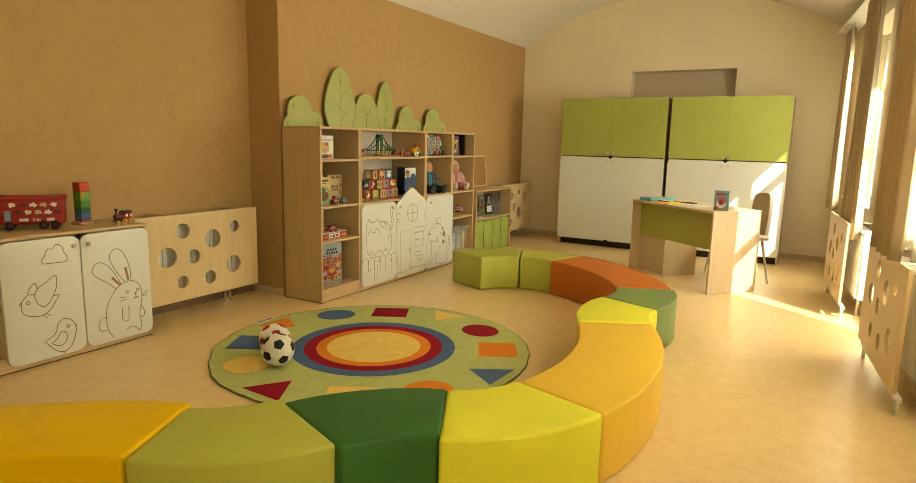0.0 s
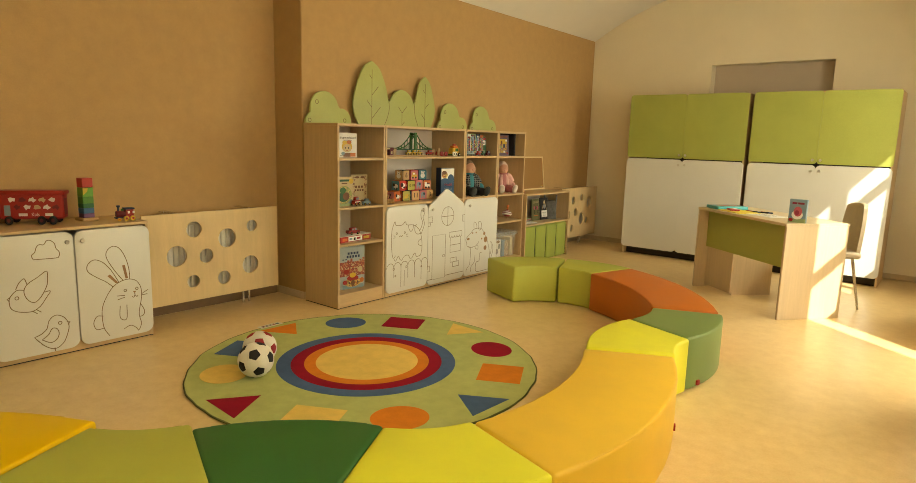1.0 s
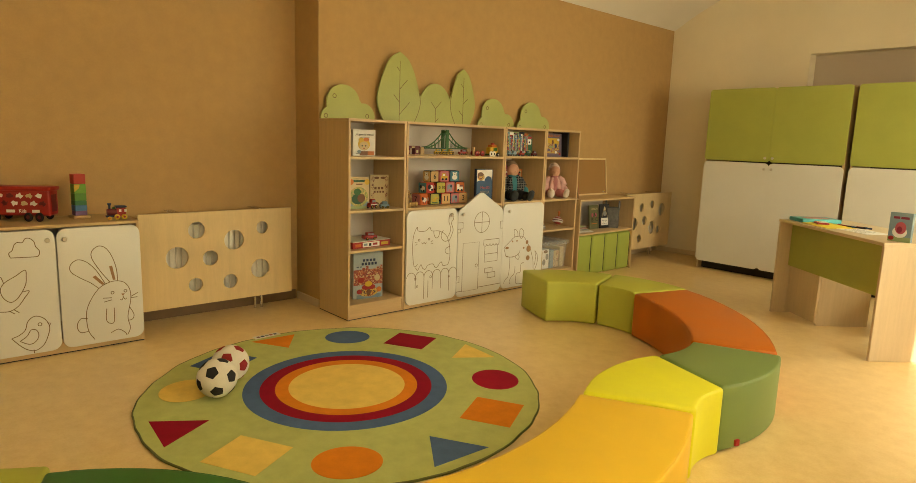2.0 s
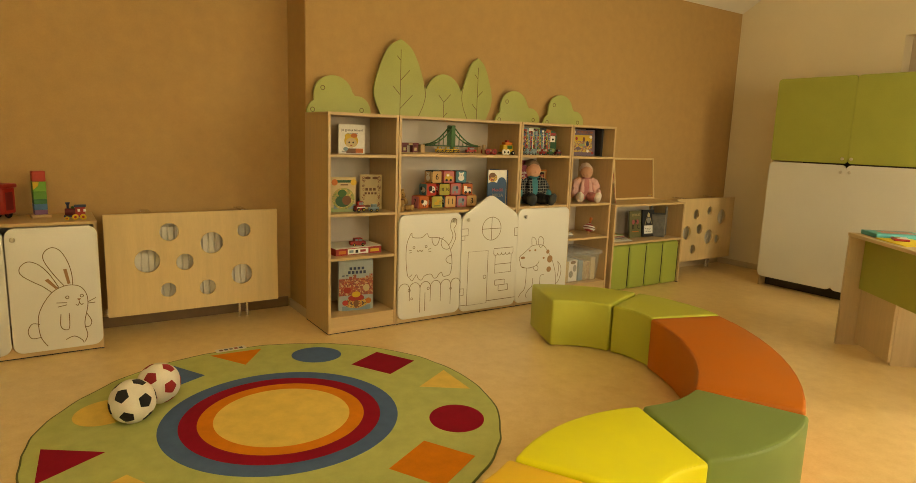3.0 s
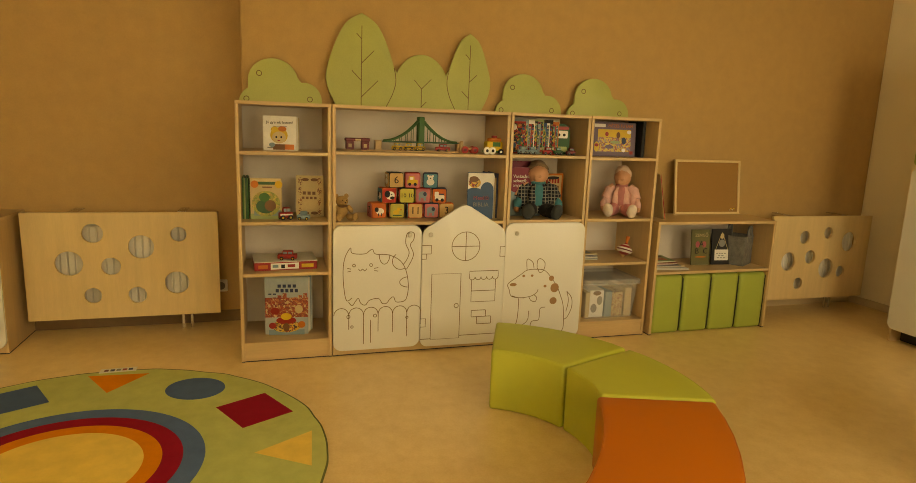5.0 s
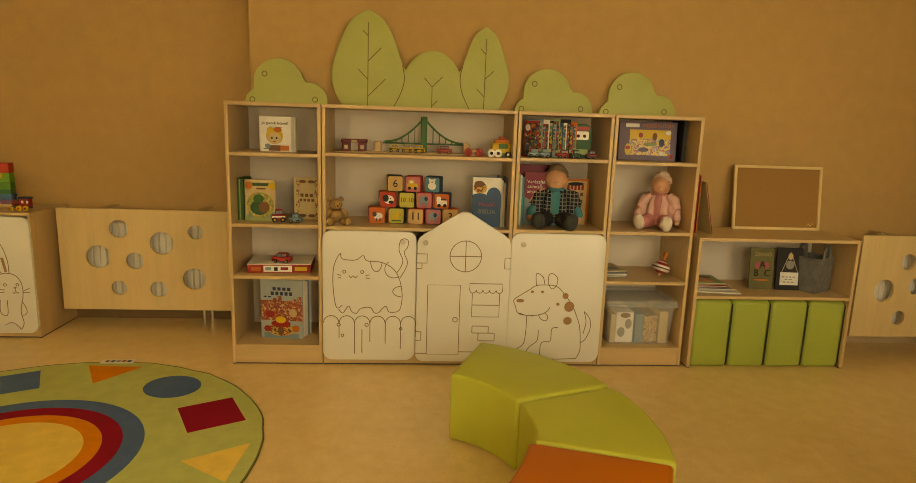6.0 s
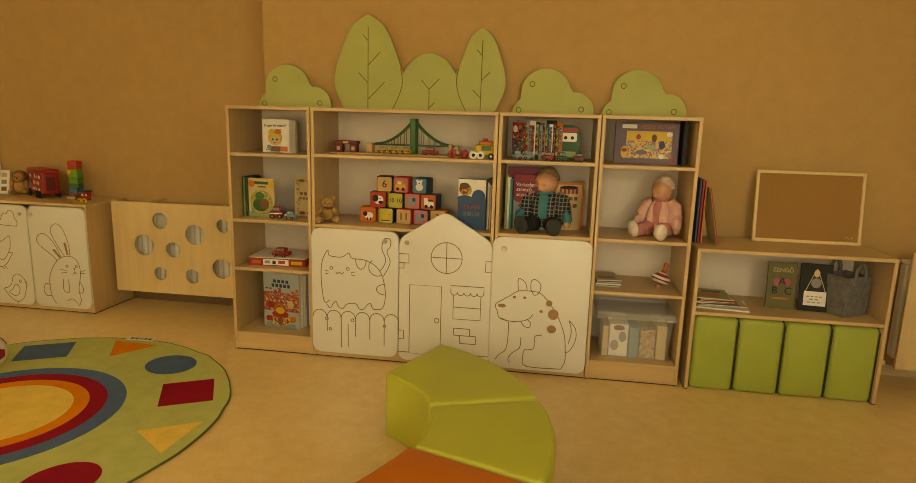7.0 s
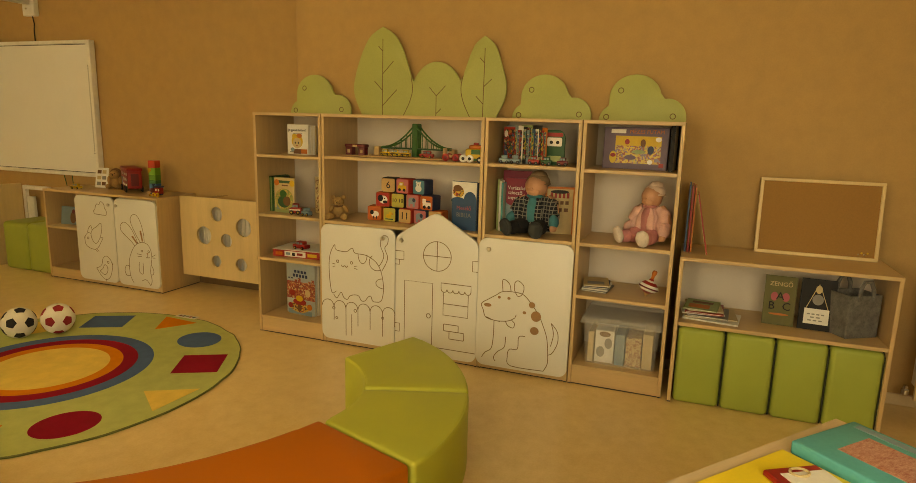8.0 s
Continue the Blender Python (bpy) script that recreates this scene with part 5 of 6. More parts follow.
for x in (0.005, 0.065):
    wheel(ax, x, -0.001, 0.021, 0.021, C_RED, C_DKRED)
    wheel(ax, x, 0.052, 0.021, 0.021, C_RED, C_DKRED)
tc = thing("toy_van", at(1.36, 0.04, 1.155, 8), "yellow and orange wooden toy van with white wheels", "toy van")
part("body", box(0.015, 0.12, 0, 0.055, 0.012, 0.075, 0.012, seg=3), C_YELLOW, tc, smooth=True)
part("roof", box(0.035, 0.11, 0.004, 0.051, 0.072, 0.095, 0.008, seg=3), C_ORANGE, tc, smooth=True)
part("lamp", box(0.058, 0.085, 0.015, 0.04, 0.094, 0.108, 0.004, seg=2), C_RED, tc, smooth=True)
part("window_pane", box(0.05, 0.10, -0.001, 0.001, 0.045, 0.07, 0.0004), C_GREEN, tc)
part("bumper", box(0.012, 0.122, -0.003, 0.058, 0.01, 0.022, 0.003), C_GREEN, tc)
for x in (0.008, 0.045):
    wheel(tc, x, -0.004, 0.021, 0.021, C_WHITE, C_BLACK)
wheel(tc, 0.1, -0.004, 0.016, 0.016, C_BLACK, C_WHITE)

# soft number blocks, stacked: each a plush cube with a printed face on the front and on the side
BLOCK = 0.088
CLOTH_BLOCK = [material("block_cloth_%s" % n, c, 0.75, 0.06, 14, fine=260, bump=0.15) for n, c in (("orange", (0.56, 0.13, 0.03)), ("pink", (0.52, 0.16, 0.17)), ("tan", (0.58, 0.37, 0.16)), ("lime", (0.46, 0.42, 0.09)), ("red", (0.46, 0.035, 0.025)), ("aqua", (0.08, 0.24, 0.30)))]
B_ORANGE, B_PINK, B_TAN, B_LIME, B_RED, B_AQUA = CLOTH_BLOCK


def print_face(face, digit, pics):
    """Digits or a small picture of bars and rounds on a printed panel that stands in the x-z plane."""
    if digit:
        lettering("number", digit, 0.060 if len(digit) < 3 else 0.034, C_BLACK, face, pose(BLOCK / 2, -0.0014, BLOCK / 2, 90))
    for n, (kind, x, z, a, c, mm) in enumerate(pics):
        o = part("printed_shape", slab(circle(x, z, a, 14, c) if kind == "o" else rounded(x - a, x + a, z - c, z + c, min(a, c) * 0.35, 2), 0.0012), mm, face)
        o.location.y = -0.0006 - 0.0004 * n


CAR = [("b", 0.042, 0.035, 0.030, 0.013, C_YELLOW), ("b", 0.036, 0.055, 0.017, 0.013, C_YELLOW), ("b", 0.036, 0.056, 0.010, 0.007, C_WHITE), ("o", 0.026, 0.022, 0.009, 0.009, C_BLACK), ("o", 0.058, 0.022, 0.009, 0.009, C_BLACK)]
BEAR = [("o", 0.044, 0.036, 0.023, 0.020, C_WHITE), ("o", 0.044, 0.060, 0.016, 0.014, C_WHITE), ("o", 0.030, 0.072, 0.006, 0.006, C_WHITE), ("o", 0.058, 0.072, 0.006, 0.006, C_WHITE), ("o", 0.044, 0.058, 0.004, 0.003, C_BLACK)]
MOLE = [("o", 0.048, 0.044, 0.027, 0.024, C_WHITE), ("o", 0.030, 0.052, 0.017, 0.020, C_BLACK), ("o", 0.060, 0.030, 0.014, 0.009, C_BLACK), ("o", 0.056, 0.050, 0.004, 0.004, C_BLACK)]
ELEPHANT = [("o", 0.042, 0.050, 0.026, 0.020, C_SKY), ("b", 0.024, 0.032, 0.006, 0.018, C_SKY), ("b", 0.054, 0.028, 0.007, 0.013, C_SKY), ("o", 0.054, 0.054, 0.010, 0.012, C_NAVY)]
TRUCK = [("b", 0.046, 0.034, 0.028, 0.014, C_WHITE), ("b", 0.028, 0.054, 0.012, 0.014, C_WHITE), ("b", 0.056, 0.054, 0.014, 0.004, C_NAVY), ("o", 0.030, 0.020, 0.010, 0.010, C_BLACK), ("o", 0.062, 0.020, 0.010, 0.010, C_BLACK)]
SHEEP = [("o", 0.048, 0.040, 0.025, 0.019, C_WHITE), ("o", 0.028, 0.050, 0.012, 0.014, C_BLACK), ("b", 0.040, 0.020, 0.003, 0.009, C_BLACK), ("b", 0.058, 0.020, 0.003, 0.009, C_BLACK)]
DUCK = [("o", 0.038, 0.034, 0.019, 0.013, C_YELLOW), ("o", 0.052, 0.052, 0.011, 0.011, C_YELLOW), ("b", 0.066, 0.050, 0.006, 0.003, C_ORANGE), ("b", 0.044, 0.017, 0.026, 0.003, C_DKGREEN)]
lay = [(0.818, 2, B_TAN, "6", []), (0.914, 2, B_PINK, "", CAR), (1.020, 2, B_AQUA, "", BEAR),
       (0.780, 1, B_RED, "", MOLE), (0.882, 1, B_LIME, "10 10", []), (0.978, 1, B_PINK, "", ELEPHANT), (1.074, 1, B_ORANGE, "", TRUCK),
       (0.722, 0, B_ORANGE, "", SHEEP), (0.826, 0, B_LIME, "", DUCK), (0.932, 0, B_TAN, "11", []), (1.030, 0, B_PINK, "", ELEPHANT), (1.124, 0, B_TAN, "3", [])]
turns = [6, -8, -14, 8, -3, -6, -10, 9, -4, -6, -8, -5]
for i, (x, level, mm, digit, pics) in enumerate(lay):
    blk = thing("toy_block", at(x, 0.13 + 0.004 * (i % 3), 0.77 + level * (BLOCK + 0.0006), turns[i]), "soft printed cube toy block with %s" % ("a number" if digit else "a picture"), "toy block", "stack of soft toy blocks")
    core = part("core", box(0, BLOCK, 0, BLOCK, 0, BLOCK, 0.009, seg=3), (C_BLACK, B_RED, C_NAVY, B_ORANGE)[i % 4], blk, smooth=True)
    for v in core.data.vertices:
        v.co += 0.0016 * Vector(noise.noise_vector(v.co * 40 + Vector((i, 0, 0))))
    face = part("printed_face", slab(rounded(0.004, BLOCK - 0.004, 0.004, BLOCK - 0.004, 0.009, 3), 0.002), mm, blk)
    face.location.y = -0.0018
    print_face(face, digit, pics)
    side = part("printed_side", slab(rounded(0.004, BLOCK - 0.004, 0.004, BLOCK - 0.004, 0.009, 3), 0.002), CLOTH_BLOCK[(i * 5 + 2) % 6], blk)
    side.matrix_basis = pose(-0.0018, BLOCK, 0, 0, 0, -90)
    print_face(side, "7" if i == 7 else "", [] if i == 7 else (BEAR, DUCK, CAR, SHEEP, MOLE)[i % 5])


def soft_toy(m, pieces, label):
    """A plush animal: each piece (name, centre, radii, material, turn) sewn to the body."""
    toy = thing("soft_toy", m, label, "soft toy")
    for name, c, r, mat, turn in pieces:
        b = ball(*c, *r, m=pose(0, 0, 0, *turn))
        for v in b.verts:
            v.co += 0.002 * Vector(noise.noise_vector(v.co * 90))
        part(name, b, mat, toy, smooth=True)
    return toy


def both(name, c, r, mat, ry=0, rz=0):
    return [(name, (s * c[0], c[1], c[2]), r, mat, (0, s * ry, s * rz)) for s in (-1, 1)]


# teddy
M_PLUSH = material("golden_plush", (0.42, 0.26, 0.10), 1.0, 0.14, 30, fine=300, bump=0.8)
M_EYE = plain("black_bead", (0.015, 0.012, 0.01), 0.2)
soft_toy(at(0.545, 0.09, 0.77, 20) @ Matrix.Scale(0.9, 4), [("body", (0, 0.004, 0.055), (0.042, 0.036, 0.045), M_PLUSH, (0, 0, 0)), ("head", (0, -0.006, 0.118), (0.039, 0.035, 0.034), M_PLUSH, (0, 0, 0)), ("muzzle", (0, -0.040, 0.110), (0.017, 0.013, 0.013), M_PLUSH, (0, 0, 0)), ("nose", (0, -0.053, 0.114), (0.005, 0.003, 0.004), M_EYE, (0, 0, 0)), ("scarf", (0, -0.008, 0.088), (0.034, 0.036, 0.009), C_BROWN, (0, 0, 0))]
         + both("ear", (0.034, 0.004, 0.148), (0.015, 0.008, 0.015), M_PLUSH) + both("arm", (0.050, -0.014, 0.068), (0.017, 0.018, 0.03), M_PLUSH, -35) + both("eye", (0.014, -0.038, 0.126), (0.003, 0.003, 0.003), M_EYE)
         + both("leg", (0.042, -0.045, 0.022), (0.022, 0.036, 0.021), M_PLUSH, 0, 22) + both("foot", (0.055, -0.076, 0.025), (0.02, 0.012, 0.023), M_PLUSH), "small golden brown plush toy sitting on the shelf")
# tall books at the right of the wide column
book(at(1.285, 0.10, 0.77, -8), 0.155, 0.275, 0.014, C_BLUE, "blue and white illustrated children's book", bars=[(0.0, 0.155, 0.165, 0.272, C_WHITE)], blobs=[(0.04, 0.215, 0.036, 0.032, PR_TENT), (0.035, 0.235, 0.028, 0.018, C_BROWN), (0.115, 0.17, 0.04, 0.05, C_BLUE), (0.04, 0.165, 0.045, 0.02, C_BLUE)],
     words=[("Mesélő", 0.032, 0.08, 0.125, C_PINK), ("BIBLIA", 0.034, 0.08, 0.085, C_GREY)])
for i in range(5):
    book(at(1.432 + 0.012 * i, 0.11, 0.77, -3), 0.010, 0.27 - 0.013 * (i % 3), 0.19, (C_NAVY, C_WHITE, C_CREAMP, C_NAVY, C_WHITE)[i], "tall slim book standing on edge", group="slim books beside the blue book")

# column three, top: a crowded row of shaped picture books and toy trains
pal = [C_RED, C_SKY, C_RED, C_WHITE, C_BLACK, C_SKY, C_PALEGREEN, C_BLUE, C_WHITE, C_BLACK, C_RED, C_ORANGE]
for i in range(12):
    w, hb = 0.085, 0.192 + 0.014 * math.sin(i * 2.3)
    book(at(1.562 + 0.0175 * i, 0.15 - 0.005 * i, 1.16, -30 - 2 * (i % 4)), w, hb, 0.006, pal[i], "thin bright shaped picture book in a tight row", group="row of shaped picture books",
         bars=[(0.004, w - 0.004, 0.010 + 0.012 * (i % 3), hb - 0.012 - 0.01 * (i % 2), (PR_BRIGHT, PR_MIXED, PR_COOL)[i % 3])], blobs=[(0.018, hb - 0.035, 0.014, 0.018, pal[(i + 3) % 12]), (0.020, 0.05, 0.012, 0.016, pal[(i + 7) % 12])])
lb = thing("book", at(1.765, 0.085, 1.16, -4), "green train-shaped board book with large printed windows", "book")
part("page_block", slab(rounded(0, 0.15, 0, 0.185, 0.045), 0.016, 0.002), C_DKGREEN, lb, smooth=True)
for n, (x0, x1, z0, z1, mm) in enumerate(((0.055, 0.135, 0.10, 0.145, C_WHITE), (0.012, 0.14, 0.15, 0.17, C_RED), (0.012, 0.045, 0.075, 0.135, C_ORANGE), (0.06, 0.135, 0.02, 0.05, C_PALEGREEN))):
    o = part("printed_bar", slab(rounded(x0, x1, z0, z1, 0.008, 3), 0.001), mm, lb)
    o.location.y = -0.001
for x in (0.078, 0.112):
    o = part("printed_shape", slab(circle(x, 0.12, 0.009, 14), 0.001), C_BLACK, lb)
    o.location.y = -0.0018
for x, mm in ((1.57, C_SKY), (1.63, C_SKY), (1.73, C_RED), (1.80, C_DKGREEN), (1.885, C_DKRED)):
    toy_car(at(x, 0.035, 1.16, 3), 0.058, 0.026, 0.045, mm, "small toy railway engine in front of the books", group="small toy engines", hub=C_GREY)
# below: books behind a seated doll
book(at(1.545, 0.235, 0.775), 0.21, 0.335, 0.012, C_MAGENTA, "tall dark red book standing at the back")
for i in range(3):
    book(at(1.54 + 0.012 * i, 0.14, 0.775, -2), 0.010, 0.29 - 0.01 * i, 0.06, (C_PALEGREEN, C_WHITE, C_TEAL)[i], "slim exercise book standing on edge", group="slim exercise books")
book(at(1.583, 0.17, 0.775, -4), 0.20, 0.30, 0.008, C_SKY, "blue and magenta exercise book", bars=[(0.0, 0.20, 0.165, 0.30, C_MAGENTA), (0.1, 0.16, 0.07, 0.12, C_RED)], blobs=[(0.10, 0.165, 0.10, 0.028, C_MAGENTA), (0.165, 0.26, 0.022, 0.022, C_PINK)],
     words=[("Varázslatos", 0.028, 0.075, 0.245, C_WHITE), ("színező", 0.028, 0.055, 0.218, C_WHITE), ("anyanyelvből", 0.026, 0.08, 0.19, C_WHITE)])
book(at(1.80, 0.19, 0.775, 12), 0.165, 0.262, 0.010, C_CREAMP, "cream book with dotted orange border", bars=[(0.0, 0.012, 0.0, 0.262, C_ORANGE), (0.153, 0.165, 0.0, 0.262, C_ORANGE), (0.012, 0.153, 0.25, 0.262, C_ORANGE)] + row_of_bars(0.03, 0.14, 0.20, 0.03, C_RED, 5) + row_of_bars(0.03, 0.14, 0.165, 0.02, C_BROWN, 4) + row_of_bars(0.04, 0.14, 0.125, 0.02, C_BROWN, 3), blobs=[(0.08, 0.235, 0.05, 0.01, C_BLACK)])


def doll(m, skin, hat, coat, shirt, legs, shoes, label, sleeve=2):
    """A seated doll as one plain mesh with cloth colours."""
    b = lathe([(0.088, 0.02), (0.102, 0.05), (0.092, 0.11), (0.074, 0.17), (0.05, 0.205), (0.03, 0.222)], 24, index=2)
    bmesh.ops.transform(b, matrix=Matrix.Diagonal((1, 0.66, 1, 1)), verts=b.verts)
    ball(0, -0.040, 0.125, 0.052, 0.036, 0.085, b, 3)
    ball(0, -0.014, 0.262, 0.064, 0.060, 0.062, b, 0)
    ball(0, -0.048, 0.243, 0.044, 0.026, 0.032, b, 0)
    ball(0, -0.072, 0.252, 0.009, 0.007, 0.008, b, 0)
    ball(0, 0.006, 0.290, 0.066, 0.062, 0.044, b, 1)
    ball(0, 0.016, 0.314, 0.050, 0.050, 0.036, b, 1)
    ball(0, 0.002, 0.278, 0.070, 0.066, 0.014, b, 1)
    ball(0, -0.030, 0.212, 0.046, 0.034, 0.016, b, 3)
    for s in (-1, 1):
        tube([(s * 0.055, 0.0, 0.195), (s * 0.092, -0.008, 0.165), (s * 0.118, -0.03, 0.115)], [0.032, 0.040, 0.034], 12, b)
        ball(s * 0.092, -0.008, 0.165, 0.040, 0.040, 0.040, b, 2)
        ball(s * 0.098, -0.012, 0.112, 0.044, 0.048, 0.074, b, 2, m=pose(0, 0, 0, -12, s * -14))
        ball(s * 0.036, -0.058, 0.128, 0.026, 0.016, 0.082, b, 2, m=pose(0, 0, 0, -10, s * -10))
        ball(s * 0.128, -0.050, 0.082, 0.027, 0.032, 0.040, b, sleeve, m=pose(0, 0, 0, -30, s * -12))
        ball(s * 0.134, -0.066, 0.05, 0.018, 0.022, 0.022, b, 0)
        ball(s * 0.052, -0.07, 0.046, 0.046, 0.075, 0.044, b, 4, m=pose(0, 0, 0, 0, 0, s * 14))
        ball(s * 0.072, -0.135, 0.042, 0.038, 0.05, 0.038, b, 4, m=pose(0, 0, 0, 0, 0, s * 18))
        ball(s * 0.088, -0.188, 0.050, 0.040, 0.024, 0.050, b, 5, m=pose(0, 0, 0, 16, 0, s * 22))
        ball(s * 0.091, -0.202, 0.052, 0.033, 0.016, 0.043, b, 5, m=pose(0, 0, 0, 16, 0, s * 22))
    for f in b.faces:
        if f.material_index == 0 and abs(f.calc_center_median().x) < 0.13 and f.calc_center_median().z < 0.2 and f.calc_center_median().z > 0.098 and f.calc_center_median().y > -0.08:
            f.material_index = 2
    for v in b.verts:
        v.co += 0.004 * Vector(noise.noise_vector(v.co * 32)) + 0.002 * Vector(noise.noise_vector(v.co * 80))
    lowest = min(v.co.z for v in b.verts)
    for v in b.verts:
        v.co.z -= lowest
    ob = part("doll", b, [skin, hat, coat, shirt, legs, shoes], None, "", True)
    ob.matrix_basis = m
    return tagged(ob, label, "doll")


def cloth(name, rgb):
    return material(name, rgb, 0.95, 0.10, 18, fine=260, bump=0.6)


M_VINYL = plain("doll_vinyl", (0.58, 0.30, 0.18), 0.45)
M_PLAID = bpy.data.materials.new("dark_plaid_cloth")
M_PLAID.use_nodes = True
pn, pl = M_PLAID.node_tree.nodes, M_PLAID.node_tree.links
pc = pn.new("ShaderNodeTexCoord")
sep = pn.new("ShaderNodeSeparateXYZ")
pl.new(pc.outputs["Object"], sep.inputs[0])
outs = []
for axis in ("X", "Z"):
    mu = pn.new("ShaderNodeMath")
    mu.operation = "MULTIPLY"
    mu.inputs[1].default_value = 48.0
    fr = pn.new("ShaderNodeMath")
    fr.operation = "FRACT"
    gt = pn.new("ShaderNodeMath")
    gt.operation = "GREATER_THAN"
    gt.inputs[1].default_value = 0.78
    pl.new(sep.outputs[axis], mu.inputs[0])
    pl.new(mu.outputs[0], fr.inputs[0])
    pl.new(fr.outputs[0], gt.inputs[0])
    outs.append(gt)
mxx = pn.new("ShaderNodeMath")
mxx.operation = "MAXIMUM"
pl.new(outs[0].outputs[0], mxx.inputs[0])
pl.new(outs[1].outputs[0], mxx.inputs[1])
rp = pn.new("ShaderNodeValToRGB")
rp.color_ramp.elements[0].color, rp.color_ramp.elements[1].color = (0.010, 0.013, 0.02, 1), (0.20, 0.20, 0.18, 1)
pl.new(mxx.outputs[0], rp.inputs["Fac"])
pl.new(rp.outputs["Color"], pn["Principled BSDF"].inputs["Base Color"])
pn["Principled BSDF"].inputs["Roughness"].default_value = 0.95
M_PINKC = cloth("pink_knit", (0.70, 0.42, 0.37))
doll(at(1.76, 0.17, 0.775, -12), M_VINYL, cloth("grey_brown_knit", (0.25, 0.17, 0.10)), M_PLAID, cloth("turquoise_jersey", (0.045, 0.21, 0.25)), cloth("dark_denim", (0.014, 0.013, 0.014)), cloth("grey_shoe_cloth", (0.045, 0.05, 0.05)), "seated doll in a dark plaid jacket, turquoise shirt and knitted cap", 3)
doll(at(2.372, 0.19, 0.775, -32) @ Matrix.Diagonal((0.84, 0.9, 0.93, 1)), M_VINYL, cloth("pale_pink_knit", (0.68, 0.52, 0.42)), M_PINKC, cloth("rose_jersey", (0.50, 0.20, 0.19)), cloth("rose_trousers", (0.60, 0.24, 0.24)), cloth("white_sock_cloth", (0.72, 0.62, 0.54)), "seated doll in pink knitted clothes and a pale cap")

# column four
gm = thing("game_box", at(2.10, 0.17, 1.155, -3, -4), "muted purple board game box with a yellow picture, standing upright", "game box")
part("box_front", box(0, 0.325, 0, 0.045, 0, 0.215, 0.002), C_PURPLE, gm)
for n, (x0, x1, z0, z1, mm) in enumerate([(0.06, 0.29, 0.03, 0.17, C_YELLOW), (0.06, 0.29, 0.03, 0.12, PR_GAME), (0.285, 0.308, 0.015, 0.035, C_RED), (0.035, 0.11, 0.183, 0.203, C_WHITE)]):
    o = part("printed_bar", slab([(x0, z0), (x1, z0), (x1, z1), (x0, z1)], 0.0008), mm, gm)
    o.location.y = -0.0006 - 0.0003 * n
for n, (x, z, rx, rz, mm) in enumerate([(0.052, 0.06, 0.018, 0.032, C_YELLOW), (0.052, 0.07, 0.014, 0.010, C_RED), (0.14, 0.06, 0.03, 0.012, C_PURPLE), (0.18, 0.09, 0.035, 0.010, C_PALEGREEN), (0.24, 0.10, 0.016, 0.022, C_NAVY), (0.2, 0.135, 0.013, 0.02, C_BROWN), (0.12, 0.14, 0.012, 0.014, C_RED), (0.275, 0.155, 0.015, 0.012, C_WHITE), (0.24, 0.04, 0.013, 0.012, C_WHITE)]):
    o = part("printed_shape", slab(circle(x, z, rx, 16, rz), 0.0008), mm, gm)
    o.location.y = -0.0024 - 0.0003 * n
lettering("title", "MÉZES FUTAM", 0.027, C_ORANGE, gm, pose(0.215, -0.002, 0.192, 90))
book(at(2.435, 0.10, 1.155, -4), 0.02, 0.23, 0.20, C_BLACK, "dark book standing at the side")
sp = thing("spinning_top", at(2.375, 0.12, 0.4955), "red and white striped wooden spinning top lying tilted", "spinning top")
tm = pose(0, 0, 0.004, 0, 18, 20)
prof = [(0.004, 0.0), (0.014, 0.02), (0.040, 0.035), (0.052, 0.048), (0.052, 0.056), (0.043, 0.068), (0.028, 0.082), (0.014, 0.09), (0.008, 0.10)]
for i in range(len(prof) - 1):
    part("band", lathe([prof[i], prof[i + 1]], 24, m=tm), (C_WOOD, C_RED, C_WHITE, C_DKRED, C_WHITE, C_RED, C_WHITE, C_RED)[i], sp, smooth=True)
part("grip", lathe([(0.008, 0.10), (0.009, 0.118), (0.013, 0.128), (0.012, 0.142), (0.005, 0.146)], 14, m=tm), C_ORANGE, sp, smooth=True)
for i in range(4):
    mg = book(at(2.045 + 0.004 * i, 0.10, 0.4955 + 0.009 * i) @ pose(0, 0, 0, 0, 0, -6 + 5 * i) @ pose(0, 0, 0.008, -90), 0.135, 0.19, 0.008, (C_GREY, C_WHITE, C_NAVY, C_CREAMP)[i], "thin magazine lying flat on the shelf", group="magazines on the shelf", bars=[(0.02, 0.11, 0.03, 0.09, C_GREY)])

# clear storage box with a lid
M_CLEAR = glass("clear_plastic", (0.86, 0.86, 0.82), 0.12, 0.22)
M_LIDP = glass("frosted_lid_plastic", (0.86, 0.85, 0.80), 0.25, 0.28)
sb = thing("storage_box", at(2.075, 0.045, 0.1105), "clear plastic storage box with a frosted lid, full of books", "storage box")
b = bmesh.new()
bot, topq = [], []
for (x, y) in rounded(0, 1, 0, 1, 0.08, 4):
    bot.append(b.verts.new((0.018 + x * 0.359, 0.015 + y * 0.285, 0.001)))
    topq.append(b.verts.new((x * 0.395, y * 0.315, 0.235)))
n = len(bot)
for i in range(n):
    b.faces.new((bot[i], bot[(i + 1) % n], topq[(i + 1) % n], topq[i]))
b.faces.new(bot)
part("tub", b, M_CLEAR, sb, smooth=True)
lid = part("lid", box(-0.008, 0.403, -0.008, 0.323, 0.236, 0.262, 0.01, seg=3), M_LIDP, sb, "frosted lid", True)
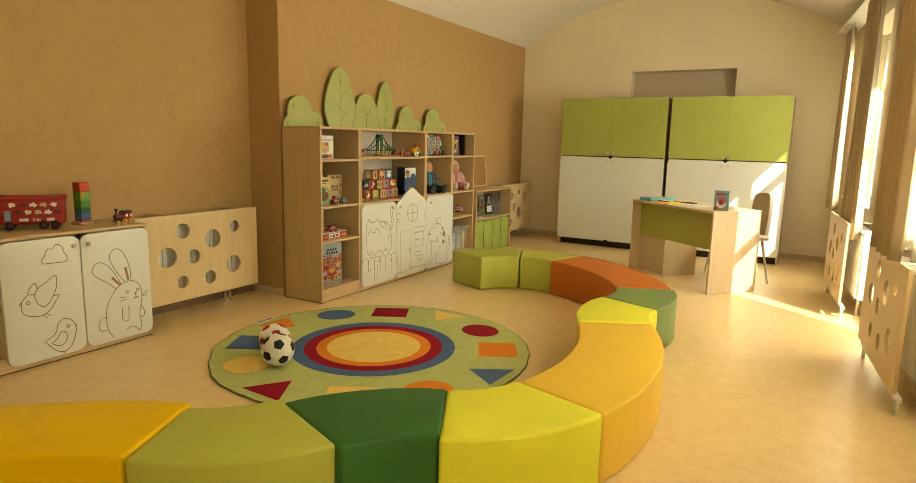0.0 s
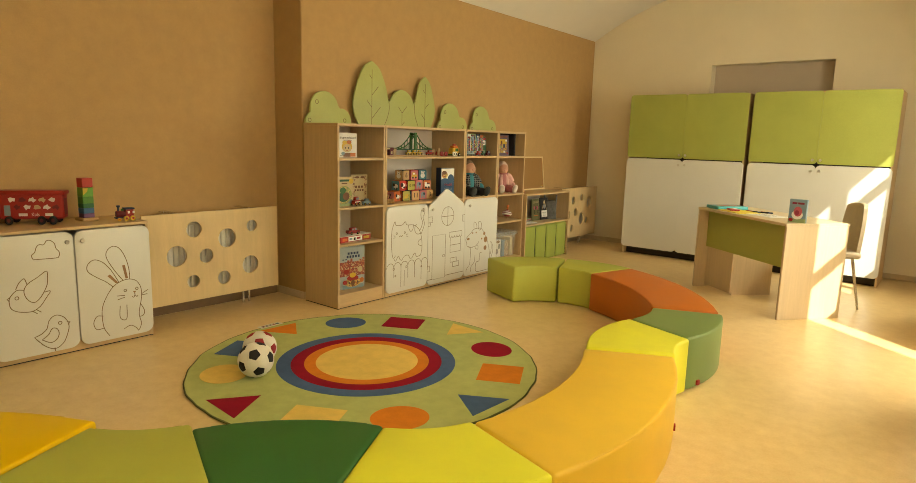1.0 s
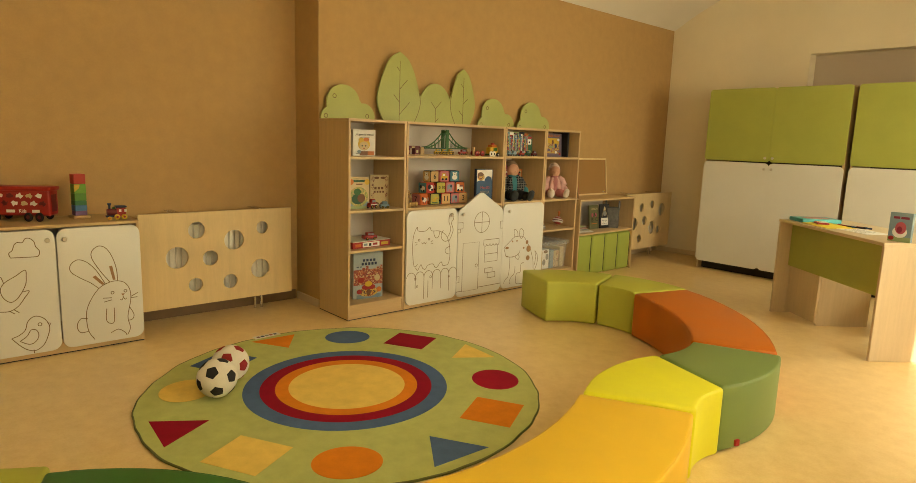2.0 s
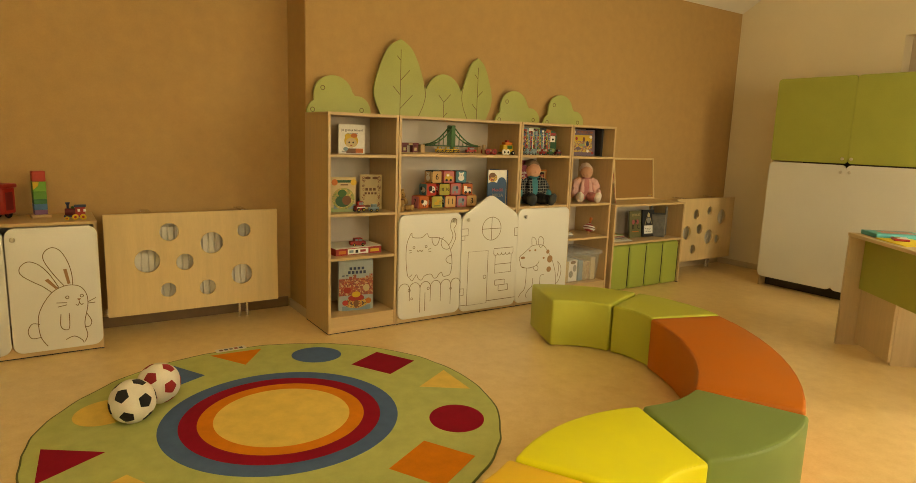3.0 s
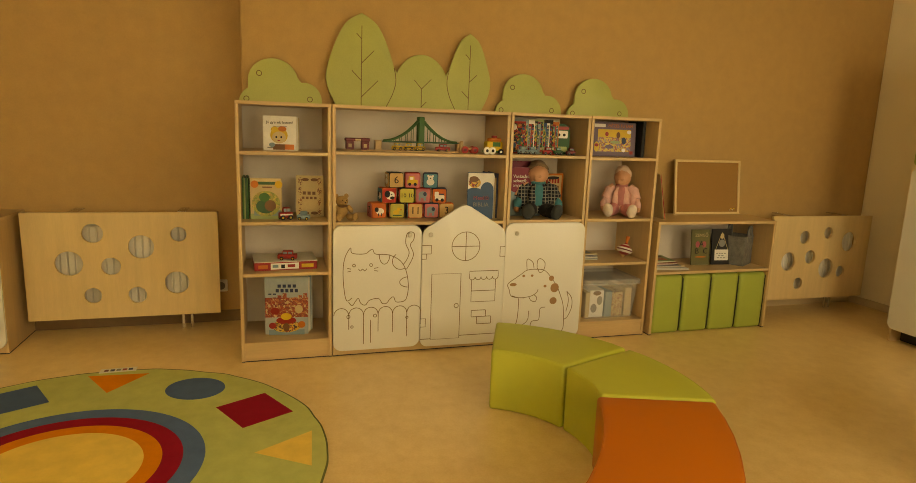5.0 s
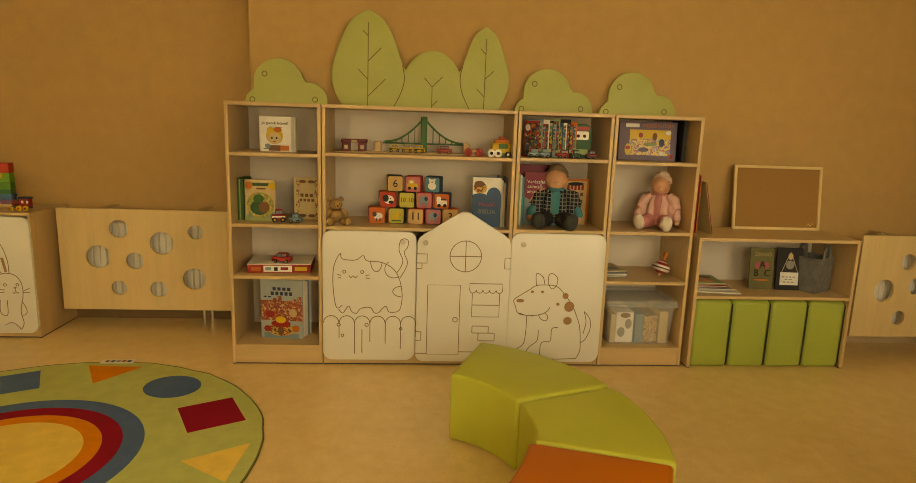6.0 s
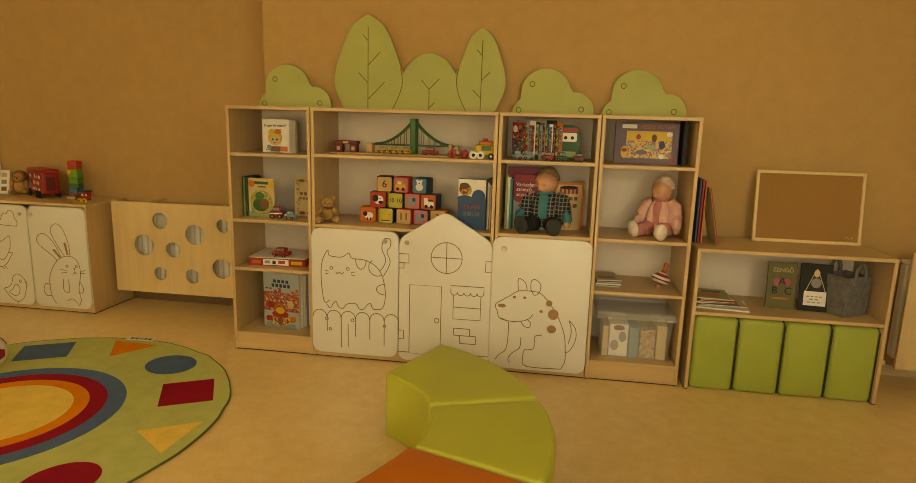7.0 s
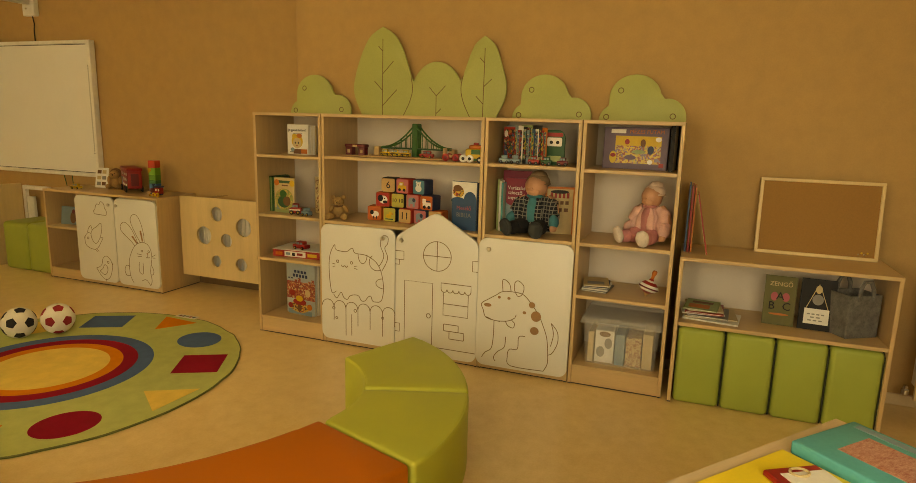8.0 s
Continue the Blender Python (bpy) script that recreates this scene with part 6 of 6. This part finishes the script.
part("lid_rim", box(-0.012, 0.407, -0.012, 0.327, 0.226, 0.238, 0.004, seg=2), M_LIDP, sb)
for i, (mm, ww, hh) in enumerate(((C_CREAMP, 0.03, 0.17), (C_WHITE, 0.10, 0.18), (C_SKY, 0.05, 0.17), (PR_SCROLL, 0.08, 0.16), (C_CREAMP, 0.05, 0.19))):
    x = 0.03 + sum((0.03, 0.10, 0.05, 0.08, 0.05)[:i]) + 0.006 * i
    bk2 = thing("book", at(2.075 + x, 0.075 + 0.01 * (i % 2), 0.1135), "book stored in the clear plastic box", "book", "books in the storage box")
    part("cover", box(0, ww, 0, 0.22, 0, hh, 0.002), mm, bk2)
    if i == 1:
        for n2, (cx, cz, rx, rz, m3) in enumerate(((0.03, 0.06, 0.022, 0.03, C_GREY), (0.07, 0.11, 0.02, 0.03, C_GREY), (0.05, 0.16, 0.03, 0.015, C_BROWN))):
            o = part("printed_shape", slab(circle(cx, cz, rx, 14, rz), 0.001), m3, bk2)
            o.location.y = -0.0012

# low shelf: books, bag, leaning books on top
def on_low(x, y, z, turn=0.0, lean=0.0):
    return LOW @ pose(x, y, z + 0.0005, lean, 0, turn)


book(on_low(0.408, 0.17, 0.425, -3, -6), 0.14, 0.245, 0.012, col("olive_book_cloth", (0.13, 0.125, 0.045), 0.6), "olive green reading book with pale lettering",
     words=[("ZENGŐ", 0.03, 0.07, 0.205, C_CREAMP), ("A", 0.055, 0.07, 0.145, C_BLACK), ("B  C", 0.055, 0.07, 0.095, C_BLACK)], blobs=[(0.045, 0.142, 0.016, 0.022, C_PINK), (0.096, 0.142, 0.016, 0.022, C_PINK), (0.07, 0.055, 0.045, 0.005, C_ORANGE)])
bl = book(on_low(0.565, 0.16, 0.425, -5, -6), 0.15, 0.25, 0.012, C_BLACK, "black book with a pale label and a hanging cord", bars=[(0.022, 0.128, 0.03, 0.105, C_WHITE)] + row_of_bars(0.035, 0.115, 0.075, 0.006, C_GREY, 4) + row_of_bars(0.05, 0.10, 0.06, 0.006, C_GREY, 2) + row_of_bars(0.04, 0.11, 0.045, 0.006, C_GREY, 3), blobs=[(0.075, 0.15, 0.024, 0.026, C_GREY), (0.075, 0.20, 0.014, 0.02, C_CREAMP)])
part("cord", strokes([[(0.028, 0.105), (0.06, 0.19), (0.075, 0.225), (0.09, 0.19), (0.122, 0.105)]], 0.003, y=-0.003), C_CREAMP, bl)
bg = thing("felt_bag", on_low(0.752, 0.07, 0.425, 32), "grey felt bag with upright handles", "bag")
M_FELT = material("grey_felt", (0.17, 0.165, 0.15), 1.0, 0.25, 30, fine=200, bump=0.6)
b = bmesh.new()
for x0, x1, y0, y1 in ((0, 0.175, 0, 0.006), (0, 0.175, 0.135, 0.141), (0, 0.006, 0.006, 0.135), (0.169, 0.175, 0.006, 0.135)):
    box(x0, x1, y0, y1, 0, 0.205, 0.002, b)
box(0.006, 0.169, 0.006, 0.135, 0, 0.006, 0, b)
part("body", b, M_FELT, bg)
for y in (0.003, 0.138):
    part("handle", tube([(0.05, y, 0.18), (0.052, y, 0.235), (0.07, y, 0.27), (0.105, y, 0.27), (0.123, y, 0.235), (0.125, y, 0.18)], 0.010, 6), M_FELT, bg, smooth=True)
for i in range(7):
    book(on_low(0.035 + 0.012 * (i % 3), 0.075 + 0.005 * (i % 2), 0.425) @ pose(0, 0, 0.0085 * i, 0, 0, (-8, 3, -4, 6, -2, 4, -7)[i]) @ pose(0, 0, 0.008, -90), (0.26, 0.25, 0.19, 0.2, 0.18, 0.17, 0.16)[i], 0.2, 0.0075, (C_WHITE, C_CREAMP, C_GREY, C_WHITE, C_RED, C_CREAMP, C_PALEGREEN)[i], "thin booklet lying in a loose stack", group="loose stack of booklets", bars=[(0.02, 0.12, 0.03, 0.10, C_ORANGE), (0.03, 0.13, 0.12, 0.16, C_BROWN)])
for i in range(3):
    book(on_low(0.012 + 0.014 * i, 0.15, 0.755), 0.008, 0.34 - 0.006 * i, 0.20, (C_BLUE, C_RED, C_ORANGE)[i], "tall thin book leaning against the bookcase", group="books on the low shelf", spine=(C_NAVY, C_RED, C_RED)[i])
book(LOW @ pose(0.116, 0.11, 0.756, 0, -12, 0), 0.007, 0.30, 0.20, C_RED, "thin red book leaning at a slant", spine=C_CREAMP)

# toy cabinet: things on top and in the open shelves
def on_lc(x, y, z=0.745, turn=0.0, lean=0.0):
    return LC @ pose(x, y, z + 0.0005, lean, 0, turn)


bus = thing("toy_bus", on_lc(0.535, 0.30, turn=-33), "large red tin toy bus with pale printed shapes", "toy bus")
part("body", box(0, 0.36, 0, 0.13, 0.03, 0.165, 0.012, seg=3), C_RED, bus, smooth=True)
part("roof", box(-0.012, 0.372, -0.006, 0.136, 0.160, 0.182, 0.008, seg=3), C_RED, bus, smooth=True)
part("bonnet", box(-0.045, 0.0, 0.015, 0.115, 0.03, 0.085, 0.012, seg=3), C_RED, bus, smooth=True)
part("window_pane", box(0.025, 0.06, -0.0015, 0.0005, 0.05, 0.105, 0), C_SKY, bus)
part("rear_panel", box(0.3595, 0.3612, 0.03, 0.10, 0.05, 0.14, 0), C_DKRED, bus)
for n, (x, z) in enumerate([(0.07 + 0.058 * i, 0.135) for i in range(5)] + [(0.10 + 0.055 * i, 0.095) for i in range(5)]):
    o = part("printed_shape", slab([(x + (0.02 + 0.006 * math.sin(2.1 * q + n)) * math.cos(math.pi * q / 5), z + (0.012 + 0.005 * math.sin(3 * q + n)) * math.sin(math.pi * q / 5)) for q in range(10)], 0.001), (C_WHITE, C_DKRED, C_WHITE, C_CREAMP)[n % 4], bus)
    o.location.y = -0.0012
bus.scale = (0.88, 0.8, 1.08)
lettering("lettering", "Kids", 0.026, C_WHITE, bus, pose(0.20, -0.0015, 0.055, 90))
for x0, x1 in ((0.105, 0.155), (0.255, 0.30)):
    part("printed_bar", box(x0, x1, -0.0016, -0.0002, 0.047, 0.062, 0), C_WHITE, bus)
for x in (0.05, 0.235, 0.30):
    wheel(bus, x, -0.002, 0.024, 0.024, C_BLACK, C_DKRED, 0.014)
    wheel(bus, x, 0.146, 0.024, 0.024, C_BLACK, C_DKRED, 0.014)
tw = thing("stacking_tower", on_lc(0.935, 0.20, turn=8), "tall stack of coloured wooden blocks on a peg base", "stacking toy")
part("base", box(-0.012, 0.087, -0.012, 0.087, 0, 0.015, 0.003), C_WOOD, tw)
for i, mm in enumerate((col("violet_wood_paint", (0.20, 0.09, 0.22), 0.4), col("blue_wood_paint", (0.05, 0.16, 0.34), 0.4), col("deep_green_wood_paint", (0.03, 0.16, 0.05), 0.4), col("leaf_green_wood_paint", (0.09, 0.26, 0.03), 0.4), col("bright_green_wood_paint", (0.14, 0.34, 0.03), 0.4), col("red_wood_paint", (0.45, 0.03, 0.015), 0.4))):
    zz = 0.0155 + (0, 0.022, 0.05, 0.073, 0.108, 0.155)[i]
    part("block", box(0.004, 0.071, 0.004, 0.071, zz, zz + (0.0215, 0.0275, 0.0225, 0.0345, 0.0465, 0.048)[i], 0.002), mm, tw)
tw.scale = (0.95, 0.95, 1.2)
part("wedge", slab([(0.004, 0.168), (0.036, 0.168), (0.03, 0.15), (0.004, 0.132)], 0.003), C_YELLOW, tw)
tn = thing("toy_train", on_lc(1.078, 0.075, turn=-4), "small dark wooden toy steam engine with yellow wheels", "toy train")
part("boiler", lathe([(0.018, 0), (0.021, 0.004), (0.021, 0.05), (0.018, 0.054)], 16, m=pose(0.0, 0.025, 0.042, 0, 90)), C_DKRED, tn, smooth=True)
part("cab", box(0.05, 0.098, 0.003, 0.047, 0.018, 0.07, 0.003), C_RED, tn)
part("cab_roof", box(0.044, 0.104, -0.002, 0.052, 0.07, 0.08, 0.004, seg=2), C_NAVY, tn)
part("chimney", lathe([(0.006, 0), (0.006, 0.02), (0.011, 0.03), (0.011, 0.036)], 14, m=pose(0.015, 0.025, 0.06)), C_NAVY, tn, smooth=True)
part("dome", lathe([(0.008, 0), (0.008, 0.01), (0.003, 0.014)], 14, m=pose(0.037, 0.025, 0.06)), C_GREEN, tn, smooth=True)
part("frame", box(-0.006, 0.1, 0.008, 0.042, 0.014, 0.024, 0.002), C_NAVY, tn)
for x in (0.062, 0.09):
    part("window_pane", box(x, x + 0.012, 0.0015, 0.0035, 0.045, 0.06, 0), C_WHITE, tn)
wheel(tn, 0.05, 0.002, 0.016, 0.016, C_YELLOW, C_RED)
wheel(tn, 0.088, 0.002, 0.016, 0.016, C_YELLOW, C_RED)
wheel(tn, 0.01, 0.002, 0.010, 0.010, C_YELLOW, C_RED)
toy_car(on_lc(0.20, 0.09, turn=10), 0.085, 0.04, 0.045, C_YELLOW, "small yellow toy racing car on the cabinet", stripe=C_BLACK)
M_TAN = material("tan_plush", (0.42, 0.24, 0.09), 1.0, 0.12, 30, fine=300, bump=0.8)
M_MANE = material("brown_plush", (0.22, 0.11, 0.045), 1.0, 0.2, 30, fine=300, bump=0.9)
soft_toy(on_lc(0.45, 0.315, turn=25), [("body", (0, 0, 0.05), (0.042, 0.038, 0.05), M_TAN, (0, 0, 0)), ("mane", (0, 0.016, 0.122), (0.050, 0.028, 0.048), M_MANE, (0, 0, 0)), ("head", (0, -0.012, 0.118), (0.036, 0.036, 0.036), M_TAN, (0, 0, 0)), ("nose", (0, -0.047, 0.118), (0.007, 0.004, 0.005), M_EYE, (0, 0, 0))]
         + both("leg", (0.045, -0.03, 0.022), (0.02, 0.042, 0.02), M_TAN) + both("arm", (0.046, -0.01, 0.07), (0.015, 0.018, 0.034), M_TAN) + both("eye", (0.013, -0.043, 0.13), (0.003, 0.003, 0.003), M_EYE), "tan and brown plush toy with a shaggy mane on the cabinet")
book(on_lc(0.25, 0.28, turn=10, lean=-12), 0.115, 0.17, 0.008, C_WHITE, "white photo card standing on the cabinet", name="card", bars=[(0.015 + 0.048 * (k % 2), 0.052 + 0.048 * (k % 2), 0.02 + 0.05 * (k // 2), 0.05 + 0.05 * (k // 2), (C_GREY, C_BROWN, C_CREAMP)[k % 3]) for k in range(6)])
book(on_lc(0.045, 0.10, 0.44, turn=8, lean=-8), 0.20, 0.15, 0.01, C_SKY, "picture book with a dark figure-like shape, on the shelf", blobs=[(0.12, 0.06, 0.03, 0.05, C_BROWN), (0.12, 0.11, 0.015, 0.018, C_DKRED)])
book(on_lc(0.265, 0.10, 0.44, turn=-4, lean=-6), 0.095, 0.185, 0.02, C_CREAMP, "cream picture book on the shelf", bars=row_of_bars(0.02, 0.08, 0.14, 0.015, C_BROWN, 3), blobs=[(0.05, 0.07, 0.03, 0.04, C_ORANGE)])
book(on_lc(0.31, 0.10, 0.09, turn=0), 0.05, 0.29, 0.02, C_WHITE, "tall white book at the bottom of the shelf", bars=row_of_bars(0.008, 0.045, 0.2, 0.02, C_GREEN, 2))

# things on the desk
def on_desk(x, y, turn=0.0, z=0.75):
    return DESK @ pose(x, y, z + 0.0005, 0, 0, turn)


FLAT = pose(0, 0, 0, -90)
bd = thing("book", on_desk(0.04, 0.055, -3), "thick turquoise book with a red printed panel, lying flat", "book")
part("cover", box(0, 0.20, 0, 0.29, 0, 0.028, 0.005, seg=3), material("turquoise_cover", (0.09, 0.42, 0.41), 0.45, 0.08, 12, fine=120, bump=0.05, second=(0.05, 0.33, 0.33)), bd, smooth=True)
part("printed_panel", box(0.05, 0.15, 0.06, 0.25, 0.028, 0.0288, 0), material("red_leaf_print", (0.66, 0.42, 0.32), 0.5, 0.3, 70, stretch=(1, 3, 1), fine=200, second=(0.28, 0.03, 0.03)), bd)
part("printed_band", box(0.012, 0.03, 0.02, 0.27, 0.028, 0.0287, 0), C_SKY, bd)
fo = thing("folder", on_desk(0.247, 0.034, 0), "yellow card folder lying on the desk", "folder")
part("sheet", box(0, 0.30, 0, 0.21, 0, 0.006, 0.001), material("yellow_card", (0.80, 0.62, 0.06), 0.6, 0.04, 8, fine=150), fo)
gl = thing("craft_pack", on_desk(0.396, 0.150, 161, 0.7565), "red and white pack with a round ring on it", "pack")
part("card", box(0, 0.11, 0, 0.08, 0, 0.012, 0.003), C_RED, gl)
part("label", box(0.02, 0.11, 0.0, 0.06, 0.012, 0.0135, 0.0005), C_WHITE, gl)
part("ring", tube([(0.055 + 0.017 * math.cos(t), 0.055 + 0.013 * math.sin(t), 0.0155) for t in [2 * math.pi * k / 20 for k in range(21)]], 0.0025, 6), C_CREAMP, gl, smooth=True)
for k in range(5):
    pc2 = thing("marker", on_desk(0.34 + 0.03 * k, 0.25 + 0.02 * (k % 3), 12 + 9 * k), "short marker pen lying on the desk", "pen", "pens on the desk")
    part("barrel", tube([(0, 0, 0.006), (0.10, 0, 0.006)], 0.006, 8), (C_RED, C_WHITE, C_ORANGE, C_BLACK, C_BLUE)[k], pc2, smooth=True)
    part("cap", tube([(0.10, 0, 0.006), (0.125, 0, 0.006)], 0.0065, 8), (C_DKRED, C_RED, C_BLACK, C_BLACK, C_NAVY)[k], pc2, smooth=True)
pp = thing("paper_sheet", on_desk(0.55, 0.10, 6), "white printed sheet lying on the desk", "paper")
part("sheet", box(0, 0.27, 0, 0.19, 0, 0.0025, 0.0005), C_WHITE, pp)
for k in range(4):
    part("printed_line", box(0.03, 0.22 - 0.03 * (k % 2), 0.03 + 0.035 * k, 0.036 + 0.035 * k, 0.0025, 0.003, 0), C_GREY, pp)
bx = thing("card_box", on_desk(1.05, 0.095, 31), "small pale blue card box with a pink printed shape, standing", "box")
part("carton", box(0, 0.125, 0, 0.025, 0, 0.178, 0.002), C_SKY, bx)
for n, (x0, x1, z0, z1, mm) in enumerate([(0.0, 0.125, 0.0, 0.03, C_PALEGREEN), (0.02, 0.055, 0.14, 0.155, C_MAGENTA), (0.06, 0.105, 0.14, 0.155, C_MAGENTA)]):
    o = part("printed_bar", slab([(x0, z0), (x1, z0), (x1, z1), (x0, z1)], 0.0008), mm, bx)
    o.location.y = -0.0008
for n, (x, z, rx, rz, mm) in enumerate([(0.062, 0.06, 0.04, 0.035, C_WHITE), (0.065, 0.085, 0.03, 0.038, C_PINK), (0.06, 0.075, 0.015, 0.02, C_MAGENTA), (0.02, 0.02, 0.016, 0.013, C_RED)]):
    o = part("printed_shape", slab(circle(x, z, rx, 18, rz), 0.0008), mm, bx)
    o.location.y = -0.0012 - 0.0004 * n
# rug label
lab = part("sewn_label", box(0, 0.17, 0, 0.055, 0, 0.0016, 0.0004), C_WHITE, rug, "small white sewn label")
lab.matrix_basis = pose(-0.955, -0.075, 0.0105, 0, 0, 92)
for k, mm in enumerate((C_DKRED, C_NAVY, C_GREY, C_RED, C_NAVY)):
    o = part("printed_bar", box(0.02 + 0.028 * k, 0.04 + 0.028 * k, 0.015, 0.04, 0.0016, 0.0021, 0), mm, lab)
